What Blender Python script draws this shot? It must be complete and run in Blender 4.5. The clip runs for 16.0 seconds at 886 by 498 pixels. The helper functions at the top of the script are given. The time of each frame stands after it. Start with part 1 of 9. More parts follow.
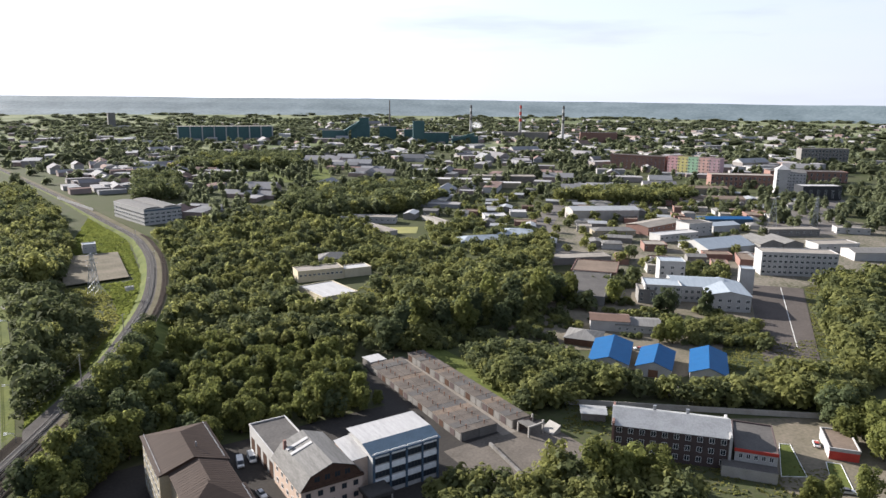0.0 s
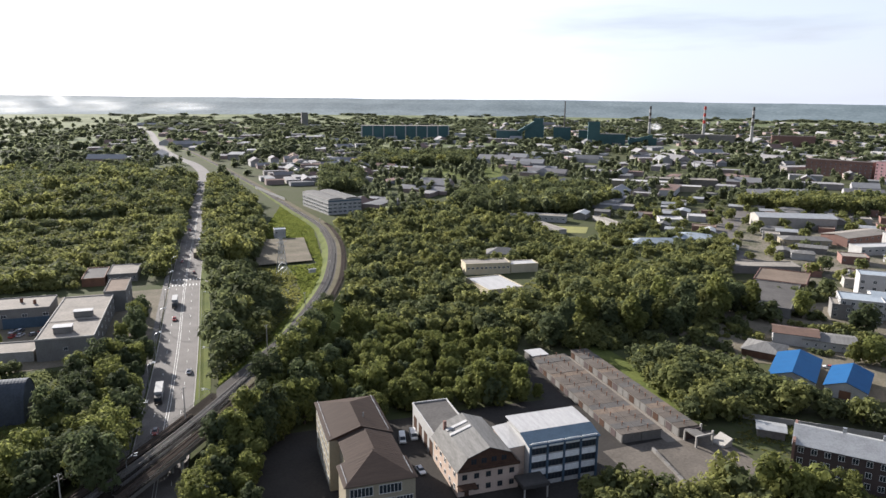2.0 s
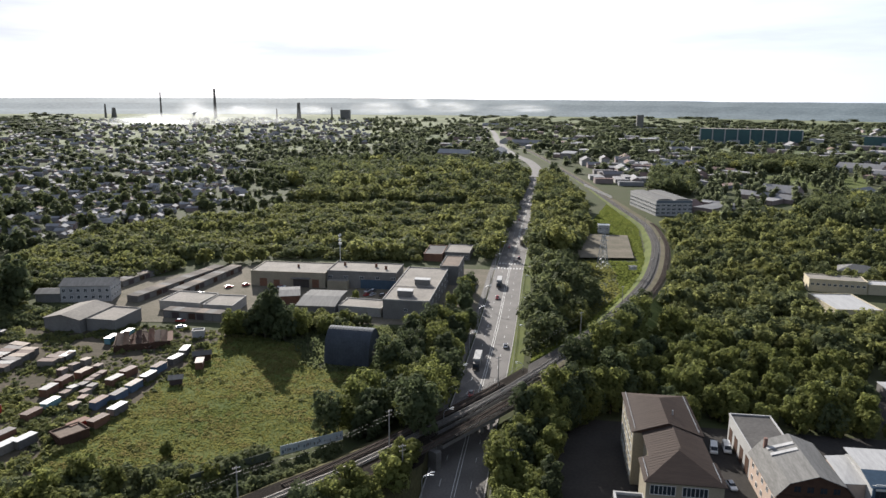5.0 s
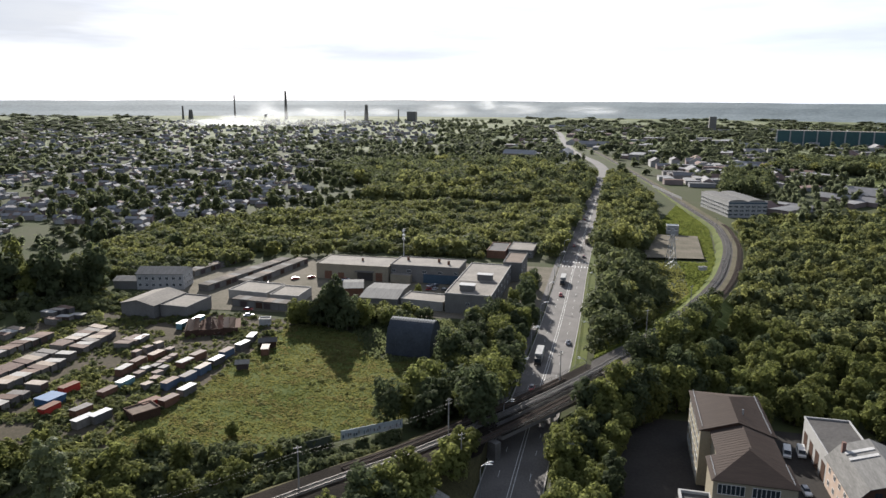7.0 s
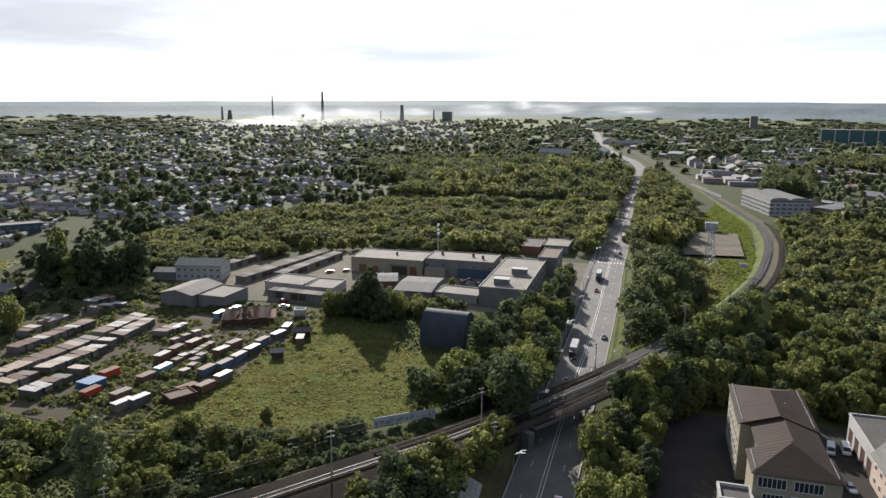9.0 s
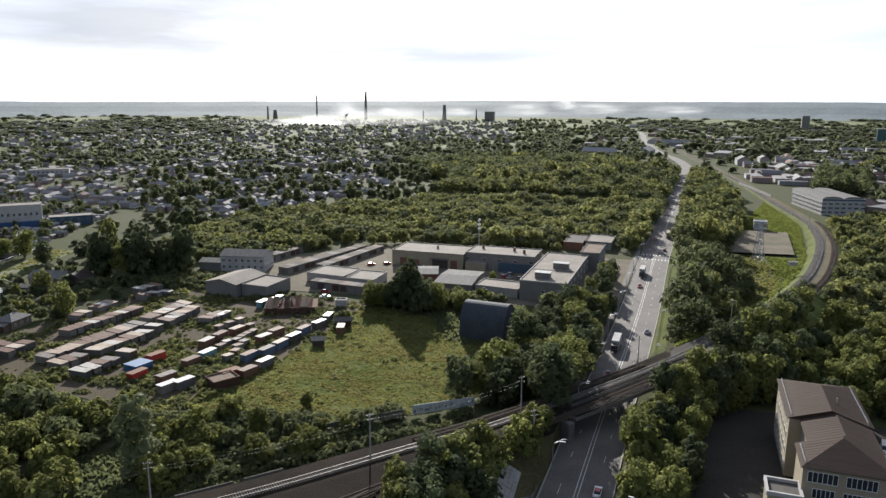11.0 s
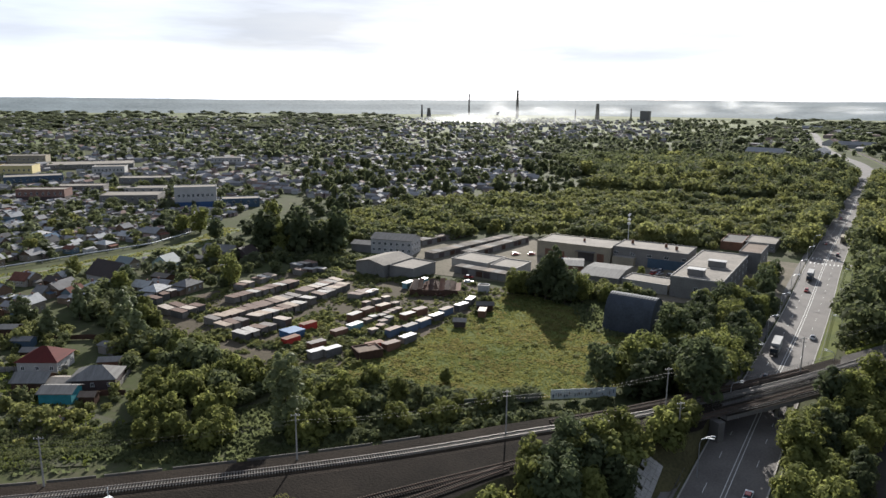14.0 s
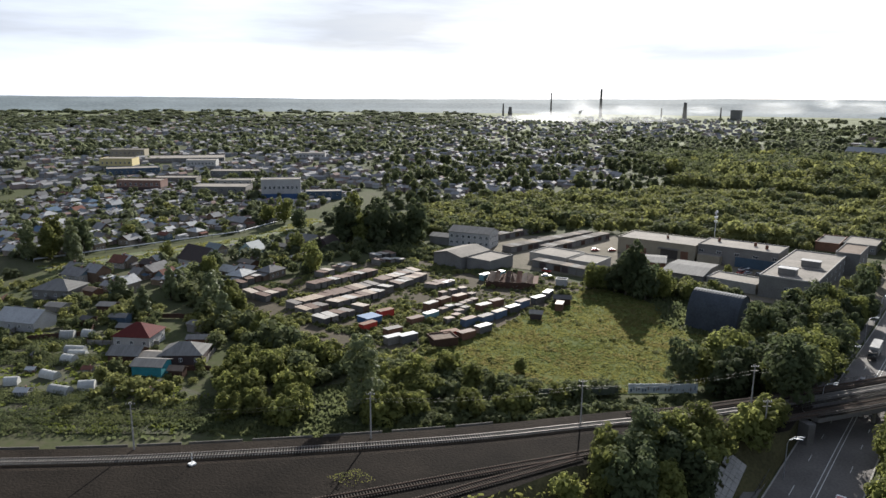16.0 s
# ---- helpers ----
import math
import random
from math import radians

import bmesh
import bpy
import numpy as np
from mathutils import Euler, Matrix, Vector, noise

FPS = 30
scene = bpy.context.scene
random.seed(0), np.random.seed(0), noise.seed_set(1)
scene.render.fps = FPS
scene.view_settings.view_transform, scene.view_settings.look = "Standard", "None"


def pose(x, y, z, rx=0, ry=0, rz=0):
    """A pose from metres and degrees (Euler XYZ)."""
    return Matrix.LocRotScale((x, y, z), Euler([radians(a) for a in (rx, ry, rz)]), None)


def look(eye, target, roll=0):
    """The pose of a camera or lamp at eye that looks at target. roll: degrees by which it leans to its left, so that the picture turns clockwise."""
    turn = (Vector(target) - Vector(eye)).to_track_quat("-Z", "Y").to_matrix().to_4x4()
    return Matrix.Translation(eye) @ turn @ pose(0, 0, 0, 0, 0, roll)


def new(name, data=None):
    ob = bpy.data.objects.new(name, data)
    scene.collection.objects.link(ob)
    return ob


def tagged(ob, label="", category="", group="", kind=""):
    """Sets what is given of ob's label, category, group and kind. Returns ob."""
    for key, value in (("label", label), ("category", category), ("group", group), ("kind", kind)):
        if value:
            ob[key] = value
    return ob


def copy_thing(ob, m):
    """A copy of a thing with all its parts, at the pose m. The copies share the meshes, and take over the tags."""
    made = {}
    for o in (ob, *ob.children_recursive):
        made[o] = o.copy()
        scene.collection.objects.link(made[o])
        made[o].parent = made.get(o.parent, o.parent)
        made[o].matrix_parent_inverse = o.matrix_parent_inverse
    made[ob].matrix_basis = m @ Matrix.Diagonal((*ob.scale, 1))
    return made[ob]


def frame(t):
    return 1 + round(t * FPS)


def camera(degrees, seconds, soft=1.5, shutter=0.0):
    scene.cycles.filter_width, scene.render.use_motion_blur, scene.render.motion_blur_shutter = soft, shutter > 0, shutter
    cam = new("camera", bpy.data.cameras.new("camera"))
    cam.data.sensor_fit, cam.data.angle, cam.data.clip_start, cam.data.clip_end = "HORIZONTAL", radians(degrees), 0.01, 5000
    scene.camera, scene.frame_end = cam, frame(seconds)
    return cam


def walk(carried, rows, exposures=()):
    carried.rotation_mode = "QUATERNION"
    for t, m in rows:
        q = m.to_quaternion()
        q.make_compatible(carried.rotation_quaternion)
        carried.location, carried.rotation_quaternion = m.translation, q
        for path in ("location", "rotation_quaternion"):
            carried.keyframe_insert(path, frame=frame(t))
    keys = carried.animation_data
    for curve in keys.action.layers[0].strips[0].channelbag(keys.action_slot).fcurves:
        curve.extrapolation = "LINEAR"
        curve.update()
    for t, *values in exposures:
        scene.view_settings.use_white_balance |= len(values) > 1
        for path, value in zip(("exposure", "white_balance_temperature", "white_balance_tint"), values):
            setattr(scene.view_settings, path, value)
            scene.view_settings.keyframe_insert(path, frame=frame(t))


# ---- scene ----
cam = camera(64.4, 16.0)
PATH = [
    (0.0, 0.00, 0.00, 104.00, -32.13, -12.11, 0.61),
    (0.5, -0.31, -0.31, 103.16, -28.73, -12.10, 0.56),
    (1.0, -0.37, -0.67, 102.36, -21.49, -12.14, 0.64),
    (1.5, -0.20, -0.85, 101.59, -18.54, -12.13, 0.65),
    (2.0, -0.24, -0.94, 100.71, -18.21, -12.10, 0.59),
    (2.5, -0.40, -1.08, 99.74, -14.77, -12.07, 0.62),
    (3.0, -0.28, -1.21, 98.79, -8.49, -12.09, 0.59),
    (3.5, -0.00, -1.30, 97.89, -5.32, -12.10, 0.57),
    (4.0, -0.01, -1.35, 97.03, -3.33, -12.08, 0.53),
    (4.5, -0.08, -1.35, 96.16, 3.27, -12.08, 0.53),
    (5.0, 0.02, -1.26, 95.19, 8.17, -12.06, 0.54),
    (7.5, 0.26, -0.95, 90.56, 13.56, -11.88, 0.40),
    (8.0, 0.24, -0.94, 89.69, 14.09, -11.87, 0.32),
    (8.5, 0.26, -0.89, 88.81, 15.92, -11.86, 0.39),
    (9.0, 0.22, -0.86, 87.93, 16.31, -11.84, 0.33),
    (11.5, 0.24, -0.72, 83.35, 21.59, -11.81, 0.32),
    (12.0, 0.31, -0.68, 82.45, 23.76, -11.83, 0.36),
    (12.5, 0.33, -0.63, 81.52, 25.64, -11.83, 0.40),
    (13.0, 0.26, -0.63, 80.57, 27.55, -11.84, 0.45),
    (13.5, 0.22, -0.60, 79.65, 29.95, -11.85, 0.46),
    (14.0, 0.21, -0.53, 78.79, 31.72, -11.90, 0.52),
    (14.5, 0.24, -0.48, 77.97, 32.01, -11.93, 0.52),
    (15.0, 0.29, -0.45, 77.14, 34.26, -11.95, 0.50),
    (15.5, 0.42, -0.46, 76.30, 37.41, -11.97, 0.42),
    (16.0, 0.53, -0.53, 75.44, 38.21, -11.99, 0.50),
]
walk(cam, [(t, pose(x, y, z, 90 + pitch, 0, yaw) @ pose(0, 0, 0, 0, 0, roll)) for t, x, y, z, yaw, pitch, roll in PATH],
     exposures=[(0.0, 1.72, 6000, 15), (2.0, 1.60, 6000, 15), (3.9, 1.46, 6000, 14), (5.2, 1.33, 6000, 13), (9.0, 1.28, 6000, 13), (16.0, 1.32, 6000, 12)])

# ---- world, sun, exposure ----
SUN_YAW, SUN_UP = 25.0, 22.0
world = bpy.data.worlds.new("sky")
scene.world = world
world.use_nodes = True
wt = world.node_tree
wt.nodes.clear()
wn, wl = wt.nodes.new, wt.links.new
sky = wn("ShaderNodeTexSky")
sky.sky_type, sky.sun_disc = "NISHITA", False
sky.sun_elevation, sky.sun_rotation = radians(SUN_UP), radians(-SUN_YAW)
sky.altitude, sky.air_density, sky.dust_density, sky.ozone_density = 200, 1.0, 1.2, 2.0
wcoord, wmap, wnoise, wramp, wmix = wn("ShaderNodeTexCoord"), wn("ShaderNodeMapping"), wn("ShaderNodeTexNoise"), wn("ShaderNodeValToRGB"), wn("ShaderNodeMix")
wmap.inputs["Scale"].default_value = (1.0, 1.0, 7.0)
wnoise.inputs["Scale"].default_value, wnoise.inputs["Detail"].default_value, wnoise.inputs["Roughness"].default_value = 2.2, 7, 0.55
wramp.color_ramp.elements[0].position, wramp.color_ramp.elements[1].position = 0.38, 0.58
wramp.color_ramp.elements[0].color, wramp.color_ramp.elements[1].color = (0.80, 0.80, 0.80, 1), (0.98, 0.98, 0.98, 1)
wmix.data_type = "RGBA"
wback, wout = wn("ShaderNodeBackground"), wn("ShaderNodeOutputWorld")
wback.inputs["Strength"].default_value = 0.067
wl(wcoord.outputs["Generated"], wmap.inputs["Vector"])
wl(wmap.outputs["Vector"], wnoise.inputs["Vector"])
wl(wnoise.outputs["Fac"], wramp.inputs["Fac"])
wsep, wfall, wmul = wn("ShaderNodeSeparateXYZ"), wn("ShaderNodeMapRange"), wn("ShaderNodeMath")
wfall.interpolation_type = "SMOOTHSTEP"
wfall.inputs["From Min"].default_value, wfall.inputs["From Max"].default_value = 0.10, 0.42
wfall.inputs["To Min"].default_value, wfall.inputs["To Max"].default_value = 1.0, 0.55
wmul.operation = "MULTIPLY"
wl(wcoord.outputs["Generated"], wsep.inputs[0])
wl(wsep.outputs["Z"], wfall.inputs["Value"])
wl(wramp.outputs["Color"], wmul.inputs[0])
wl(wfall.outputs[0], wmul.inputs[1])
wl(wmul.outputs[0], wmix.inputs[0])
# thin cloud is brighter towards the sun than behind
wdot, wglow, wscale = wn("ShaderNodeVectorMath"), wn("ShaderNodeMapRange"), wn("ShaderNodeVectorMath")
wdot.operation, wscale.operation = "DOT_PRODUCT", "SCALE"
wdot.inputs[1].default_value = (-math.sin(radians(SUN_YAW)), math.cos(radians(SUN_YAW)), 0.0)
wglow.inputs["From Min"].default_value, wglow.inputs["From Max"].default_value = -1.0, 1.0
wglow.inputs["To Min"].default_value, wglow.inputs["To Max"].default_value = 0.42, 0.80
wnear, wsum = wn("ShaderNodeMapRange"), wn("ShaderNodeMath")
wnear.interpolation_type, wsum.operation = "SMOOTHSTEP", "ADD"
wnear.inputs["From Min"].default_value, wnear.inputs["From Max"].default_value = 0.45, 1.0
wnear.inputs["To Min"].default_value, wnear.inputs["To Max"].default_value = 0.0, 0.5
wl(wcoord.outputs["Generated"], wdot.inputs[0])
wl(wdot.outputs["Value"], wglow.inputs["Value"])
wscale.inputs[0].default_value = (6.5, 6.8, 7.2)
wl(wdot.outputs["Value"], wnear.inputs["Value"])
wl(wglow.outputs[0], wsum.inputs[0])
wl(wnear.outputs[0], wsum.inputs[1])
wl(wsum.outputs[0], wscale.inputs["Scale"])
wl(wscale.outputs[0], wmix.inputs[7])
wl(sky.outputs["Color"], wmix.inputs[6])
# long grey streaks of cloud
smap, snoise, sramp, smul = wn("ShaderNodeMapping"), wn("ShaderNodeTexNoise"), wn("ShaderNodeValToRGB"), wn("ShaderNodeMix")
smap.inputs["Location"].default_value, smap.inputs["Scale"].default_value = (3.1, 0.7, 0.2), (1.0, 1.0, 8.0)
snoise.inputs["Scale"].default_value, snoise.inputs["Detail"].default_value, snoise.inputs["Roughness"].default_value = 1.35, 6, 0.55
sramp.color_ramp.elements[0].position, sramp.color_ramp.elements[1].position = 0.45, 0.74
sramp.color_ramp.elements[0].color, sramp.color_ramp.elements[1].color = (1, 1, 1, 1), (0.545, 0.535, 0.52, 1)
smul.data_type, smul.blend_type = "RGBA", "MULTIPLY"
slift = wn("ShaderNodeMapRange")
slift.interpolation_type = "SMOOTHSTEP"
slift.inputs["From Min"].default_value, slift.inputs["From Max"].default_value = 0.012, 0.075
wl(wsep.outputs["Z"], slift.inputs["Value"])
wl(slift.outputs[0], smul.inputs[0])
wl(wcoord.outputs["Generated"], smap.inputs["Vector"])
wl(smap.outputs["Vector"], snoise.inputs["Vector"])
swest, sadd = wn("ShaderNodeVectorMath"), wn("ShaderNodeMath")
swest.operation, sadd.operation = "DOT_PRODUCT", "MULTIPLY_ADD"
swest.inputs[1].default_value, sadd.inputs[1].default_value = (-0.94, 0.34, 0.0), 0.16
wl(wcoord.outputs["Generated"], swest.inputs[0])
wl(swest.outputs["Value"], sadd.inputs[0])
wl(snoise.outputs["Fac"], sadd.inputs[2])
wl(sadd.outputs[0], sramp.inputs["Fac"])
wl(wmix.outputs[2], smul.inputs[6])
wl(sramp.outputs["Color"], smul.inputs[7])
wl(smul.outputs[2], wback.inputs["Color"])
wl(wback.outputs["Background"], wout.inputs["Surface"])

sun_data = bpy.data.lights.new("sun", "SUN")
sun_data.energy, sun_data.angle, sun_data.color = 4.3, radians(0.6), (1.0, 0.93, 0.80)
sun = new("sun", sun_data)
sun_way = Vector((-math.sin(radians(SUN_YAW)) * math.cos(radians(SUN_UP)), math.cos(radians(SUN_YAW)) * math.cos(radians(SUN_UP)), math.sin(radians(SUN_UP))))
sun.matrix_world = look(sun_way * 400, (0, 0, 0))


# ---- materials ----
def mat(name, a, b=None, rough=0.8, scale=0.5, metal=0.0, rnd=0.0, fine=6.0, bump=0.0, spread=None, translucent=0.0, island=False, contrast=(0.35, 0.65), streak=None, spec=0.25):
    """A surface that varies between colours a and b at two scales; rnd: brightness varies object by object; spread: list of colours picked object by object."""
    m = bpy.data.materials.new(name)
    m.use_nodes = True
    nt = m.node_tree
    nt.nodes.clear()
    N, K = nt.nodes.new, nt.links.new
    out, bs = N("ShaderNodeOutputMaterial"), N("ShaderNodeBsdfPrincipled")
    b = b or tuple(c * 0.72 for c in a)
    co = N("ShaderNodeTexCoord")
    src = co.outputs["Object"]
    if streak:
        mp = N("ShaderNodeMapping")
        mp.inputs["Scale"].default_value = streak
        K(src, mp.inputs["Vector"])
        src = mp.outputs["Vector"]
    n1, n2 = N("ShaderNodeTexNoise"), N("ShaderNodeTexNoise")
    n1.inputs["Scale"].default_value, n1.inputs["Detail"].default_value = scale, 4
    n2.inputs["Scale"].default_value, n2.inputs["Detail"].default_value = scale * fine, 5
    K(src, n1.inputs["Vector"])
    K(src, n2.inputs["Vector"])
    add = N("ShaderNodeMath")
    add.operation = "MULTIPLY_ADD"
    add.inputs[1].default_value = 0.5
    K(n1.outputs["Fac"], add.inputs[0])
    half = N("ShaderNodeMath")
    half.operation = "MULTIPLY"
    half.inputs[1].default_value = 0.5
    K(n2.outputs["Fac"], half.inputs[0])
    K(half.outputs[0], add.inputs[2])
    mr = N("ShaderNodeMapRange")
    mr.inputs["From Min"].default_value, mr.inputs["From Max"].default_value = contrast
    K(add.outputs[0], mr.inputs["Value"])
    mx = N("ShaderNodeMix")
    mx.data_type = "RGBA"
    mx.inputs[6].default_value, mx.inputs[7].default_value = (*a, 1), (*b, 1)
    K(mr.outputs[0], mx.inputs[0])
    col = mx.outputs[2]
    if spread or rnd:
        if island:
            g = N("ShaderNodeNewGeometry")
            r = g.outputs["Random Per Island"]
        else:
            g = N("ShaderNodeObjectInfo")
            r = g.outputs["Random"]
    if spread:
        cr = N("ShaderNodeValToRGB")
        cr.color_ramp.interpolation = "CONSTANT"
        es = cr.color_ramp.elements
        for i, c in enumerate(spread):
            e = es[i] if i < 2 else es.new(0.5)
            e.position, e.color = i / len(spread), (*c, 1)
        K(r, cr.inputs["Fac"])
        mul = N("ShaderNodeMix")
        mul.data_type, mul.blend_type = "RGBA", "MULTIPLY"
        mul.inputs[0].default_value = 1.0
        K(cr.outputs["Color"], mul.inputs[6])
        K(col, mul.inputs[7])
        col = mul.outputs[2]
    if rnd:
        vr = N("ShaderNodeMapRange")
        vr.inputs["To Min"].default_value, vr.inputs["To Max"].default_value = 1 - rnd, 1 + rnd
        K(r, vr.inputs["Value"])
        hs = N("ShaderNodeHueSaturation")
        K(vr.outputs[0], hs.inputs["Value"])
        K(col, hs.inputs["Color"])
        col = hs.outputs["Color"]
    K(col, bs.inputs["Base Color"])
    bs.inputs["Roughness"].default_value, bs.inputs["Metallic"].default_value = rough, metal
    bs.inputs["Specular IOR Level"].default_value = spec
    if bump:
        bp = N("ShaderNodeBump")
        bp.inputs["Strength"].default_value, bp.inputs["Distance"].default_value = 0.6, bump
        K(n2.outputs["Fac"], bp.inputs["Height"])
        K(bp.outputs["Normal"], bs.inputs["Normal"])
    sh = bs.outputs["BSDF"]
    if translucent:
        tr, ms = N("ShaderNodeBsdfTranslucent"), N("ShaderNodeMixShader")
        ms.inputs[0].default_value = translucent
        lit = N("ShaderNodeHueSaturation")
        lit.inputs["Value"].default_value = 1.4
        K(col, lit.inputs["Color"])
        K(lit.outputs["Color"], tr.inputs["Color"])
        K(sh, ms.inputs[1])
        K(tr.outputs[0], ms.inputs[2])
        sh = ms.outputs[0]
    K(sh, out.inputs["Surface"])
    return m


WHITE3 = (1.0, 1.0, 1.0)
LEAF = mat("leaves", (0.172, 0.176, 0.052), (0.090, 0.106, 0.038), 0.8, 0.35, rnd=0.25, translucent=0.5, spec=0.04)
LEAF_DARK = mat("dark_leaves", (0.090, 0.103, 0.048), (0.054, 0.070, 0.036), 0.8, 0.35, rnd=0.25, translucent=0.42, spec=0.04)
LEAF_GREY = mat("grey_green_leaves", (0.15, 0.165, 0.085), (0.10, 0.12, 0.055), 0.55, 0.35, rnd=0.2, translucent=0.35, spec=0.04)
LEAF_WOOD = mat("woodland_leaves", (0.192, 0.192, 0.068), (0.098, 0.112, 0.046), 0.8, 0.06, translucent=0.5, fine=7, rnd=0.12, island=True, spec=0.04)
# shaded and sunlit copies of the woodland leaf, the light put into the colour
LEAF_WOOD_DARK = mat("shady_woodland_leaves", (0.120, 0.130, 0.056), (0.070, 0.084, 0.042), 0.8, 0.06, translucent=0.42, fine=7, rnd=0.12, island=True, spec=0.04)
LEAF_WOOD_YELLOW = mat("sunlit_woodland_leaves", (0.200, 0.198, 0.066), (0.124, 0.134, 0.048), 0.8, 0.06, translucent=0.5, fine=7, rnd=0.12, island=True, spec=0.04)
# distant leaf green is greyed, haze being put into its colour
LEAF_FAR = mat("haze_greyed_leaves", (0.140, 0.153, 0.082), (0.094, 0.107, 0.064), 0.8, 0.012, translucent=0.58, fine=12, rnd=0.12, island=True, spec=0.04)
BARK = mat("bark", (0.10, 0.08, 0.06), None, 0.9, 1.5)
GRASS = mat("grass", (0.118, 0.130, 0.038), (0.062, 0.080, 0.024), 0.9, 0.07, fine=12, bump=0.2, spec=0.04)
GROUND = mat("rough_ground", (0.056, 0.066, 0.028), (0.082, 0.074, 0.050), 0.95, 0.03, fine=18, bump=0.2, contrast=(0.42, 0.72), spec=0.04)
# field colour made paler to stand in for haze
FIELDS = mat("haze_paled_fields", (0.205, 0.210, 0.125), (0.085, 0.105, 0.050), 0.95, 0.0022, fine=9, contrast=(0.40, 0.60), spec=0.03)
DIRT = mat("packed_dirt", (0.108, 0.086, 0.064), (0.054, 0.050, 0.032), 0.95, 0.09, fine=10, bump=0.05, spec=0.04)
ASPHALT = mat("worn_asphalt", (0.150, 0.135, 0.122), (0.088, 0.080, 0.072), 0.75, 0.12, fine=16, spec=0.12)
DUST = mat("dusty_earth", (0.185, 0.158, 0.122), (0.098, 0.090, 0.062), 0.95, 0.09, fine=10, bump=0.05, spec=0.04)
WORN_YARD = mat("worn_brown_asphalt", (0.105, 0.090, 0.080), (0.066, 0.058, 0.052), 0.9, 0.06, fine=14, spec=0.05)
YARD = mat("yard_asphalt", (0.0527, 0.0476, 0.0425), (0.034, 0.0314, 0.0289), 0.9, 0.10, fine=12, spec=0.05)
BALLAST = mat("ballast", (0.034, 0.027, 0.021), (0.013, 0.0108, 0.0086), 0.95, 0.10, fine=26, bump=0.35, spec=0.03)
CINDER = mat("cinder_bed", (0.024, 0.0196, 0.0156), (0.0105, 0.009, 0.0074), 0.95, 0.09, fine=22, bump=0.3, spec=0.03)
OLD_BALLAST = mat("weathered_ballast", (0.105, 0.097, 0.088), (0.062, 0.056, 0.050), 0.95, 0.10, fine=26, bump=0.3, spec=0.03)
DRY_BED = mat("dry_earth_bed", (0.150, 0.128, 0.090), (0.085, 0.080, 0.048), 0.95, 0.10, fine=16, bump=0.2, spec=0.03)
BANK_SOIL = mat("bank_soil", (0.095, 0.085, 0.040), (0.038, 0.036, 0.020), 0.95, 0.12, fine=14, bump=0.3, spec=0.03)
CONCRETE = mat("concrete", (0.36, 0.34, 0.31), (0.25, 0.235, 0.21), 0.85, 0.3, fine=10, spec=0.12)
CONCRETE_DARK = mat("stained_concrete", (0.17, 0.16, 0.145), (0.11, 0.10, 0.09), 0.9, 0.3, fine=10, spec=0.12)
STEEL = mat("rail_steel", (0.17, 0.15, 0.135), (0.11, 0.09, 0.08), 0.6, 1.0, metal=0.4)
RUSTY_RAIL = mat("rusty_rail", (0.085, 0.055, 0.04), (0.055, 0.038, 0.03), 0.8, 1.0, spec=0.06)
IRON = mat("dark_iron", (0.09, 0.085, 0.08), None, 0.6, 1.0, metal=0.6)
GALV = mat("galvanised_steel", (0.42, 0.43, 0.44), None, 0.5, 1.0, metal=0.7)
WOOD_TIE = mat("worn_timber_sleeper", (0.105, 0.088, 0.072), (0.06, 0.05, 0.042), 0.92, 0.6, rnd=0.2, spec=0.03)
TIE = mat("concrete_sleeper", (0.185, 0.175, 0.158), (0.11, 0.104, 0.095), 0.9, 0.6, rnd=0.15, spec=0.05)
PAINT_LINE = mat("road_paint", (0.62, 0.61, 0.57), (0.42, 0.41, 0.38), 0.7, 0.5)
GLASS = mat("window_glass", (0.035, 0.042, 0.05), (0.02, 0.025, 0.03), 0.08, 0.4)
FRAME = mat("window_frame", (0.72, 0.72, 0.70), None, 0.5, 1.0)
FELT = mat("roofing_felt", (0.115, 0.108, 0.10), (0.075, 0.07, 0.066), 0.75, 0.15, fine=9, spec=0.03)
FELT_LIGHT = mat("weathered_felt", (0.29, 0.262, 0.225), (0.185, 0.168, 0.146), 0.85, 0.12, fine=9, spec=0.03)
FELT_BROWN = mat("brown_felt", (0.20, 0.155, 0.12), (0.12, 0.095, 0.075), 0.8, 0.12, fine=9, spec=0.03)
SLATE = mat("grey_slate_sheet", (0.205, 0.198, 0.186), (0.122, 0.118, 0.110), 0.85, 0.3, streak=(4.0, 0.4, 1.0), spec=0.03)
BROWN_ROOF = mat("brown_metal_roof", (0.0704, 0.0528, 0.0431), (0.0484, 0.037, 0.0308), 0.7, 0.4, streak=(0.3, 3.0, 1.0), spec=0.03)
SILVER = mat("silver_metal_roof", (0.40, 0.40, 0.39), (0.28, 0.28, 0.272), 0.5, 0.3, metal=0.35)
WHITE_ROOF = mat("white_roof_sheet", (0.42, 0.41, 0.40), (0.31, 0.305, 0.295), 0.7, 0.3, spec=0.05, streak=(3.0, 0.4, 1.0))
BLUE_ROOF = mat("blue_metal_roof", (0.013, 0.078, 0.195), (0.011, 0.064, 0.165), 0.62, 0.25, spec=0.1)
BLUE_WALL = mat("steel_blue_panel", (0.070, 0.105, 0.145), None, 0.7, 0.4, spec=0.1)
WHITE_WALL = mat("white_plaster", (0.4042, 0.3956, 0.3784), (0.3096, 0.301, 0.2881), 0.8, 0.25, fine=8, spec=0.08)
PINK_WALL = mat("pink_plaster", (0.48, 0.376, 0.304), (0.4, 0.308, 0.248), 0.8, 0.25, fine=8, spec=0.08)
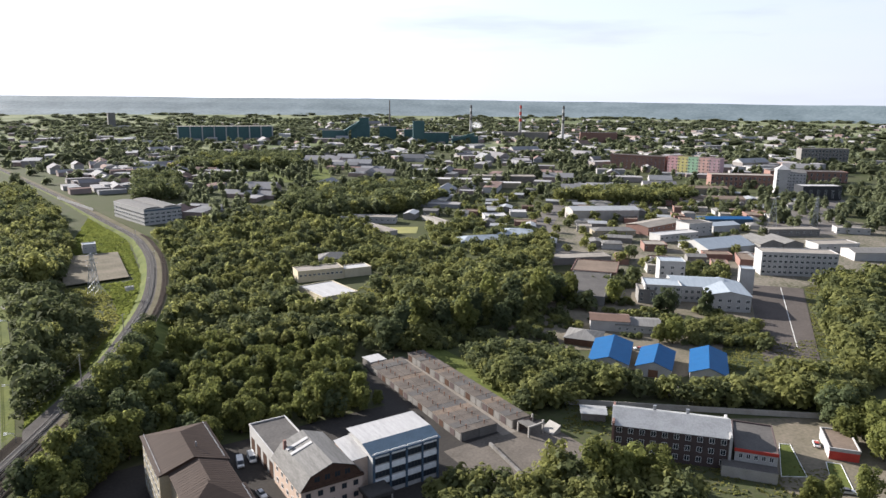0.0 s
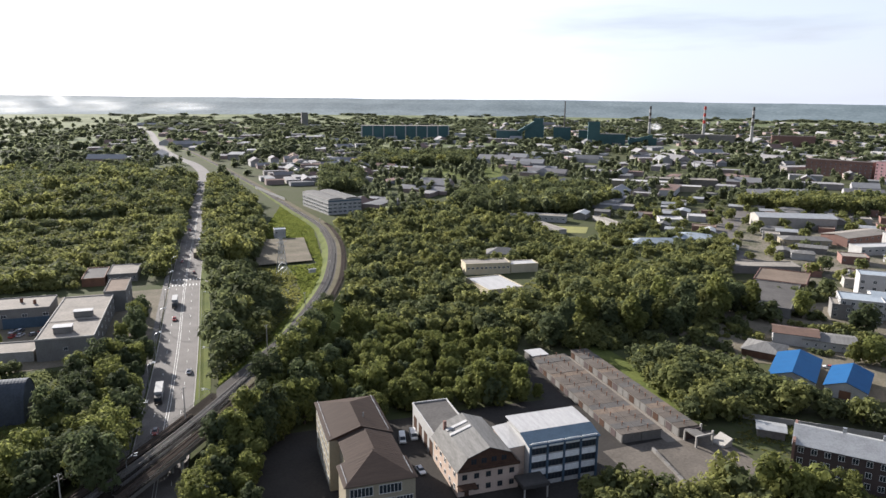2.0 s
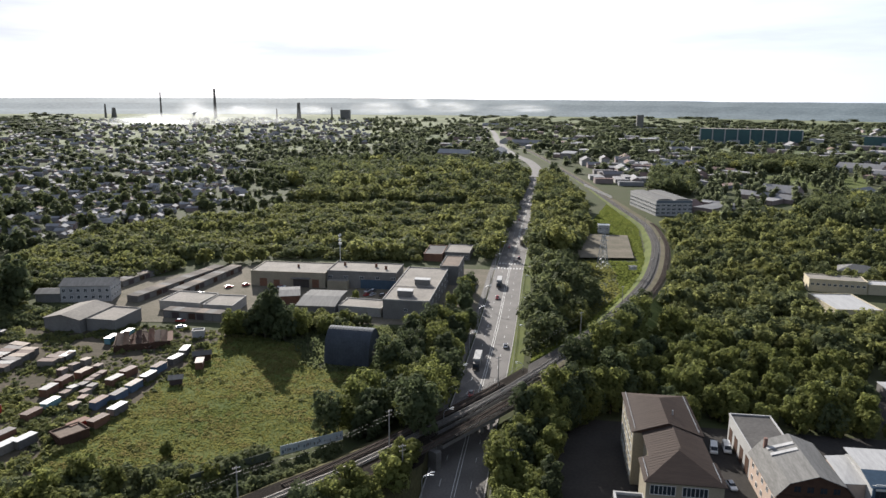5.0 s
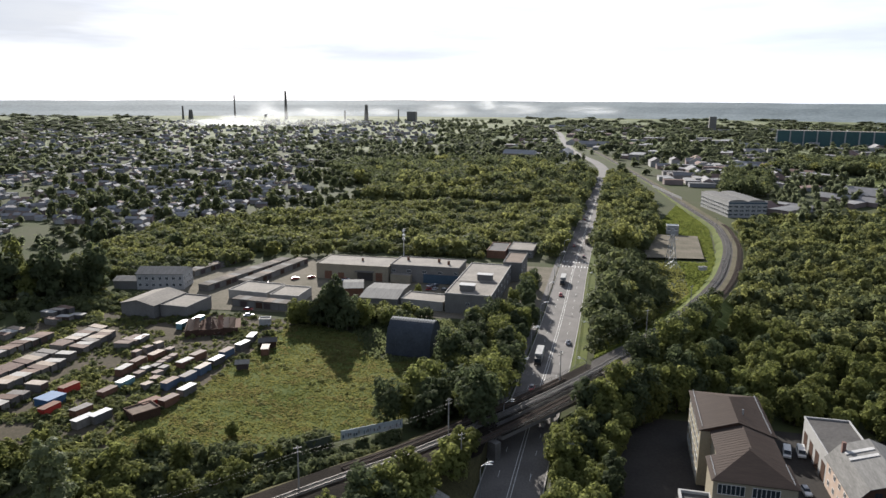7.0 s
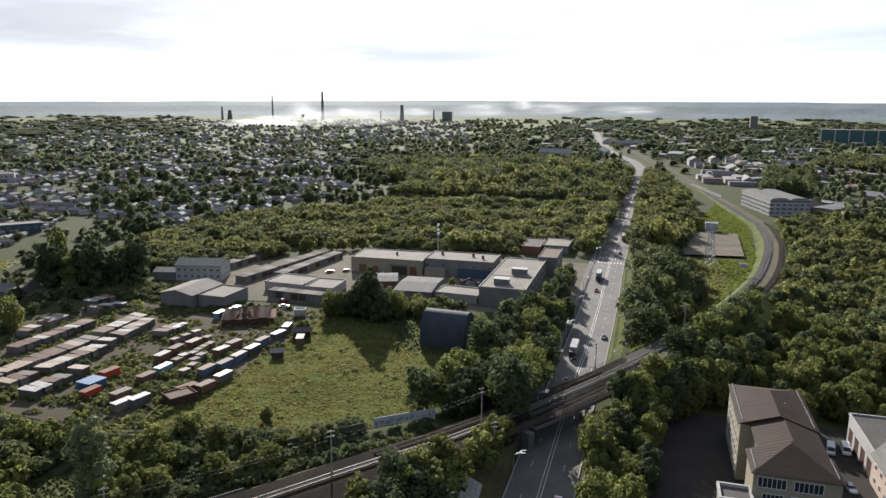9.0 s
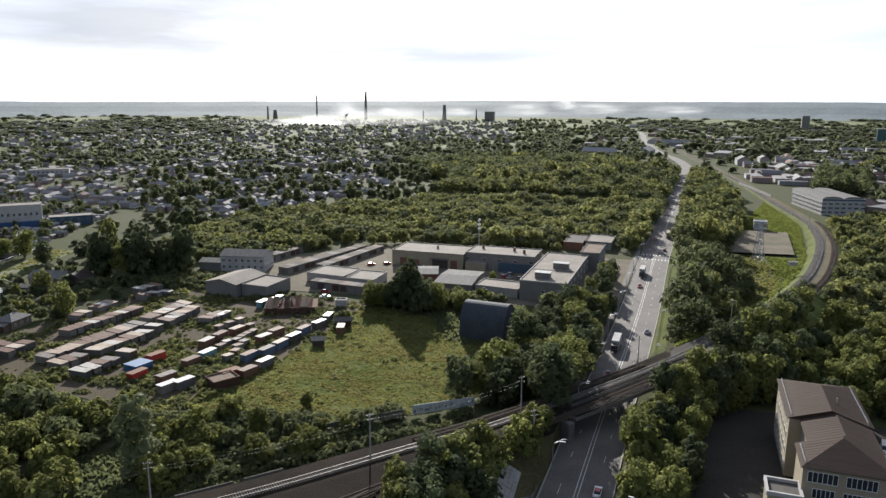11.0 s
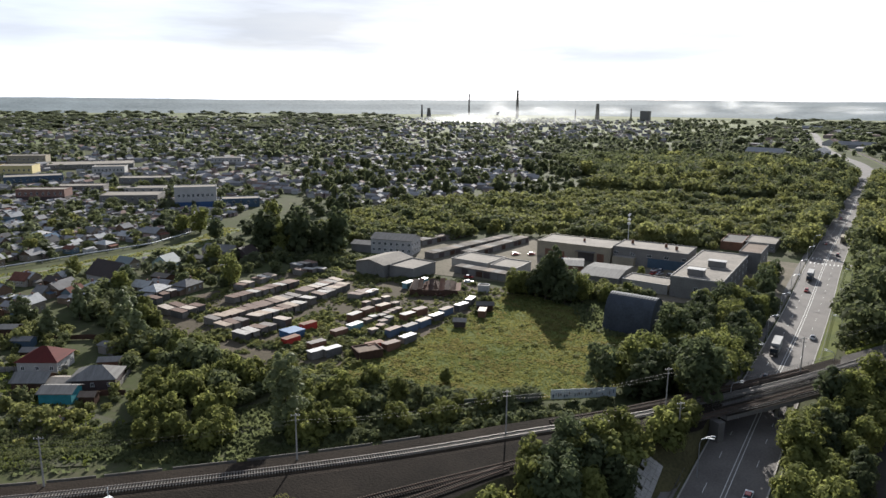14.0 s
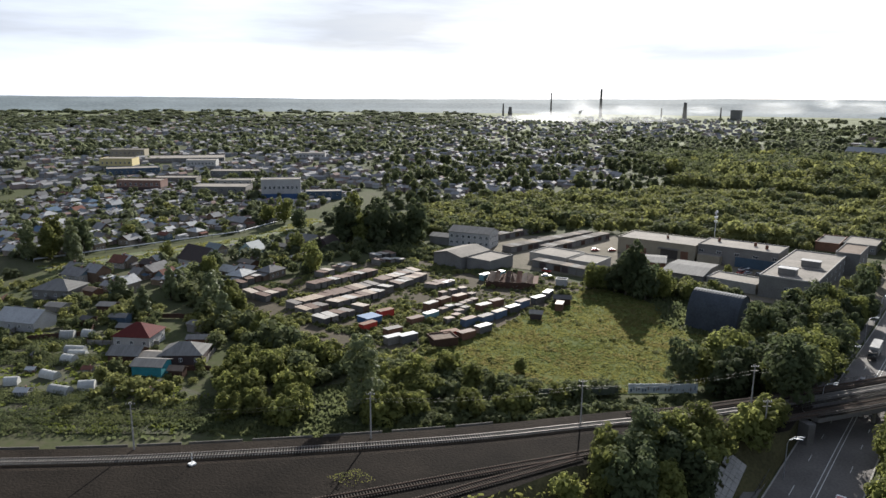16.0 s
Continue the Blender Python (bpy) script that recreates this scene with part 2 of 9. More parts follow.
CREAM_WALL = mat("cream_plaster", (0.30, 0.265, 0.195), (0.225, 0.198, 0.145), 0.8, 0.25, fine=8, spec=0.08)
YELLOW_WALL = mat("yellow_plaster", (0.55, 0.46, 0.22), None, 0.8, 0.25)
GREY_WALL = mat("grey_panel_wall", (0.205, 0.195, 0.180), (0.140, 0.134, 0.124), 0.85, 0.2, fine=9, spec=0.06)
BRICK_RED = mat("red_brick", (0.215, 0.125, 0.10), (0.155, 0.092, 0.075), 0.85, 0.4, fine=12)
BRICK_DARK = mat("dark_brick", (0.082, 0.058, 0.054), (0.056, 0.042, 0.041), 0.85, 0.4, fine=12)
TIMBER = mat("dark_timber", (0.085, 0.05, 0.035), (0.055, 0.034, 0.025), 0.85, 0.8, spec=0.06)
RED_PAINT = mat("red_paint", (0.45, 0.05, 0.035), None, 0.6, 0.5)
RUST = mat("rusty_sheet", (0.19, 0.095, 0.058), (0.115, 0.065, 0.044), 0.85, 0.5)
HANGAR = mat("corrugated_grey_steel", (0.062, 0.070, 0.082), (0.040, 0.046, 0.054), 0.75, 0.25, spec=0.1)
PLASTIC_FILM = mat("white_film", (0.40, 0.40, 0.375), (0.27, 0.27, 0.25), 0.6, 0.8, rnd=0.25)
BOX_SIDE = mat("garage_box_side", WHITE3, (0.60, 0.57, 0.55), 0.8, 0.6, spread=[(0.187, 0.174, 0.153), (0.123, 0.085, 0.068), (0.153, 0.140, 0.123), (0.093, 0.089, 0.085), (0.230, 0.212, 0.187), (0.106, 0.064, 0.049), (0.136, 0.132, 0.128), (0.098, 0.123, 0.132)])
BOX_ROOF = mat("garage_box_roof", WHITE3, (0.58, 0.56, 0.54), 0.7, 0.5, spec=0.1, spread=[(0.351, 0.283, 0.220), (0.215, 0.146, 0.112), (0.185, 0.166, 0.151), (0.429, 0.370, 0.312), (0.141, 0.090, 0.069), (0.234, 0.210, 0.185), (0.419, 0.400, 0.370), (0.185, 0.136, 0.107)])
HOUSE_WALL = mat("house_wall", WHITE3, (0.70, 0.68, 0.65), 0.85, 0.4, spread=[(0.26, 0.23, 0.19), (0.14, 0.095, 0.065), (0.38, 0.36, 0.33), (0.13, 0.19, 0.23), (0.20, 0.16, 0.12), (0.12, 0.085, 0.065), (0.30, 0.27, 0.20), (0.16, 0.21, 0.17)])
HOUSE_ROOF = mat("house_roof", WHITE3, (0.62, 0.61, 0.60), 0.8, 0.5, spec=0.04, spread=[(0.20, 0.195, 0.19), (0.15, 0.145, 0.14), (0.28, 0.275, 0.27), (0.17, 0.08, 0.06), (0.23, 0.22, 0.21), (0.46, 0.46, 0.45), (0.13, 0.12, 0.11), (0.19, 0.18, 0.17), (0.11, 0.16, 0.22), (0.34, 0.325, 0.31)])
FAR_WALL = mat("far_wall", WHITE3, (0.85, 0.85, 0.85), 0.85, 0.05, island=True, spread=[(0.32, 0.31, 0.30), (0.26, 0.235, 0.22), (0.42, 0.41, 0.395), (0.27, 0.21, 0.19), (0.24, 0.24, 0.25), (0.36, 0.33, 0.29)])
FAR_ROOF = mat("far_roof", WHITE3, (0.8, 0.8, 0.8), 0.8, 0.05, spec=0.04, island=True, spread=[(0.26, 0.26, 0.26), (0.21, 0.20, 0.20), (0.32, 0.315, 0.31), (0.20, 0.14, 0.12), (0.28, 0.27, 0.265), (0.42, 0.42, 0.42), (0.18, 0.18, 0.18), (0.24, 0.235, 0.23)])


# ---- mesh building ----
class Shape:
    """Vertices and faces of one mesh, each face with the number of its material."""

    def __init__(self):
        self.v, self.f, self.m = [], [], []

    def poly(self, pts, mi=0):
        n = len(self.v)
        self.v += [tuple(p) for p in pts]
        self.f.append(tuple(range(n, n + len(pts))))
        self.m.append(mi)
        return self

    def hull8(self, p, mi=0, top=None):
        """A box from eight corners: four below, four above, each round counter-clockwise."""
        n = len(self.v)
        self.v += [tuple(q) for q in p]
        for k, f in enumerate(((3, 2, 1, 0), (4, 5, 6, 7), (0, 1, 5, 4), (1, 2, 6, 5), (2, 3, 7, 6), (3, 0, 4, 7))):
            self.f.append(tuple(n + i for i in f))
            self.m.append(top if top is not None and k == 1 else mi)
        return self

    def box(self, x0, y0, z0, x1, y1, z1, mi=0, top=None):
        return self.hull8([(x0, y0, z0), (x1, y0, z0), (x1, y1, z0), (x0, y1, z0), (x0, y0, z1), (x1, y0, z1), (x1, y1, z1), (x0, y1, z1)], mi, top)

    def bar(self, a, b, w, h=None, mi=0):
        """A square bar between two points."""
        a, b = Vector(a), Vector(b)
        d = (b - a).normalized()
        s = d.cross(Vector((0, 0, 1))) if abs(d.z) < 0.95 else Vector((1, 0, 0))
        s = s.normalized() * w / 2
        u = s.cross(d).normalized() * (h or w) / 2
        return self.hull8([a - s - u, a + s - u, b + s - u, b - s - u, a - s + u, a + s + u, b + s + u, b - s + u], mi)

    def tube(self, a, b, r0, r1, n=8, mi=0, cap=True):
        a, b = Vector(a), Vector(b)
        d = (b - a).normalized()
        s = (d.cross(Vector((0, 0, 1))) if abs(d.z) < 0.95 else Vector((1, 0, 0))).normalized()
        u = s.cross(d)
        k = len(self.v)
        for c, r in ((a, r0), (b, r1)):
            for i in range(n):
                w = 2 * math.pi * i / n
                self.v.append(tuple(c + s * (r * math.cos(w)) + u * (r * math.sin(w))))
        for i in range(n):
            j = (i + 1) % n
            self.f.append((k + i, k + j, k + n + j, k + n + i))
            self.m.append(mi)
        if cap:
            self.f.append(tuple(k + n + i for i in range(n)))
            self.m.append(mi)
        return self

    def mesh(self, name, mats):
        me = bpy.data.meshes.new(name)
        me.from_pydata(self.v, [], self.f)
        for q in mats if isinstance(mats, (list, tuple)) else [mats]:
            me.materials.append(q)
        me.polygons.foreach_set("material_index", self.m)
        me.update()
        return me


def raw_mesh(name, verts, quads, mats, index=None):
    """A mesh of faces with one number of corners from arrays."""
    me = bpy.data.meshes.new(name)
    n = len(quads)
    me.vertices.add(len(verts))
    me.vertices.foreach_set("co", np.asarray(verts, np.float32).ravel())
    k = len(quads[0])
    me.loops.add(k * n)
    me.loops.foreach_set("vertex_index", np.asarray(quads, np.int32).ravel())
    me.polygons.add(n)
    me.polygons.foreach_set("loop_start", np.arange(0, k * n, k, dtype=np.int32))
    for q in mats:
        me.materials.append(q)
    if index is not None:
        me.polygons.foreach_set("material_index", np.asarray(index, np.int32))
    me.update(calc_edges=True)
    return me


def part(name, shape, material, parent, label="", m=None):
    me = shape if isinstance(shape, bpy.types.Mesh) else shape.mesh(name, material)
    ob = new(name, me)
    ob.parent = parent
    if m is not None:
        ob.matrix_basis = m
    if label:
        ob["label"] = label
    return ob


def thing(name, x, y, z=0.0, rot=0.0, label="", category="", group="", kind=""):
    ob = new(name)
    ob.matrix_basis = pose(x, y, z, 0, 0, rot)
    return tagged(ob, label, category, group, kind)


def single(name, shape, material, label, category, kind="", group="", m=None):
    ob = new(name, shape if isinstance(shape, bpy.types.Mesh) else shape.mesh(name, material))
    if m is not None:
        ob.matrix_basis = m
    return tagged(ob, label, category, group, kind)


def inside(x, y, poly):
    hit = False
    for (x0, y0), (x1, y1) in zip(poly, poly[1:] + poly[:1]):
        if (y0 > y) != (y1 > y) and x < (x1 - x0) * (y - y0) / (y1 - y0) + x0:
            hit = not hit
    return hit


# ---- the lie of the land ----
# centre line of the main track, from the south-west to the far north
TRACK = [(-330.0, -112.0), (-230.0, -30.0), (-143.2, 44.4), (-112.2, 73.7), (-81.3, 107.0), (-58.2, 136.0), (-40.0, 158.5), (-7.8, 209.0), (18.4, 262.0), (36.3, 307.0), (56.4, 370.0), (72.2, 451.0), (77.4, 510.0), (77.2, 560.0), (65.0, 662.0), (46.0, 827.0), (22.0, 993.0), (-15.0, 1240.0), (-60.0, 1500.0)]


def smooth_line(pts, step=2.0):
    """A Catmull-Rom line through points, in even steps."""
    out = []
    p = [np.array(q, float) for q in [pts[0], *pts, pts[-1]]]
    for i in range(1, len(p) - 2):
        n = max(2, int(np.linalg.norm(p[i + 1] - p[i]) / step))
        for k in range(n):
            t = k / n
            out.append(0.5 * (2 * p[i] + (p[i + 1] - p[i - 1]) * t + (2 * p[i - 1] - 5 * p[i] + 4 * p[i + 1] - p[i + 2]) * t * t + (3 * p[i] - p[i - 1] - 3 * p[i + 1] + p[i + 2]) * t ** 3))
    out.append(p[-2])
    return np.array(out)


MAIN = smooth_line(TRACK)


def normals(line):
    d = np.gradient(line, axis=0)
    d /= np.linalg.norm(d, axis=1)[:, None]
    return np.c_[d[:, 1], -d[:, 0]]


MAIN_N = normals(MAIN)


def rail_z(y):
    """Height of the rails: on a bank over the road, easing down towards the north."""
    return float(np.interp(y, [-100, 215, 300, 420, 600, 900], [6.6, 6.6, 5.8, 3.4, 1.8, 1.0]))


def to_track(x, y):
    """Signed distance to the main track: plus is on its south-east side."""
    k = int(np.argmin((MAIN[:, 0] - x) ** 2 + (MAIN[:, 1] - y) ** 2))
    return float((x - MAIN[k, 0]) * MAIN_N[k, 0] + (y - MAIN[k, 1]) * MAIN_N[k, 1]), k


RIGHT_TOP = np.interp(MAIN[:, 1], [-60, 60, 95, 122, 150, 215, 300, 500, 900], [42, 40, 28, 15, 11.5, 9.6, 9.0, 8.5, 7])
LEFT_TOP = np.interp(MAIN[:, 1], [0, 130, 215, 275], [5.0, 5.6, 5.8, 3.1])


def land(x, y):
    """Height of the ground."""
    d, k = to_track(x, y)
    z = rail_z(MAIN[k, 1])
    slope = 0.62
    if d > 0:
        return max(0.0, z - max(0.0, d - RIGHT_TOP[k]) * slope)
    return max(0.0, z - max(0.0, -d - LEFT_TOP[k]) * slope)


# ---- ground, road, railway ----
def ground_sheet():
    xs = np.r_[np.linspace(-4900, -420, 26), np.linspace(-400, 520, 47), np.linspace(545, 4900, 26)]
    ys = np.r_[np.linspace(-1500, -150, 10), np.linspace(-140, 900, 53), np.linspace(930, 4900, 26)]
    X, Y = np.meshgrid(xs, ys)
    rng = np.random.default_rng(3)
    Z = rng.uniform(-0.12, 0.0, X.shape)
    v = np.c_[X.ravel(), Y.ravel(), Z.ravel() - 0.05]
    nx = len(xs)
    q = [(j * nx + i, j * nx + i + 1, (j + 1) * nx + i + 1, (j + 1) * nx + i) for j in range(len(ys) - 1) for i in range(nx - 1)]
    # beyond 1350 m the paler, haze-imitating field colour takes over
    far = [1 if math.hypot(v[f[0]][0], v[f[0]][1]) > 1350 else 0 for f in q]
    single("ground", raw_mesh("ground", v, q, [GROUND, FIELDS], far), None, "rough grassy ground of the town, with far fields paled for haze", "ground", "structure")


ground_sheet()


def strip(line_a, line_b, za, zb):
    """Quads between two lines of points."""
    s = Shape()
    n = len(line_a)
    s.v = [(*p, z) for p, z in zip(line_a, za)] + [(*p, z) for p, z in zip(line_b, zb)]
    s.f = [(i, n + i, n + i + 1, i + 1) for i in range(n - 1)]
    s.m = [0] * (n - 1)
    return s


def joined(*shapes):
    s = Shape()
    for i, q in enumerate(shapes):
        n = len(s.v)
        s.v += q.v
        s.f += [tuple(n + k for k in f) for f in q.f]
        s.m += [i] * len(q.f)
    return s


def embankment(name, k0, k1, west):
    ln, nr = MAIN[k0:k1], MAIN_N[k0:k1]
    z = np.array([rail_z(y) for y in ln[:, 1]]) - 0.55
    r = RIGHT_TOP[k0:k1]
    wob = np.random.default_rng(8).uniform(-0.8, 0.8, len(ln))
    left = LEFT_TOP[k0:k1]
    lt, rt = ln - nr * left[:, None], ln + nr * r[:, None]
    lb, rb = ln - nr * (left + (z + 0.4) / 0.62 + wob)[:, None], ln + nr * (r + (z + 0.4) / 0.62 + wob)[:, None]
    low = np.full(len(ln), -0.3)
    for q in (lt, rt, lb, rb):
        if west:
            q[:, 0] = np.where(q[:, 1] > 60, np.minimum(q[:, 0], -27.4), q[:, 0])
        else:
            q[:, 0] = np.where(q[:, 1] < 330, np.maximum(q[:, 0], -3.0), q[:, 0])
    mid = ln + nr * np.minimum(r, 3.2 if west else 2.6)[:, None]
    s = joined(strip(lt, mid, z, z - 0.02), strip(lb, lt, low, z), strip(mid, rt, z - 0.02, z - 0.25), strip(rt, rb, z - 0.25, low))
    for end in (0, -1):
        p = [(*lb[end], -0.3), (*lt[end], z[end]), (*rt[end], z[end] - 0.25), (*rb[end], -0.3)]
        s.poly(p, 4)
    single(name, s, [BALLAST if west else OLD_BALLAST, BANK_SOIL if west else GRASS, CINDER if west else DRY_BED, BANK_SOIL if west else GRASS, CONCRETE_DARK], "railway bank with dark ballast top and grassy slopes", "railway bank", "structure")




def at_x(x):
    """The place on the main track, south of its bend, that lies at x."""
    return int(np.argmin(abs(MAIN[:, 0] - x) + 1000 * (MAIN[:, 1] > 400)))


k_road0, k_road1 = at_x(-29.0), at_x(-1.5)
embankment("railway_bank_west", 0, k_road0 + 1, True)
embankment("railway_bank_north", k_road1, len(MAIN), False)

ROAD = smooth_line([(-19.3, -300.0), (-19.3, 0.0), (-19.3, 140.0), (-18.9, 200.0), (-18.0, 245.0), (-17.5, 300.0), (-17.8, 390.0), (-16.6, 480.0), (-15.0, 590.0), (-13.6, 700.0), (-12.0, 850.0), (-10.5, 980.0), (-26.0, 1120.0), (-52.0, 1238.0), (-84.0, 1425.0), (-120.0, 1750.0), (-165.0, 2180.0), (-240.0, 2600.0)], 6.0)
ROAD_N = normals(ROAD)


def road_band(name, a, b, z, material, label, category, thick=0.0, lo=-400.0, hi=3000.0):
    keep = (ROAD[:, 1] >= lo) & (ROAD[:, 1] <= hi)
    ln, nr = ROAD[keep], ROAD_N[keep]
    zz = np.full(len(ln), z)
    s = strip(ln + nr * a, ln + nr * b, zz, zz)
    if thick:
        s = joined(s, strip(ln + nr * b, ln + nr * b, zz, zz - thick), strip(ln + nr * a, ln + nr * a, zz - thick, zz))
        s.m = [0] * len(s.m)
    return single(name, s, material, label, category, "structure")


road_band("road", -7.6, 7.6, 0.04, ASPHALT, "four-lane pale worn asphalt road", "road")
road_band("verge_east", 7.6, 13.0, 0.03, GRASS, "grass verge along the road", "verge", 0, 214, 560)
road_band("pavement_west", -11.2, -8.6, 0.17, CONCRETE_DARK, "narrow footpath beside the road", "pavement", 0.2, -300, 560)
road_band("kerb_west", -7.9, -7.6, 0.16, CONCRETE, "concrete kerb of the road", "kerb", 0.2, -300, 700)
road_band("kerb_east", 7.6, 7.9, 0.16, CONCRETE, "concrete kerb of the road", "kerb", 0.2, -300, 700)


def road_marks():
    s = Shape()
    for off in (-0.45, 0.35):
        for i in range(len(ROAD) - 1):
            if -60 < ROAD[i, 1] < 700:
                a, b = ROAD[i] + ROAD_N[i] * off, ROAD[i + 1] + ROAD_N[i + 1] * off
                c, d = ROAD[i + 1] + ROAD_N[i + 1] * (off + 0.16), ROAD[i] + ROAD_N[i] * (off + 0.16)
                s.poly([(*a, 0.06), (*d, 0.06), (*c, 0.06), (*b, 0.06)])
    for off in (-4.0, 3.9):
        for i in range(len(ROAD) - 1):
            if -60 < ROAD[i, 1] < 600 and i % 2:
                a, b = ROAD[i] + ROAD_N[i] * off, 0.5 * (ROAD[i] + ROAD[i + 1]) + ROAD_N[i] * off
                s.poly([(*a, 0.06), (*(a + ROAD_N[i] * 0.13), 0.06), (*(b + ROAD_N[i] * 0.13), 0.06), (*b, 0.06)])
    for y in (392.0, 404.0):
        for k in range(9):
            x = -24.4 + k * 1.75
            s.box(x, y, 0.045, x + 0.55, y + 3.5, 0.062)
    single("road_markings", s, PAINT_LINE, "worn white lane lines and crossings on the road", "road marking", "structure")


road_marks()


def side_road(name, pts, width, material, label, z=0.035):
    ln = smooth_line(pts, 6.0)
    nr = normals(ln)
    zz = np.full(len(ln), z)
    single(name, strip(ln - nr * width / 2, ln + nr * width / 2, zz, zz), material, label, "road", "structure")


side_road("side_road", [(-22.0, 385.0), (-60.0, 383.0), (-110.0, 378.0)], 8.0, DUST, "dusty side road beside the workshops")
side_road("side_road_east", [(-7.0, 398.0), (6.0, 400.0)], 9.0, ASPHALT, "short asphalt turning")


def line_of_track(line, name, label, z_add=0.0, k0=0, k1=None, near=(-1, -1), gauge=1.52, wood=False):
    """Rails and sleepers along a line; the sleepers within near are pieces of their own, the rest are joined."""
    nr = normals(line)
    root = thing(name, 0, 0, label=label, category="railway track", kind="structure")
    z = np.array([rail_z(y) for y in line[:, 1]]) + z_add
    for side in (-1, 1):
        s = Shape()
        a, b = line + nr * (side * gauge / 2 - 0.06), line + nr * (side * gauge / 2 + 0.06)
        n = len(line)
        s.v = [(*p, h - 0.16) for p, h in zip(a, z)] + [(*p, h) for p, h in zip(a, z)] + [(*p, h) for p, h in zip(b, z)] + [(*p, h - 0.16) for p, h in zip(b, z)]
        for i in range(n - 1):
            for q in range(3):
                s.f.append((q * n + i, (q + 1) * n + i, (q + 1) * n + i + 1, q * n + i + 1))
                s.m.append(0)
        part("rail", s, RUSTY_RAIL if wood else STEEL, root)
    seg = np.linalg.norm(np.diff(line, axis=0), axis=1)
    dist = np.r_[0, np.cumsum(seg)]
    tie = Shape().hull8([(-1.35, -0.13, -0.2), (1.35, -0.13, -0.2), (1.35, 0.13, -0.2), (-1.35, 0.13, -0.2), (-1.33, -0.10, 0), (1.33, -0.10, 0), (1.33, 0.10, 0), (-1.33, 0.10, 0)])
    me = tie.mesh("sleeper", TIE if not wood else WOOD_TIE)
    far = Shape()
    for d in np.arange(0.3, dist[-1], 0.56):
        i = min(int(np.searchsorted(dist, d)) - 1, len(line) - 2)
        t = (d - dist[i]) / seg[i]
        p, h = line[i] * (1 - t) + line[i + 1] * t, z[i] * (1 - t) + z[i + 1] * t
        ang = math.atan2(nr[i, 1], nr[i, 0])
        m = Matrix.Translation((p[0], p[1], h - 0.16)) @ Matrix.Rotation(ang, 4, "Z")
        if near[0] < p[0] < near[1]:
            part("sleeper", me, None, root, m=m)
        elif p[1] < 620:
            far.hull8([m @ Vector(c) for c in tie.v])
    if far.v:
        tagged(part("sleepers", far, TIE if not wood else WOOD_TIE, root), kind="stuff")


def between(k0, k1, d):
    return MAIN[k0:k1] + MAIN_N[k0:k1] * (d if not isinstance(d, np.ndarray) else d[:, None])


kA = at_x(-250)
line_of_track(MAIN[kA:], "railway_track_main", "main railway track on pale concrete sleepers", near=(-142.0, -62.0))
k1 = at_x(-56)
k2 = int(np.argmin(abs(MAIN[:, 1] - 560)))
SECOND = between(k1, k2, np.interp(MAIN[k1:k2, 1], [100, 125, 140, 180, 210, 300, 500], [9.2, 8.8, 8.0, 6.4, 5.8, 6.6, 6.4]))
line_of_track(SECOND, "railway_track_second", "second railway track on worn sleepers", -0.05, wood=True)
k3 = at_x(-40)
THIRD = between(k1, k3 + 30, np.interp(MAIN[k1:k3 + 30, 1], [100, 120, 150, 210, 245, 262], [-0.1, -1.6, -3.5, -3.6, -2.2, 0.0]))
line_of_track(THIRD, "railway_track_third", "outer railway track on the bridge", -0.05, wood=True)
SIDING = smooth_line([(-150.0, -12.0), (-116.0, 32.0), (-96.0, 59.0), (-83.6, 77.2), (-72.3, 95.3), (-66.1, 105.2), (-57.6, 118.4), (-55.6, 121.6)], 2.0)
line_of_track(SIDING, "railway_track_siding", "rusty siding track with worn timber sleepers", -0.28, wood=True)
SPUR = smooth_line([(-128.0, -14.0), (-98.0, 36.0), (-82.0, 66.0), (-71.1, 87.1), (-66.8, 96.7), (-61.0, 109.3), (-57.2, 117.6)], 2.0)
line_of_track(SPUR, "railway_track_spur", "rusty spur track joining the siding", -0.30, wood=True)


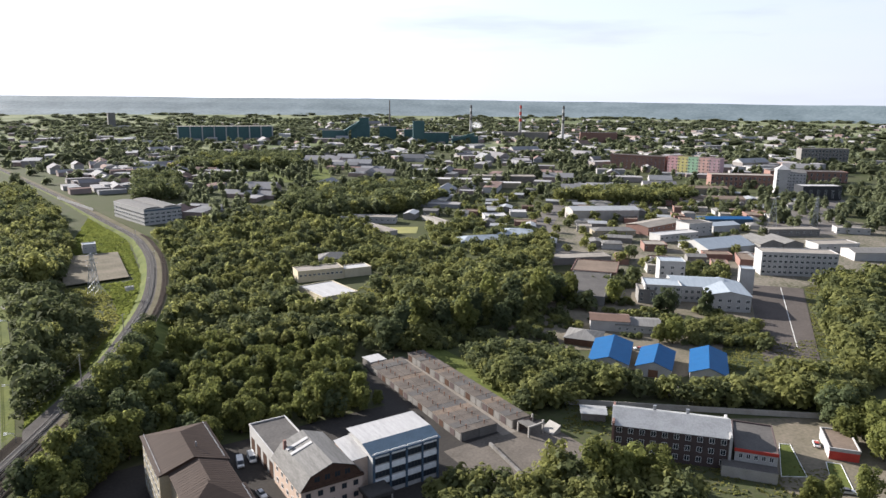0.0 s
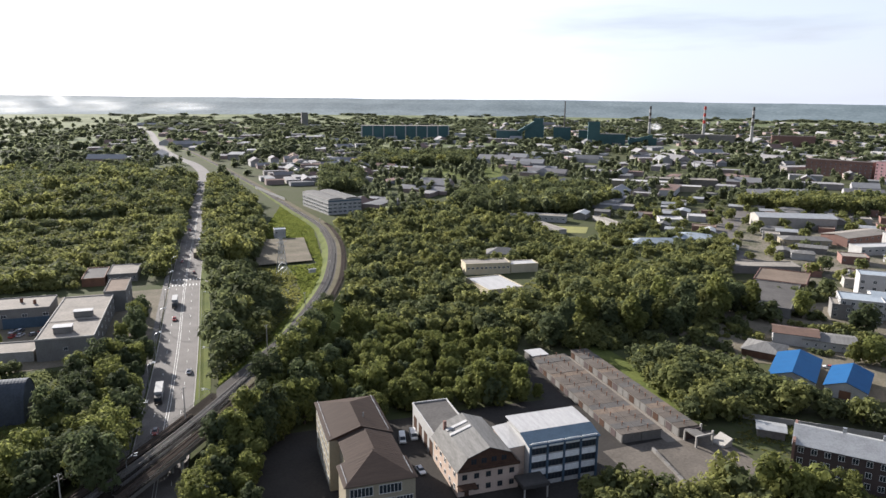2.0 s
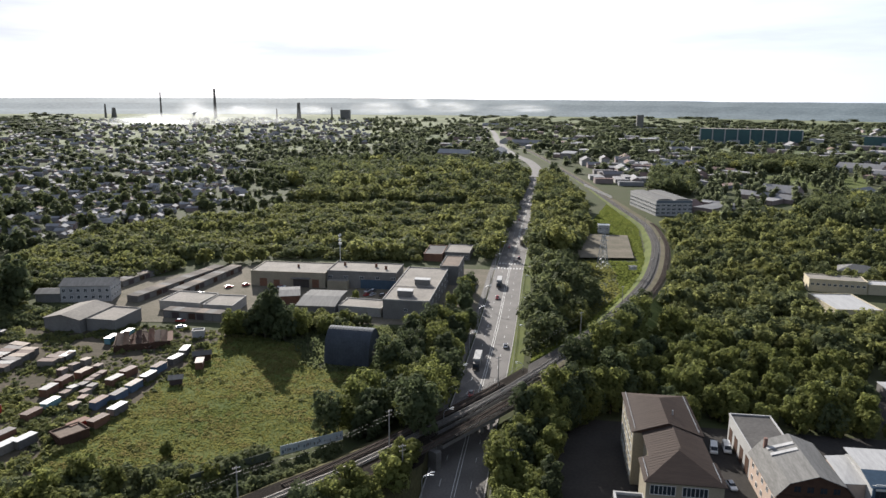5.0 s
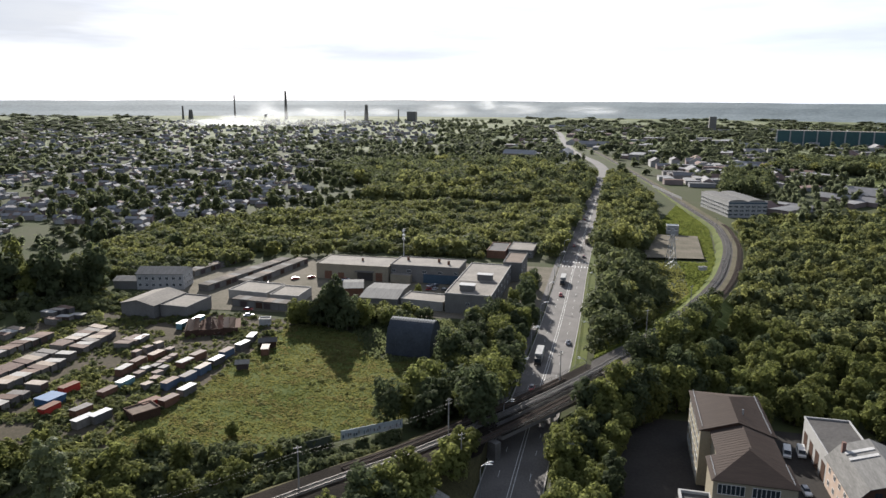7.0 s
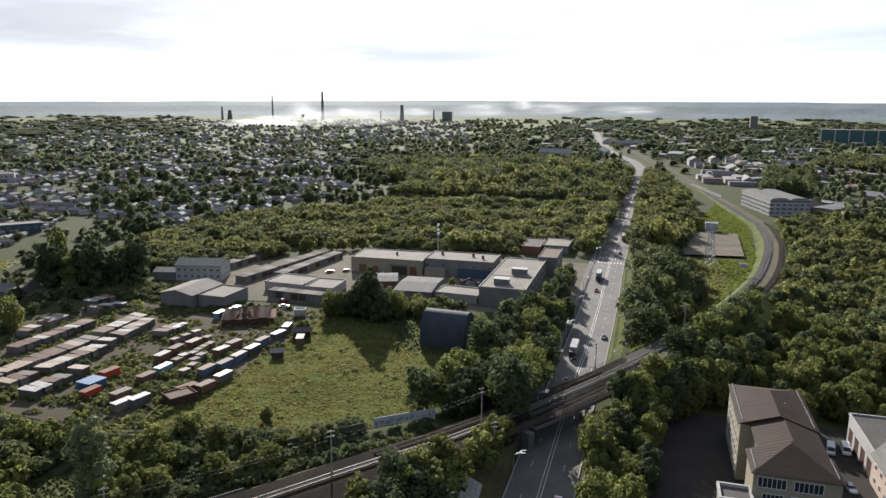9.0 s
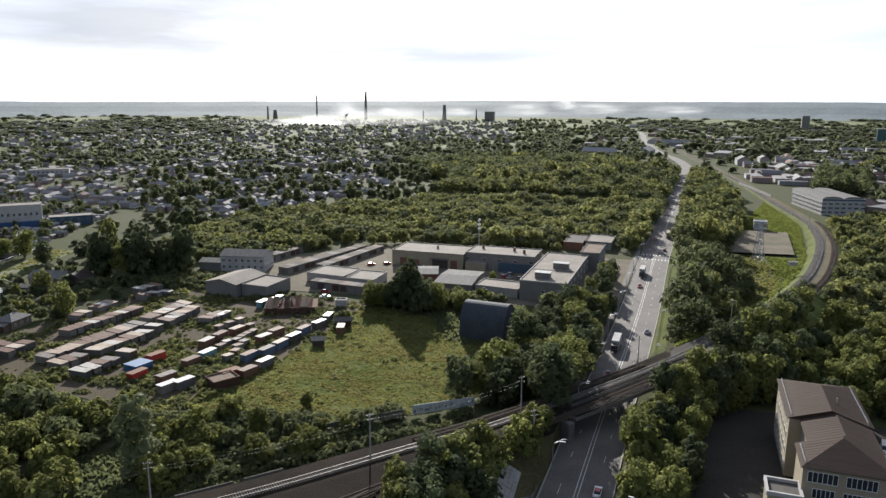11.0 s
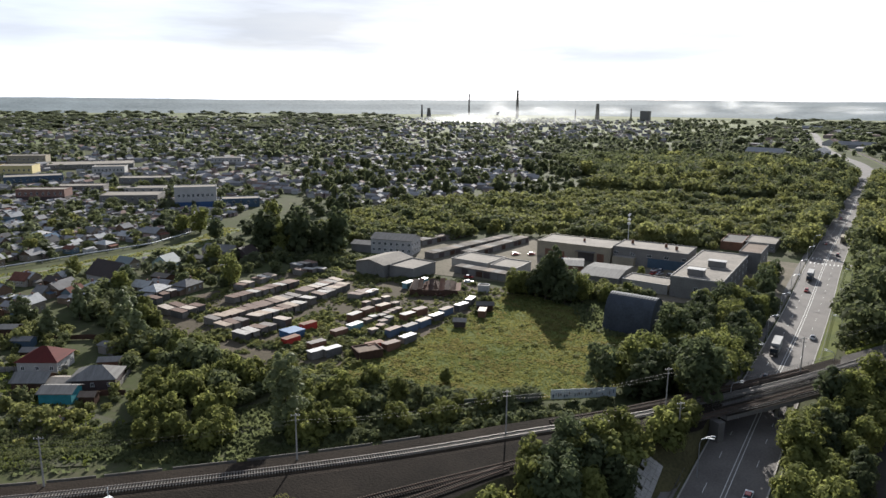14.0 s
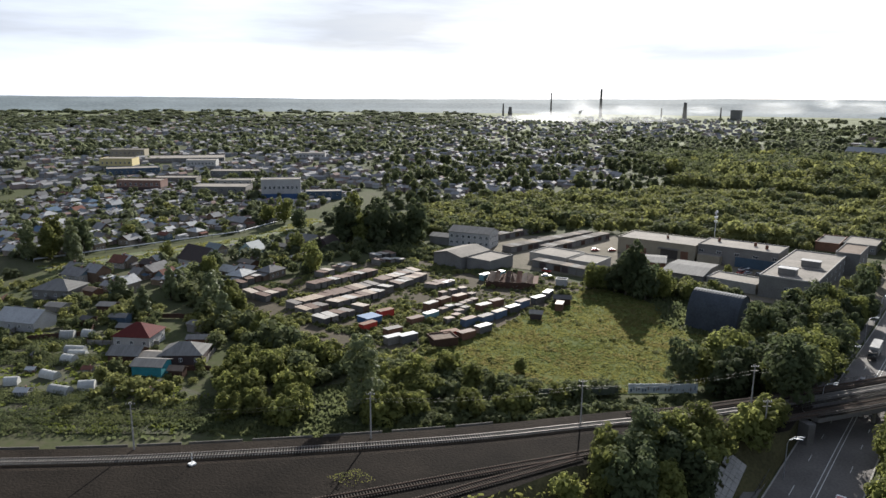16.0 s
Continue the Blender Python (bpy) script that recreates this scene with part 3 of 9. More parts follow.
# ---- bridge ----
def bridge():
    root = thing("railway_bridge", 0, 0, label="steel and concrete railway bridge over the road", category="bridge", kind="structure")
    for name, off, width in (("deck", -1.6, 7.8), ("deck", 6.2, 4.8)):
        s = Shape()
        ks = list(range(k_road0 - 2, k_road1 + 3, 2))
        for a, b in zip(ks, ks[1:]):
            pa, pb, na, nb = MAIN[a], MAIN[b], MAIN_N[a], MAIN_N[b]
            lo, hi = off - width / 2, off + width / 2
            za, zb = rail_z(pa[1]) - 0.55, rail_z(pb[1]) - 0.55
            c = [(*(pa + na * lo), za - 1.1), (*(pa + na * hi), za - 1.1), (*(pb + nb * hi), zb - 1.1), (*(pb + nb * lo), zb - 1.1)]
            s.hull8(c + [(x, y, z + 1.1) for x, y, z in c], 0, 1)
        part(name, s, [CONCRETE_DARK, BALLAST], root)
        for edge in (off - width / 2, off + width / 2):
            r = Shape()
            for a, b in zip(ks, ks[1:]):
                p, q = MAIN[a] + MAIN_N[a] * edge, MAIN[b] + MAIN_N[b] * edge
                z = rail_z(p[1]) - 0.5
                r.bar((*p, z), (*p, z + 1.15), 0.08)
                r.bar((*p, z + 1.12), (*q, z + 1.12), 0.06)
                r.bar((*p, z + 0.6), (*q, z + 0.6), 0.05)
                for t in (0.25, 0.5, 0.75):
                    c = p * (1 - t) + q * t
                    r.bar((*c, z), (*c, z + 1.1), 0.04)
            part("railing", r, IRON, root)
    for x0, x1 in ((-32.6, -30.4), (-6.6, -4.4)):
        s = Shape()
        k = at_x((x0 + x1) / 2)
        p, n = MAIN[k], MAIN_N[k]
        t = np.array([-n[1], n[0]])
        c = [p - n * 5.5 - t * 1.0, p + n * 9.0 - t * 1.0, p + n * 9.0 + t * 1.0, p - n * 5.5 + t * 1.0]
        s.hull8([(*q, -0.2) for q in c] + [(*q, 5.0) for q in c])
        part("abutment", s, CONCRETE_DARK, root)
    s = Shape()
    k = at_x(-18.6)
    p, n = MAIN[k], MAIN_N[k]
    for d in (-4.4, -1.6, 1.2, 4.6, 7.8):
        q = p + n * d
        pier = Shape().tube((*q, 0), (*q, 4.6), 0.45, 0.45, 10)
        part("pier", pier, CONCRETE, root)
    cap = Shape()
    a, b = p - n * 5.5, p + n * 8.8
    cap.bar((*a, 4.75), (*b, 4.75), 1.1, 0.7)
    part("pier_cap", cap, CONCRETE_DARK, root)
    slab = Shape()
    slab.hull8([(-5.2, 176, 0.1), (0.2, 180, 0.1), (0.2, 206, 0.1), (-5.2, 200, 0.1), (-3.4, 177, 1.8), (0.2, 180, 4.4), (0.2, 206, 4.4), (-3.4, 199, 1.8)])
    part("slope_paving", slab, CONCRETE, root)


bridge()


# ---- buildings ----
WINDOWS = {}


def window_mesh(w, h, frame=FRAME, bars=1):
    """One welded piece: a raised frame with mullions, the glass set back in it."""
    key = (round(w, 2), round(h, 2), frame.name, bars)
    if key not in WINDOWS:
        t = 0.09
        xs = [-w / 2]
        for i in range(bars + 1):
            a = -w / 2 + t + i * (w - t) / (bars + 1)
            xs += [a, a + (w - t) / (bars + 1) - t]
        xs.append(w / 2)
        zs = [-h / 2, -h / 2 + t, h / 2 - t, h / 2]
        s, seen = Shape(), {}

        def vert(x, y, z):
            k = (round(x, 4), round(y, 4), round(z, 4))
            if k not in seen:
                seen[k] = len(s.v)
                s.v.append(k)
            return seen[k]

        def quad(p, mi):
            s.f.append(tuple(vert(*q) for q in p))
            s.m.append(mi)

        for i in range(len(xs) - 1):
            for j in range(3):
                x0, x1, z0, z1 = xs[i], xs[i + 1], zs[j], zs[j + 1]
                if i % 2 and j == 1:
                    f, g = -0.07, -0.025
                    quad([(x0, g, z0), (x1, g, z0), (x1, g, z1), (x0, g, z1)], 1)
                    quad([(x0, f, z0), (x1, f, z0), (x1, g, z0), (x0, g, z0)], 0)
                    quad([(x1, f, z1), (x0, f, z1), (x0, g, z1), (x1, g, z1)], 0)
                    quad([(x0, f, z1), (x0, f, z0), (x0, g, z0), (x0, g, z1)], 0)
                    quad([(x1, f, z0), (x1, f, z1), (x1, g, z1), (x1, g, z0)], 0)
                else:
                    quad([(x0, -0.07, z0), (x1, -0.07, z0), (x1, -0.07, z1), (x0, -0.07, z1)], 0)
        x0, x1, z0, z1 = -w / 2, w / 2, -h / 2, h / 2
        for p, q in (((x0, z0), (x1, z0)), ((x1, z0), (x1, z1)), ((x1, z1), (x0, z1)), ((x0, z1), (x0, z0))):
            quad([(p[0], 0.02, p[1]), (q[0], 0.02, q[1]), (q[0], -0.07, q[1]), (p[0], -0.07, p[1])], 0)
        WINDOWS[key] = s.mesh("window", [frame, GLASS])
    return WINDOWS[key]


def face_pose(side, L, D, u, z):
    """Pose on one wall of a box: u runs along the wall from its middle."""
    return {"f": pose(u, -D / 2, z), "b": pose(u, D / 2, z, 0, 0, 180), "l": pose(-L / 2, u, z, 0, 0, -90), "r": pose(L / 2, u, z, 0, 0, 90)}[side]


def windows_on(root, side, L, D, cols, rows, w=1.5, h=1.5, z0=1.9, dz=3.2, frame=FRAME, bars=1, margin=1.6, u0=None, u1=None):
    span = L if side in "fb" else D
    a = -span / 2 + margin if u0 is None else u0
    b = span / 2 - margin if u1 is None else u1
    for r in range(rows):
        for u in (np.linspace(a, b, cols) if cols > 1 else [(a + b) / 2]):
            part("window", window_mesh(w, h, frame, bars), None, root, m=face_pose(side, L, D, float(u), z0 + r * dz))


def flat_roof(L, D, h, edge=0.35, rise=0.45, over=0.15):
    """A flat roof with a low parapet all round."""
    s = Shape()
    x, y = L / 2 + over, D / 2 + over
    s.box(-x + edge, -y + edge, h - 0.1, x - edge, y - edge, h + 0.06, 0)
    for b in ((-x, -y, x, -y + edge), (-x, y - edge, x, y), (-x, -y + edge, -x + edge, y - edge), (x - edge, -y + edge, x, y - edge)):
        s.box(b[0], b[1], h - 0.12, b[2], b[3], h + rise, 1)
    return s


def gable_roof(L, D, h, rise, over=0.5, thick=0.14, along="x"):
    """Two sloping sheets with thickness, and the gable walls below them."""
    s = Shape()
    if along == "x":
        x, y = L / 2 + over, D / 2 + over
        k = rise / (D / 2)
        lo = h - over * k
        for sg in (-1, 1):
            a = [(-x, sg * y, lo), (x, sg * y, lo), (x, 0, h + rise), (-x, 0, h + rise)]
            a = a if sg < 0 else a[::-1]
            s.hull8(a + [(p, q, z + thick) for p, q, z in a])
        for sg in (-1, 1):
            g = [(sg * L / 2, -D / 2, h - 0.01), (sg * L / 2, D / 2, h - 0.01), (sg * L / 2, 0, h + rise - 0.02)]
            s.poly(g if sg > 0 else g[::-1], 1)
    else:
        x, y = L / 2 + over, D / 2 + over
        k = rise / (L / 2)
        lo = h - over * k
        for sg in (-1, 1):
            a = [(sg * x, -y, lo), (0, -y, h + rise), (0, y, h + rise), (sg * x, y, lo)]
            a = a if sg < 0 else a[::-1]
            s.hull8(a + [(p, q, z + thick) for p, q, z in a])
        for sg in (-1, 1):
            g = [(-L / 2, sg * D / 2, h - 0.01), (L / 2, sg * D / 2, h - 0.01), (0, sg * D / 2, h + rise - 0.02)]
            s.poly(g if sg < 0 else g[::-1], 1)
    return s


def hip_roof(L, D, h, rise, over=0.5, thick=0.12):
    s = Shape()
    x, y = L / 2 + over, D / 2 + over
    r = max(0.3, x - y)
    for z in (0.0, thick):
        n = len(s.v)
        s.v += [(-x, -y, h + z), (x, -y, h + z), (x, y, h + z), (-x, y, h + z), (-r, 0, h + rise + z), (r, 0, h + rise + z)]
        s.f += [tuple(n + i for i in f) for f in ((0, 1, 5, 4), (2, 3, 4, 5), (1, 2, 5), (3, 0, 4))]
        s.m += [0] * 4
    s.f += [(0, 6, 7, 1), (1, 7, 8, 2), (2, 8, 9, 3), (3, 9, 6, 0)]
    s.m += [0] * 4
    return s


def walls(L, D, h, base=None):
    s = Shape().box(-L / 2, -D / 2, -0.3, L / 2, D / 2, h)
    return s


def block(name, x, y, L, D, h, rot=0.0, wall=GREY_WALL, roof=FELT, kind="flat", rise=2.0, label="", category="building", group="", wins=(), along="x", edge=None, z=0.0, over=0.5):
    """A plain building: walls, roof, and windows given as tuples (side, columns, rows, options)."""
    root = thing(name, x, y, z, rot, label, category, group)
    part("wall", walls(L, D, h), wall, root)
    if kind == "flat":
        part("roof", flat_roof(L, D, h), [roof, edge or wall], root)
    elif kind == "gable":
        part("roof", gable_roof(L, D, h, rise, over, along=along), [roof, wall], root)
    else:
        part("roof", hip_roof(L, D, h, rise, over), roof, root)
    for side, cols, rows, opt in wins:
        windows_on(root, side, L, D, cols, rows, **opt)
    return root


def ridged(hw, y0, y1, r0, r1, h, rise, over=0.5):
    """A roof along y between y0 and y1, with its ridge from r0 to r1: sloped ends where the ridge stops short, upright gables elsewhere."""
    s = Shape()
    x, a, b = hw + over, y0 - over, y1 + over
    ra, rb = (a if r0 == y0 else r0), (b if r1 == y1 else r1)
    for dz, flip in ((0.0, False), (-0.16, True)):
        p = [(-x, a, h + dz), (x, a, h + dz), (x, b, h + dz), (-x, b, h + dz), (0, ra, h + rise + dz), (0, rb, h + rise + dz)]
        faces = [(1, 2, 5, 4), (3, 0, 4, 5)]
        if ra > a:
            faces.append((0, 1, 4))
        if rb < b:
            faces.append((2, 3, 5))
        for f in faces:
            s.poly([p[i] for i in (f[::-1] if flip else f)])
    for q, w in (((-x, a), (x, a)), ((x, a), (x, b)), ((x, b), (-x, b)), ((-x, b), (-x, a))):
        s.poly([(*q, h - 0.16), (*w, h - 0.16), (*w, h), (*q, h)])
    return s


def seams(hw, y0, y1, r0, r1, h, rise):
    """Standing seams down both slopes."""
    g = Shape()
    for y in np.arange(y0 + 0.6, y1, 1.1):
        t = min(1.0, (y - y0) / (r0 - y0) if r0 > y0 else 1.0, (y1 - y) / (y1 - r1) if r1 < y1 else 1.0)
        for sg in (-1, 1):
            g.bar((sg * hw, y, h + 0.04), (sg * hw * (1 - t), y, h + rise * t + 0.04), 0.05, 0.03)
    return g


def brown_building():
    r = thing("brown_roof_building", 32.6, 166.0, 0, 0, "cream plastered building with brown metal roofs, hipped at both ends", "building")
    H = 14.6
    s = Shape()
    s.box(-8.2, 0.0, -0.3, 8.2, 23.5, H, 0)
    s.box(-5.6, -14.0, -0.3, 7.6, 0.0, H, 0)
    s.box(-8.2, -23.5, -0.3, 8.2, -14.0, H, 0)
    part("wall", s, CREAM_WALL, r)
    for hw, y0, y1, r0, r1, rise, dx in ((8.2, 0.0, 23.5, 0.0, 15.0, 3.0, 0.0), (6.6, -14.6, 0.0, -14.6, 0.0, 2.5, 0.9), (8.2, -23.5, -14.0, -14.6, -14.0, 3.2, 0.0)):
        roof = part("roof", ridged(hw, y0, y1, r0, r1, H, rise), BROWN_ROOF, r, m=pose(dx, 0, 0))
        tagged(part("roof_seams", seams(hw + 0.4, y0, y1, r0, r1, H, rise), BROWN_ROOF, roof), kind="stuff")
    for y, hw, rise in ((-0.3, 8.2, 3.0), (-13.7, 8.2, 3.2)):
        g = Shape()
        sg = -1 if y > -5 else 1
        g.hull8([(-hw, y, H - 0.1), (hw, y, H - 0.1), (hw, y - sg * 0.2, H - 0.1), (-hw, y - sg * 0.2, H - 0.1), (-0.05, y, H + rise - 0.1), (0.05, y, H + rise - 0.1), (0.05, y - sg * 0.2, H + rise - 0.1), (-0.05, y - sg * 0.2, H + rise - 0.1)])
        part("gable", g, TIMBER, r)
    for x0 in (-7.8, 7.6):
        for y0, y1 in ((-22.8, -14.6), (0.6, 23.0)):
            g = Shape()
            for z in (0.5, 0.8):
                g.bar((x0, y0, H + z), (x0, y1, H + z), 0.05)
            for y in np.arange(y0, y1 + 0.1, (y1 - y0) / 8):
                g.bar((x0, y, H + 0.05), (x0, y, H + 0.82), 0.05)
            part("roof_rail", g, GALV, r)
    ann = Shape().box(-14.4, -26.5, -0.3, -8.2, -20.5, 9.0)
    part("annexe_wall", ann, CREAM_WALL, r)
    part("annexe_roof", flat_roof(6.4, 6.2, 9.0, 0.5, 0.7), [FELT, WHITE_WALL], r, m=pose(-11.3, -23.5, 0))
    for rw in range(4):
        for y in np.linspace(2.5, 21.5, 7):
            part("window", window_mesh(1.5, 1.7), None, r, m=pose(-8.2, float(y), 2.2 + rw * 3.5, 0, 0, -90))
        for y in np.linspace(2.5, 21.5, 7):
            part("window", window_mesh(1.5, 1.7), None, r, m=pose(8.2, float(y), 2.2 + rw * 3.5, 0, 0, 90))
        for x in (-4.4, 1.2, 5.6) if rw < 3 else ():
            part("window", window_mesh(4.0, 2.1, FRAME, 4), None, r, m=pose(x if x > -4 else -4.2, -23.5, 2.2 + rw * 3.5))
    part("window", window_mesh(5.4, 2.3, FRAME, 5), None, r, m=pose(-4.6, -23.5, 12.6))
    part("window", window_mesh(5.4, 2.3, FRAME, 5), None, r, m=pose(2.2, -23.5, 12.6))
    vents = Shape().tube((2.0, 6.0, H + 2.0), (2.0, 6.0, H + 3.6), 0.18, 0.18, 8)
    part("vent_pipe", vents, GALV, r)
    dish = Shape().tube((8.4, 12.0, H - 0.9), (8.7, 11.6, H - 0.6), 0.55, 0.2, 12)
    part("satellite_dish", dish, FRAME, r)


brown_building()


def office():
    L, D, H = 20.5, 14.5, 12.2
    r = thing("office_block", 84.8, 160.0, 0, 1.0, "three-storey white and blue office with a pale sheet roof", "office")
    part("wall", walls(L, D, H), WHITE_WALL, r)
    s = Shape()
    hi, lo = H + 1.6, H + 0.2
    a = [(-L / 2 - 0.4, -D / 2 + 5.0, hi - 0.5), (L / 2 + 0.4, -D / 2 + 5.0, hi - 0.5), (L / 2 + 0.4, D / 2 + 0.4, hi - 0.2), (-L / 2 - 0.4, D / 2 + 0.4, hi - 0.2)]
    s.hull8(a + [(x, y, z + 0.15) for x, y, z in a])
    part("roof", s, WHITE_ROOF, r)
    s = Shape()
    a = [(-L / 2 - 0.5, -D / 2 - 0.6, H - 0.4), (L / 2 + 0.5, -D / 2 - 0.6, H - 0.4), (L / 2 + 0.5, -D / 2 + 5.0, hi - 0.5), (-L / 2 - 0.5, -D / 2 + 5.0, hi - 0.5)]
    s.hull8(a + [(x, y, z + 0.16) for x, y, z in a])
    part("roof_skirt", s, BLUE_WALL, r)
    for i in range(5):
        x = -L / 2 + 0.3 + i * (L - 0.6) / 4
        part("pilaster", Shape().box(x - 0.3, -D / 2 - 0.35, -0.2, x + 0.3, -D / 2, H - 0.2), BLUE_WALL, r)
    for rw in range(3):
        for i in range(4):
            x = -L / 2 + 0.3 + (i + 0.5) * (L - 0.6) / 4
            part("window", window_mesh(4.3, 1.8, IRON, 3), None, r, m=pose(x, -D / 2, 2.2 + rw * 3.9))
            part("spandrel", Shape().box(x - 2.2, -D / 2 - 0.14, 3.2 + rw * 3.9, x + 2.2, -D / 2 - 0.004, 4.75 + rw * 3.9), FRAME, r)
    for rw in range(3):
        for y in (-4.0, 0.5, 5.0):
            part("window", window_mesh(1.8, 1.8), None, r, m=pose(L / 2, y, 2.6 + rw * 4.0, 0, 0, 90))
    canopy = Shape().box(-14.5, -D / 2 - 6.0, 3.4, -7.0, -D / 2 - 0.1, 4.3).box(-14.2, -D / 2 - 5.7, 4.3, -7.3, -D / 2 - 0.3, 4.4)
    part("entrance_canopy", canopy, IRON, r)
    for x in (-14.0, -7.5):
        part("canopy_post", Shape().bar((x, -D / 2 - 5.6, 0), (x, -D / 2 - 5.6, 3.4), 0.35), CONCRETE, r)
    link = Shape()
    a = [(-15.0, -4.6, 10.6), (-9.6, -4.6, 10.8), (-9.6, 7.0, 12.0), (-15.0, 7.0, 11.4)]
    link.hull8(a + [(x, y, z + 0.12) for x, y, z in a])
    part("link_roof", link, WHITE_ROOF, r)
    part("link_wall", Shape().box(-14.8, -4.4, -0.2, -10.25, 6.8, 10.6), PINK_WALL, r)


office()


def pink_building():
    L, D, H = 17.0, 20.0, 7.4
    r = thing("pink_building", 63.6, 163.6, 0, 0.5, "pink plastered building with a mansard slate roof and timber gable", "building")
    part("wall", walls(L, D, H), PINK_WALL, r)
    s = Shape()
    prof = [(-L / 2 - 0.6, H - 0.3), (-L / 2 + 2.4, H + 3.4), (0.0, H + 5.6), (L / 2 - 2.4, H + 3.4), (L / 2 + 0.6, H - 0.3)]
    for (x0, z0), (x1, z1) in zip(prof, prof[1:]):
        a = [(x0, -D / 2 - 0.7, z0), (x1, -D / 2 - 0.7, z1), (x1, D / 2 + 0.5, z1), (x0, D / 2 + 0.5, z0)]
        s.hull8(a + [(x, y, z + 0.14) for x, y, z in a])
    part("roof", s, SLATE, r)
    g = Shape()
    g.poly([(-L / 2, -D / 2 - 0.15, H - 0.1)] + [(L / 2, -D / 2 - 0.15, H - 0.1)] + [(x * 0.98, -D / 2 - 0.15, z - 0.05) for x, z in prof[3:0:-1]])
    part("gable", g, TIMBER, r)
    g = Shape()
    g.poly(([(-L / 2, D / 2 + 0.1, H - 0.1)] + [(L / 2, D / 2 + 0.1, H - 0.1)] + [(x * 0.98, D / 2 + 0.1, z - 0.05) for x, z in prof[3:0:-1]])[::-1])
    part("gable", g, TIMBER, r)
    band = Shape().box(-L / 2 - 0.1, -D / 2 - 0.9, H - 0.2, L / 2 + 0.1, -D / 2 - 0.02, H + 0.5)
    part("balcony", band, TIMBER, r)
    for x in (-4.2, -1.4, 1.4, 4.2):
        part("gable_window", window_mesh(1.6, 1.6, TIMBER), None, r, m=pose(x, -D / 2 - 0.16, H + 2.0))
    for rw in range(2):
        for x in np.linspace(-6.6, 6.6, 5):
            part("window", window_mesh(1.4, 1.5, IRON), None, r, m=pose(float(x), -D / 2, 2.0 + rw * 3.3))
        for y in np.linspace(-7.5, 7.5, 5):
            part("window", window_mesh(1.4, 1.4), None, r, m=pose(-L / 2, float(y), 2.0 + rw * 3.3, 0, 0, -90))
    strips = Shape()
    for y in (2.0, 5.0):
        a = [(-L / 2 + 2.2, y, H + 3.5), (-0.4, y, H + 5.55), (-0.4, y + 1.2, H + 5.55), (-L / 2 + 2.2, y + 1.2, H + 3.5)]
        strips.hull8(a + [(x, q, z + 0.24) for x, q, z in a])
    part("rooflight", strips, WHITE_ROOF, r)
    part("chimney", Shape().box(-6.6, 7.0, H + 2.5, -5.8, 7.8, H + 5.6), BRICK_RED, r)
    part("porch_roof", Shape().hull8([(-L / 2 - 0.2, -D / 2 - 2.0, 2.7), (-3.6, -D / 2 - 2.0, 2.7), (-3.6, -D / 2, 3.2), (-L / 2 - 0.2, -D / 2, 3.2), (-L / 2 - 0.2, -D / 2 - 2.0, 2.85), (-3.6, -D / 2 - 2.0, 2.85), (-3.6, -D / 2, 3.4), (-L / 2 - 0.2, -D / 2, 3.4)]), TIMBER, r)
    part("door", Shape().box(-6.6, -D / 2 - 0.06, 0, -5.4, -D / 2, 2.2), TIMBER, r)


pink_building()

shed = block("long_shed", 60.6, 184.6, 11.0, 22.0, 7.6, 0.5, WHITE_WALL, FELT, "flat", label="long white shed with dark felt roof and open bays", category="shed")
for y in np.linspace(-8, 8, 4):
    part("bay_door", Shape().box(-5.56, y - 1.6, 0, -5.48, y + 1.6, 4.6), TIMBER, shed)


GARAGE_FELT = mat("worn_garage_felt", (0.135, 0.115, 0.098), (0.08, 0.07, 0.061), 0.85, 0.25, fine=10, spec=0.03, rnd=0.12)


def garage_row(name, x0, y0, x1, y1, depth, n, h, label, doors="l", posts=True):
    """A row of joined garages; one door, and a vent pipe for each."""
    Lr = math.hypot(x1 - x0, y1 - y0)
    rot = math.degrees(math.atan2(y1 - y0, x1 - x0))
    r = thing(name, (x0 + x1) / 2, (y0 + y1) / 2, 0, rot, label, "garage row")
    part("wall", walls(Lr, depth, h), CONCRETE_DARK, r)
    step = Lr / n
    for i in range(n):
        a = -Lr / 2 + i * step
        dz = 0.05 * math.sin(i * 2.3) + 0.02 * (i % 3)
        s = Shape().box(a + 0.02, -depth / 2 - 0.3, h, a + step - 0.02, depth / 2 + 0.3, h + 0.22 + dz)
        part("roof_bay", s, FELT_BROWN if i % 9 == 4 else FELT if i % 4 == 1 else GARAGE_FELT, r)
        if posts:
            part("vent_pipe", Shape().tube((a + step / 2, 0.4, h + 0.2), (a + step / 2, 0.4, h + 1.5), 0.13, 0.13, 6).box(a + step / 2 - 0.2, 0.2, h + 1.5, a + step / 2 + 0.2, 0.6, h + 1.62), RUST, r)
        for sd in doors:
            sg = -1 if sd == "l" else 1
            y = sg * (depth / 2 + 0.02)
            d = Shape().box(a + 0.35, min(y, y + sg * 0.06), 0.0, a + step - 0.35, max(y, y + sg * 0.06), h - 0.55)
            part("garage_door", d, TIMBER if i % 4 == 3 else BRICK_DARK if i % 3 == 1 else GREY_WALL, r)
    return r


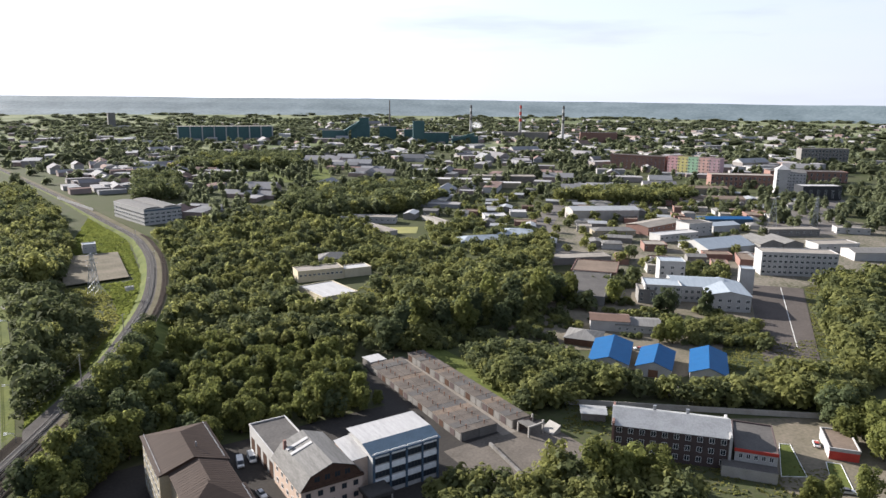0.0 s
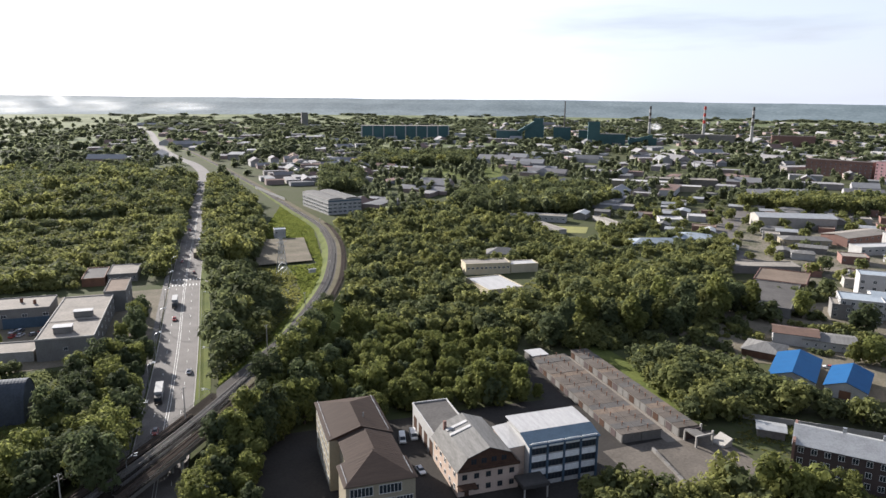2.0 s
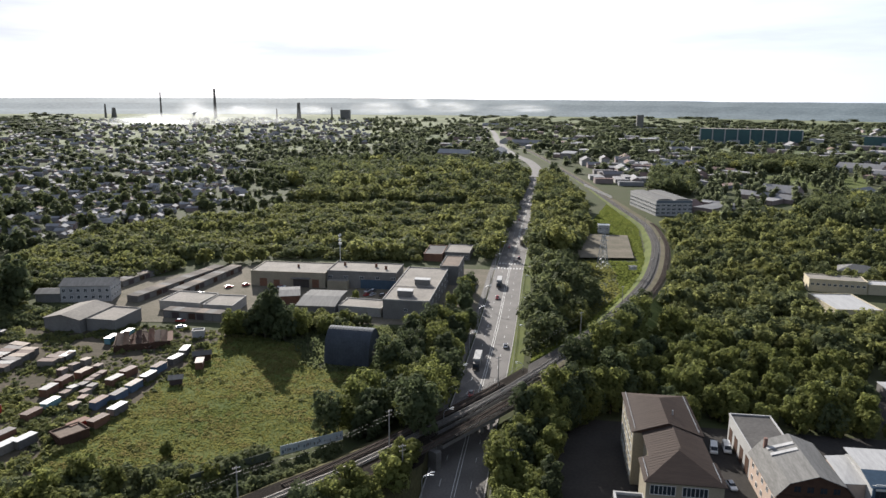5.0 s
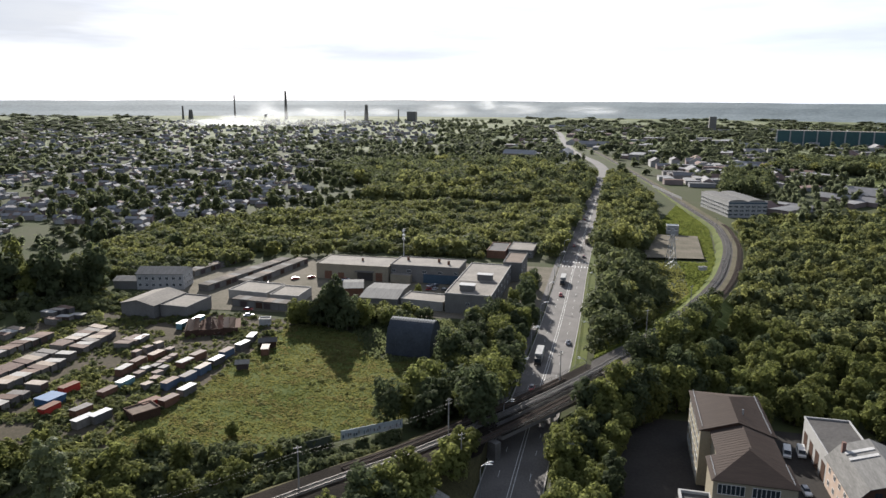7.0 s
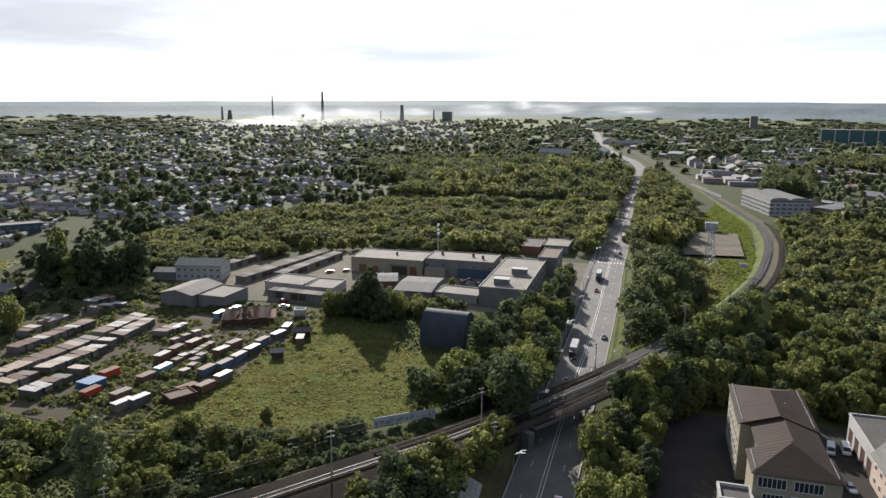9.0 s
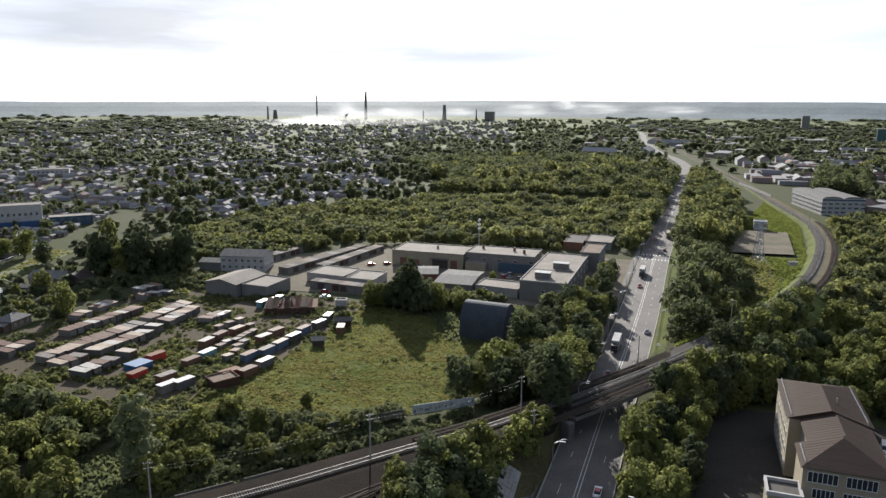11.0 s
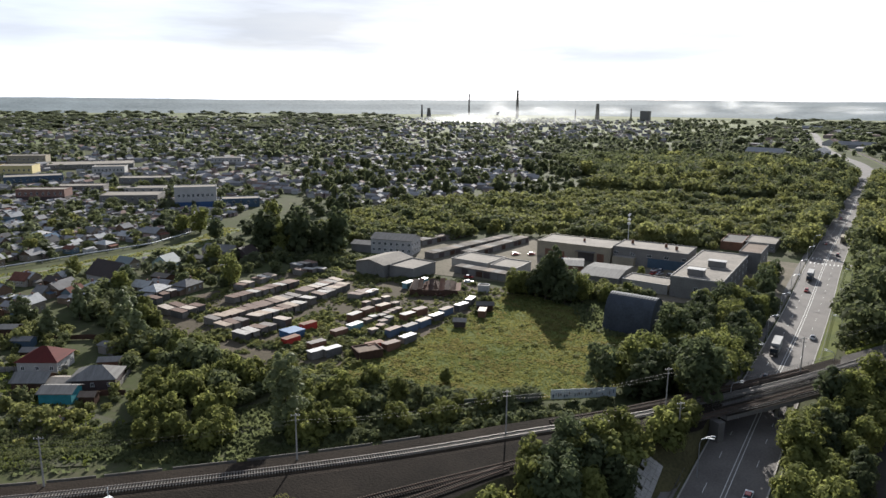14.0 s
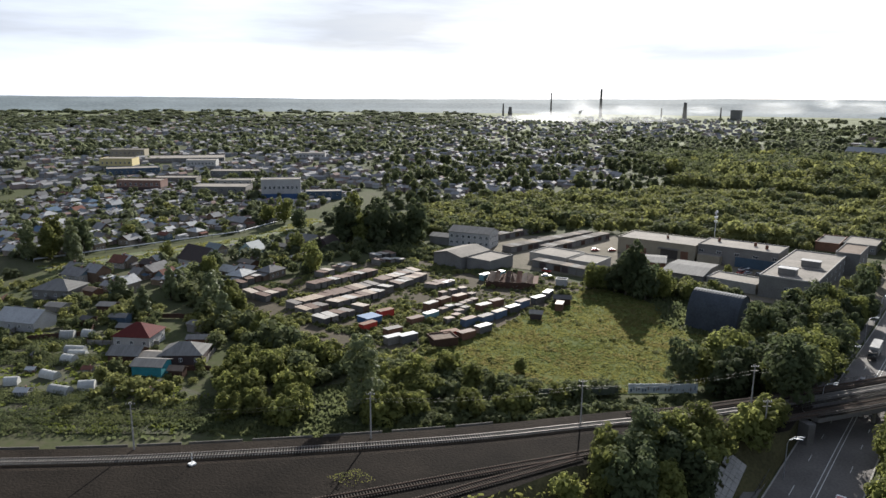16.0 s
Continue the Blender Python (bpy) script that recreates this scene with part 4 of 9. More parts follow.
garage_row("garage_row", 115.3, 166.5, 116.7, 233.0, 6.6, 19, 2.7, "row of concrete garages with brown felt roofs and vent pipes", "r")
garage_row("garage_row", 121.95, 166.2, 123.35, 233.0, 6.6, 19, 2.8, "row of concrete garages with brown felt roofs and vent pipes", "l")
garage_row("garage_row", 134.2, 165.0, 135.1, 235.5, 6.6, 20, 2.9, "row of white-fronted garages with grey felt roofs", "r")
cg = thing("corner_garage", 117.4, 237.2, 0, 2, "end garage with a bright white sheet roof", "garage")
part("white_roof", Shape().box(-3.6, -3.6, 2.9, 3.6, 3.6, 3.15), WHITE_ROOF, cg)
part("wall", walls(6.8, 7.0, 2.9), CONCRETE_DARK, cg)


def garage_end():
    """The broken south end of the last row, rubble slabs and the low wall down the ramp."""
    r = thing("ruined_garage", 134.5, 160.6, 0, 4, "half-broken concrete garage end with bare frame and slabs", "ruin")
    for x, y in ((-3.0, -2.5), (3.0, -2.5), (-3.0, 2.5), (3.0, 2.5)):
        part("column", Shape().box(x - 0.25, y - 0.25, 0, x + 0.25, y + 0.25, 4.4 if x > 0 else 3.2), CONCRETE, r)
    part("beam", Shape().box(-3.3, -2.8, 3.2, 3.3, -2.3, 3.7), CONCRETE, r)
    part("slab", Shape().hull8([(-3.2, -2.8, 3.2), (1.0, -2.8, 2.8), (1.0, 2.8, 2.9), (-3.2, 2.8, 3.3), (-3.2, -2.8, 3.5), (1.0, -2.8, 3.1), (1.0, 2.8, 3.2), (-3.2, 2.8, 3.6)]), CONCRETE_DARK, r)
    part("fallen_slab", Shape().hull8([(4.0, -6.0, 0), (7.5, -6.0, 0), (7.5, -1.0, 0), (4.0, -1.0, 0), (4.0, -6.0, 0.4), (7.5, -6.0, 2.6), (7.5, -1.0, 2.6), (4.0, -1.0, 0.4)]), CONCRETE, r)
    part("wall_stub", Shape().box(-3.2, 2.3, 0, 3.2, 2.6, 3.4), BRICK_DARK, r)
    w = thing("ramp_wall", 118.2, 160.0, 0, -97.4, "low mossy concrete wall beside the yard ramp", "wall")
    for i in range(9):
        part("block", Shape().box(i * 2.5 + 0.03, -0.35, -0.1, i * 2.5 + 2.47, 0.35, 1.1 - i * 0.05), CONCRETE_DARK if i % 3 else GREY_WALL, w)


garage_end()


# ---- trees ----
def crown_cards(rng, lobes, n, size, flat=0.35, three=False):
    """Leaf clumps as small folded four-sided faces over a set of lobes (x, y, z, radius)."""
    lobes = np.array(lobes, float)
    w = lobes[:, 3] ** 2
    k = rng.choice(len(lobes), n, p=w / w.sum())
    d = rng.normal(size=(n, 3))
    d[:, 2] = d[:, 2] * 0.9 + 0.25
    d /= np.linalg.norm(d, axis=1)[:, None]
    c = lobes[k, :3] + d * lobes[k, 3:4] * rng.uniform(0.64, 1.14, (n, 1)) * [1, 1, 0.98]
    nrm = d + rng.normal(scale=0.16, size=(n, 3)) + [0, 0, flat]
    nrm /= np.linalg.norm(nrm, axis=1)[:, None]
    a = np.cross(nrm, rng.normal(size=(n, 3)))
    a /= np.linalg.norm(a, axis=1)[:, None]
    b = np.cross(nrm, a)
    s = size * rng.uniform(0.55, 1.35, (n, 1))
    q = rng.uniform(0.5, 0.9, (n, 1))
    if three:
        s = s * 1.25
        v = np.stack([c - a * s - b * s * 0.55, c + a * s * rng.uniform(0.7, 1.2, (n, 1)) - b * s * q * 0.6, c + b * s * (q + 0.35) + nrm * s * 0.12], 1).reshape(-1, 3)
        return v, np.arange(3 * n).reshape(n, 3)
    v = np.stack([c - a * s, c - b * s * q + nrm * s * 0.25, c + a * s * rng.uniform(0.7, 1.2, (n, 1)), c + b * s * q + nrm * s * 0.25], 1).reshape(-1, 3)
    return v, np.arange(4 * n).reshape(n, 4)


def lobes_for(rng, shape, r, h0, h1):
    """Lobes of a crown between heights h0 and h1."""
    out = []
    n = {"round": 17, "tall": 20, "bush": 12, "poplar": 18}[shape]
    for i in range(n):
        t = (i + 0.5) / n
        z = h0 + (h1 - h0) * t
        if shape == "round":
            w = r * math.sin(math.pi * (0.24 + 0.54 * t))
        elif shape == "bush":
            w = r * math.sin(math.pi * (0.36 + 0.44 * t))
        elif shape == "poplar":
            w = r * math.sin(math.pi * (0.25 + 0.62 * t)) * 0.9
        else:
            w = r * math.sin(math.pi * (0.28 + 0.56 * t))
        ang = i * 2.4 + rng.uniform(-0.5, 0.5)
        rad = w * rng.uniform(0.34, 0.80)
        out.append((rad * math.cos(ang), rad * math.sin(ang), z, max(0.5, w * rng.uniform(0.30, 0.56))))
    out.append((0, 0, h0 + 0.55 * (h1 - h0), r * 0.5))
    return out


def trunk_shape(rng, h, r, limbs):
    s = Shape()
    lean = rng.uniform(-0.04, 0.04, 2)
    p0 = Vector((0, 0, -0.3))
    for i in range(3):
        p1 = Vector((lean[0] * h * (i + 1) / 3, lean[1] * h * (i + 1) / 3, h * (i + 1) / 3))
        s.tube(p0, p1, r * (1 - 0.27 * i), r * (1 - 0.27 * (i + 1)), 7, cap=False)
        p0 = p1
    for x, y, z, q in limbs[:6]:
        a = Vector((0, 0, max(h * 0.35, z - 0.6 * math.hypot(x, y) - 0.8)))
        a.z = min(a.z, h * 0.9)
        s.tube(a, (x * 0.8, y * 0.8, z), r * 0.38, r * 0.12, 5, cap=False)
    return s


TREES = {}


def tree_kind(key, shape, r, h0, h1, cards, size, leaf, seed):
    rng = np.random.default_rng(seed)
    lb = lobes_for(rng, shape, r, h0, h1)
    v, q = crown_cards(rng, lb, int(cards * 1.15), size, three=True)
    TREES[key] = dict(crown=raw_mesh("crown", v, q, [leaf]), trunk=trunk_shape(rng, h0 + 0.5 * (h1 - h0), 0.07 * r + 0.08, lb).mesh("trunk", [BARK]), v=v, lobes=lb, r=r, h=h1)


for i in range(3):
    tree_kind(f"oak{i}", "round", 3.6 + 0.3 * i, 1.5, 8.6 + i, 1400, 0.37, LEAF, 10 + i)
    tree_kind(f"dark{i}", "round", 4.0 + 0.3 * i, 1.4, 9.4 + i, 1400, 0.38, LEAF_DARK, 20 + i)
    tree_kind(f"bush{i}", "bush", 2.6 + 0.3 * i, 0.3, 4.0 + 0.5 * i, 700, 0.34, LEAF, 30 + i)
tree_kind("tall0", "tall", 3.8, 1.8, 14.5, 1700, 0.45, LEAF_DARK, 41)
tree_kind("tall1", "tall", 4.1, 2.0, 16.0, 1800, 0.45, LEAF, 42)
tree_kind("grey0", "poplar", 3.4, 0.9, 13.0, 1700, 0.42, LEAF_GREY, 43)
tree_kind("silver0", "tall", 4.8, 1.2, 22.0, 3600, 0.36, LEAF_GREY, 45)
tree_kind("grey1", "round", 3.4, 1.2, 9.5, 1200, 0.42, LEAF_GREY, 44)


def tree(key, x, y, scale, label, group, name="tree", z=None):
    t = TREES[key]
    a = random.uniform(0, 360)
    root = new(name)
    root.matrix_basis = pose(x, y, land(x, y) - 0.1 if z is None else z, 0, 0, a) @ Matrix.Diagonal((scale * random.uniform(0.9, 1.1), scale * random.uniform(0.9, 1.1), scale * random.uniform(0.9, 1.12), 1))
    tagged(root, label, "bush" if "bush" in key else "tree", group)
    part("trunk", t["trunk"], None, root)
    part("crown", t["crown"], None, root)
    return root


def scatter(poly, gap, rng, keep=lambda x, y: True):
    xs, ys = [p[0] for p in poly], [p[1] for p in poly]
    out = []
    row = 0
    y = min(ys)
    while y < max(ys):
        x = min(xs) + (row % 2) * gap / 2
        while x < max(xs):
            px, py = x + rng.uniform(-0.42, 0.42) * gap, y + rng.uniform(-0.42, 0.42) * gap
            if inside(px, py, poly) and keep(px, py):
                out.append((px, py))
            x += gap
        y += gap * 0.86
        row += 1
    return out


NEAR_COUNT = [0]


def grove(poly, gap, keys, seed, label, group, scale=(0.8, 1.2), keep=lambda x, y: True, name="tree"):
    rng = np.random.default_rng(seed)
    for x, y in scatter(poly, gap, rng, keep):
        tree(keys[int(rng.integers(len(keys)))], x, y, float(rng.uniform(*scale)), label, group, name)
        NEAR_COUNT[0] += 1


def woodland(name, poly, gap, seed, cards, size, leaf, label, r=(3.0, 4.4), h=(7.0, 11.0), keep=lambda x, y: True, dark=0.3, gaps=0.12, grain=(19.0, 19.0)):
    """Many trees too alike to count, joined: crowns of leaf clumps over a few base shapes, turned and scaled."""
    rng = np.random.default_rng(seed)
    base = []
    for i in range(5):
        r0, h0 = sum(r) / 2, sum(h) / 2
        lb = lobes_for(rng, "round" if i % 2 else "bush", r0, 0.22 * h0, h0 - 0.30 * r0)
        base.append(crown_cards(rng, lb, cards, size * r0, three=True)[0] / [r0, r0, h0])
    vs, ms = [], []
    for x, y in scatter(poly, gap, rng, keep):
        if noise.noise(Vector((x / 16.0, y / 16.0, seed + 40.0))) < -0.42 and rng.random() < gaps * 5:
            continue
        b = base[int(rng.integers(5))]
        # whole trees differ in leaf colour, in loose patches
        u = rng.random() + 0.45 * noise.noise(Vector((x / 24.0, y / 24.0, seed + 70.0)))
        ms += [1 if u < dark else 2 if u > 0.90 else 0] * (len(b) // 3)
        a = rng.uniform(0, 6.28)
        c, s = math.cos(a), math.sin(a)
        # tall and low patches, a few trees standing out
        t = 0.5 + 0.75 * noise.noise(Vector((x / grain[0], y / grain[1], seed))) + 0.35 * noise.noise(Vector((x / 70.0, y / 70.0, seed + 9.0))) + rng.normal(scale=0.16)
        if rng.random() < 0.08:
            t += 0.6
        t = min(1.5, max(-0.2, t))
        rr, hh = r[0] + (r[1] - r[0]) * t, h[0] + (h[1] - h[0]) * t
        rr *= rng.uniform(0.92, 1.2)
        vs.append(np.c_[(b[:, 0] * c - b[:, 1] * s) * rr + x, (b[:, 0] * s + b[:, 1] * c) * rr + y, b[:, 2] * hh + land(x, y) - 0.3])
    if not vs:
        return
    v = np.concatenate(vs)
    me = raw_mesh(name, v, np.arange(len(v)).reshape(-1, 3), [leaf, LEAF_WOOD_DARK, LEAF_WOOD_YELLOW])
    me.polygons.foreach_set("material_index", ms)
    return single(name, me, None, label, "woodland", "stuff")


def clear(x, y):
    """Away from the tracks, the road and the buildings."""
    d, k = to_track(x, y)
    if -9.0 < d < RIGHT_TOP[k] + (3.0 if MAIN[k, 1] < 260 else 1.2):
        return False
    if abs(x - np.interp(y, ROAD[:, 1], ROAD[:, 0])) < np.interp(y, [420, 480, 900, 1000, 1300], [9.8, 7.6, 7.0, 14.0, 16.0]) or 900 < y < 1130 and -26 < x < 6:
        return False
    for x0, y0, x1, y1 in KEEP_OUT:
        if x0 < x < x1 and y0 < y < y1:
            return False
    return True


KEEP_OUT = [(20, 136, 45, 194), (46, 150, 100, 198), (103, 150, 141, 243), (126, 318, 164, 378), (126, 342, 188, 378), (-90, 228, -54, 262), (-155, 284, -28, 384), (-73, 400, -38, 438)]
# thick young wood between the railway and the garages: the nearest trees singly
FOREST_NEAR = [(6, 226), (30, 262), (50, 290), (98, 268), (122, 250), (107, 238), (106, 205), (100, 200), (62, 200), (46, 200), (20, 200)]
grove(FOREST_NEAR, 6.5, ["oak0", "oak1", "oak2", "dark0", "oak0", "bush2", "oak1"], 1, "bushy young broadleaf tree in a dense green wood", "wood beside the railway", (0.5, 1.15), clear)
BELT = [(-8.5, 132), (4.5, 140), (5.5, 176), (8, 190), (19, 204), (22, 222), (10, 224), (-2, 205), (-8.5, 182)]
grove(BELT, 5.4, ["dark0", "oak2", "oak0", "oak1"], 2, "dark green broadleaf tree beside the road", "trees beside the road", (0.75, 1.1), clear)
LEFT_BELT = [(-62, 172), (-29, 178), (-28, 286), (-44, 288), (-52, 250), (-53, 215)]
grove(LEFT_BELT, 6.6, ["dark0", "oak2", "dark2", "oak1", "oak0"], 3, "dark broadleaf tree between the field and the road", "trees beside the road", (0.9, 1.25), clear)
MID_BELT = [(-3, 250), (6, 252), (22, 300), (30, 345), (20, 350), (24, 372), (14, 440), (-3, 440)]
woodland("trees_between", MID_BELT, 7.6, 4, 460, 0.12, LEAF_WOOD_DARK, "tall leafy trees between road and railway", (3.4, 6.6), (6, 17), clear)
woodland("wood_between", [(-9, 440), (22, 440), (34, 520), (36, 700), (18, 880), (-5, 880)], 6.5, 5, 260, 0.16, LEAF_WOOD, "belt of trees between road and railway", (3.0, 5.0), (7, 14), clear)
woodland("wood_east", [(50, 290), (98, 268), (122, 250), (150, 236), (186, 262), (215, 300), (240, 345), (262, 400), (240, 470), (262, 560), (190, 640), (126, 600), (92, 560), (88, 500), (81, 430), (66, 360)], 4.95, 6, 205, 0.175, LEAF_WOOD, "wide thicket of young green trees", (1.7, 4.1), (2.8, 9.5), clear)
woodland("wood_west", [(-300, 335), (-250, 350), (-190, 392), (-165, 396), (-75, 400), (-38, 405), (-34, 610), (-229, 610), (-228, 545), (-317, 450)], 6.0, 7, 150, 0.17, LEAF_WOOD, "low smooth thicket of young green trees", (2.6, 5.2), (2.5, 8.5), clear, dark=0.22, grain=(60.0, 24.0))
# the lighter leaf colour on this far wood imitates haze over it
woodland("old_wood_west", [(-34, 610), (-30, 900), (-72, 950), (-175, 818), (-231, 693), (-229, 610)], 10.0, 8, 300, 0.12, LEAF_WOOD, "broad wood of tall rounded trees", (5.5, 9.5), (7.0, 20), clear, dark=0.4, grain=(60.0, 40.0))
woodland("roadside_trees_west", [(-38, 408), (-23, 420), (-22, 480), (-19, 900), (-30, 900), (-34, 610)], 7.0, 9, 220, 0.14, LEAF_WOOD, "leafy trees overhanging the road", (3.4, 5.4), (8, 15), clear, dark=0.5)


# ---- west side: workshops, garages, meadow, gardens, village ----
def patch(name, pts, material, label, z=0.03, category="yard"):
    s = Shape().poly([(x, y, z) for x, y in pts])
    return single(name, s, material, label, category, "structure")


patch("workshop_yard", [(-205, 262), (-46, 284), (-26, 300), (-26, 384), (-160, 380), (-215, 330)], DUST, "dusty yard around the workshops", 0.02)
patch("box_yard", [(-232, 150), (-128, 140), (-112, 185), (-122, 262), (-205, 262), (-230, 230)], DIRT, "trodden earth between the garage boxes", 0.012)
MEADOW = [(-132, 152), (-118, 141), (-98, 146), (-80, 157), (-62, 171), (-56, 182), (-55, 240), (-72, 226), (-84, 232), (-92, 250), (-122, 262), (-128, 245), (-125, 228), (-127, 205), (-125, 190), (-132, 172)]
patch("meadow", MEADOW, mat("meadow_grass", (0.110, 0.116, 0.036), (0.062, 0.084, 0.024), 0.95, 0.045, fine=9, bump=0.15, spec=0.03), "overgrown yellow-green meadow", 0.045, "meadow")
patch("building_yard", [(0, 118), (102, 118), (142, 150), (142, 238), (104, 238), (104, 202), (18, 202), (7, 190), (5, 150)], YARD, "dark asphalt yard between the buildings", 0.02)


def tufts(name, poly, gap, size, height, seed, leaf, label, keep=lambda x, y: True, lift=0.0):
    """Grass and weeds: small upright clumps, joined."""
    rng = np.random.default_rng(seed)
    xs, ys = [p[0] for p in poly], [p[1] for p in poly]
    area = (max(xs) - min(xs)) * (max(ys) - min(ys))
    pts = [(x, y) for x, y in zip(rng.uniform(min(xs), max(xs), int(area / gap ** 2)), rng.uniform(min(ys), max(ys), int(area / gap ** 2)))]
    pts = np.array([p for p in pts if inside(*p, poly) and keep(*p) and noise.noise(Vector((p[0] / 5.0, p[1] / 5.0, seed))) > rng.uniform(-1.0, 0.25)])
    n = len(pts)
    a = rng.uniform(0, math.pi, n)
    w, h = size * rng.uniform(0.5, 1.4, n), height * rng.uniform(0.4, 1.5, n)
    z = np.array([land(x, y) for x, y in pts]) + lift
    dx, dy = np.cos(a) * w, np.sin(a) * w
    lx, ly = rng.normal(scale=0.3, size=n) * h, rng.normal(scale=0.3, size=n) * h
    v = np.stack([np.c_[pts[:, 0] - dx, pts[:, 1] - dy, z - 0.1], np.c_[pts[:, 0] + dx, pts[:, 1] + dy, z - 0.1], np.c_[pts[:, 0] + dx * 0.7 + lx, pts[:, 1] + dy * 0.7 + ly, z + h], np.c_[pts[:, 0] - dx * 0.7 + lx, pts[:, 1] - dy * 0.7 + ly, z + h]], 1).reshape(-1, 3)
    single(name, raw_mesh(name, v, np.arange(4 * n).reshape(n, 4), [leaf]), None, label, "grass", "stuff")


MEADOW_TUFT = mat("meadow_tufts", (0.156, 0.146, 0.048), (0.084, 0.096, 0.031), 0.9, 0.045, fine=9, translucent=0.5, spec=0.03)
tufts("meadow_grass", MEADOW, 0.42, 0.34, 0.24, 71, MEADOW_TUFT, "tall yellow-green meadow grass and weeds")
tufts("dry_grass", MEADOW, 0.5, 0.4, 0.30, 70, mat("dry_grass_blades", (0.185, 0.160, 0.066), (0.130, 0.118, 0.046), 0.9, 0.1, fine=9, translucent=0.4, spec=0.03), "patches of dry brown grass in the meadow", lambda x, y: noise.noise(Vector((x / 17.0, y / 6.0, 2.0))) + 0.5 * noise.noise(Vector((x / 4.0, y / 3.0, 6.0))) > 0.12)


woodland("meadow_weeds", MEADOW, 4.6, 720, 60, 0.28, LEAF_WOOD_YELLOW, "clumps of tall weeds in the meadow", (0.5, 1.2), (0.25, 0.75), dark=-1.0, keep=lambda x, y: noise.noise(Vector((x / 13.0, y / 13.0, 5.0))) > 0.02, gaps=0.0)


def workshop():
    r = block("workshop_south", -58.0, 320.0, 20.5, 61.0, 8.6, 0, GREY_WALL, FELT_LIGHT, label="flat-roofed workshop wing with pale felt roof and white parapet", category="workshop", edge=CONCRETE,
              wins=[("f", 1, 1, dict(w=1.6, h=1.5, z0=4.4)), ("l", 7, 1, dict(w=2.0, h=1.5, z0=5.0)), ("r", 7, 2, dict(w=1.8, h=1.4, z0=2.6, dz=3.4))])
    for x, y, a, b in ((-5.0, -24.5, 6.5, 4.0), (-1.0, -3.5, 7.0, 3.5)):
        part("roof_house", Shape().box(x, y, 8.8, x + a, y + b, 11.2, 0, 1), [GREY_WALL, WHITE_ROOF], r)
        part("roof_house_top", Shape().box(x - 0.3, y - 0.3, 11.2, x + a + 0.3, y + b + 0.3, 11.45), WHITE_ROOF, r)
    part("roof_seam", Shape().box(-10.6, -8.0, 8.86, 10.6, -7.4, 8.95), FELT, r)
    r = block("workshop_north", -128.5, 344.0, 39.0, 22.0, 7.6, 2.0, CREAM_WALL, FELT_LIGHT, label="long workshop with pale flat roof and cream walls", category="workshop", wins=[("l", 2, 1, dict(w=2.0, h=1.6, z0=4.6))])
    for u, w, h in ((-13.0, 2.0, 4.2), (-6.0, 1.6, 3.6), (7.0, 4.2, 4.6), (14.5, 1.8, 4.4)):
        part("gate", Shape().box(u - w, -11.06, 0, u + w, -10.98, h), RUST if w < 4 else IRON, r)
    part("canopy", Shape().box(2.0, -13.4, 4.8, 12.0, -11.0, 5.05), CONCRETE_DARK, r)
    part("vent_drum", Shape().tube((2, 1, 7.6), (2, 1, 9.2), 0.6, 0.6, 10), RUST, r)
    r = block("workshop_middle", -90.5, 347.0, 36.0, 20.0, 8.4, 1.0, GREY_WALL, FELT_LIGHT, label="grey panel workshop joining the two wings", category="workshop", wins=[("f", 5, 1, dict(w=2.2, h=1.4, z0=5.6))])
    part("porch", Shape().box(-17.0, -14.0, 0, -6.5, -10.0, 4.4, 0, 1), [CREAM_WALL, FELT_LIGHT], r)
    part("sheet_screen", Shape().box(-0.5, -10.5, 0, 17.8, -10.1, 4.6), BLUE_WALL, r)
    for u, v in ((-12.0, 3.0), (5.0, 2.0), (11.0, -2.0)):
        part("vent_drum", Shape().tube((u, v, 8.4), (u, v, 10.0), 0.7, 0.7, 10).tube((u, v, 10.0), (u, v, 10.4), 0.95, 0.3, 10), RUST, r)
    block("workshop_tower", -47.2, 364.0, 9.6, 25.0, 9.8, 0, GREY_WALL, FELT_BROWN, label="taller grey workshop end with brown felt roof", category="workshop", wins=[("r", 3, 1, dict(w=1.8, h=1.5, z0=5.6))])
    block("roadside_shed", -64.5, 417.0, 11.0, 26.0, 4.2, 1, RUST, FELT, label="low shed with a pale roof by the road", category="shed")
    block("roadside_kiosk", -50.5, 422.5, 15.0, 24.0, 4.2, 0, GREY_WALL, FELT_LIGHT, label="low shop with a pale flat roof by the road", category="shop", wins=[("f", 4, 1, dict(z0=2.0))])
    block("yard_shed", -99.5, 301.0, 17.0, 26.0, 4.6, 4, GREY_WALL, SLATE, "gable", 0.9, label="yard shed with a grey sheet roof", category="shed")
    block("low_store", -79.0, 298.0, 20.0, 13.0, 3.8, -4, CONCRETE, FELT_LIGHT, label="low concrete store with a flat roof", category="store")
    block("lean_to", -119.0, 311.0, 9.0, 16.0, 4.0, 20, RUST, SLATE, "gable", 0.8, label="open lean-to with a grey sheet roof", category="shed")


workshop()


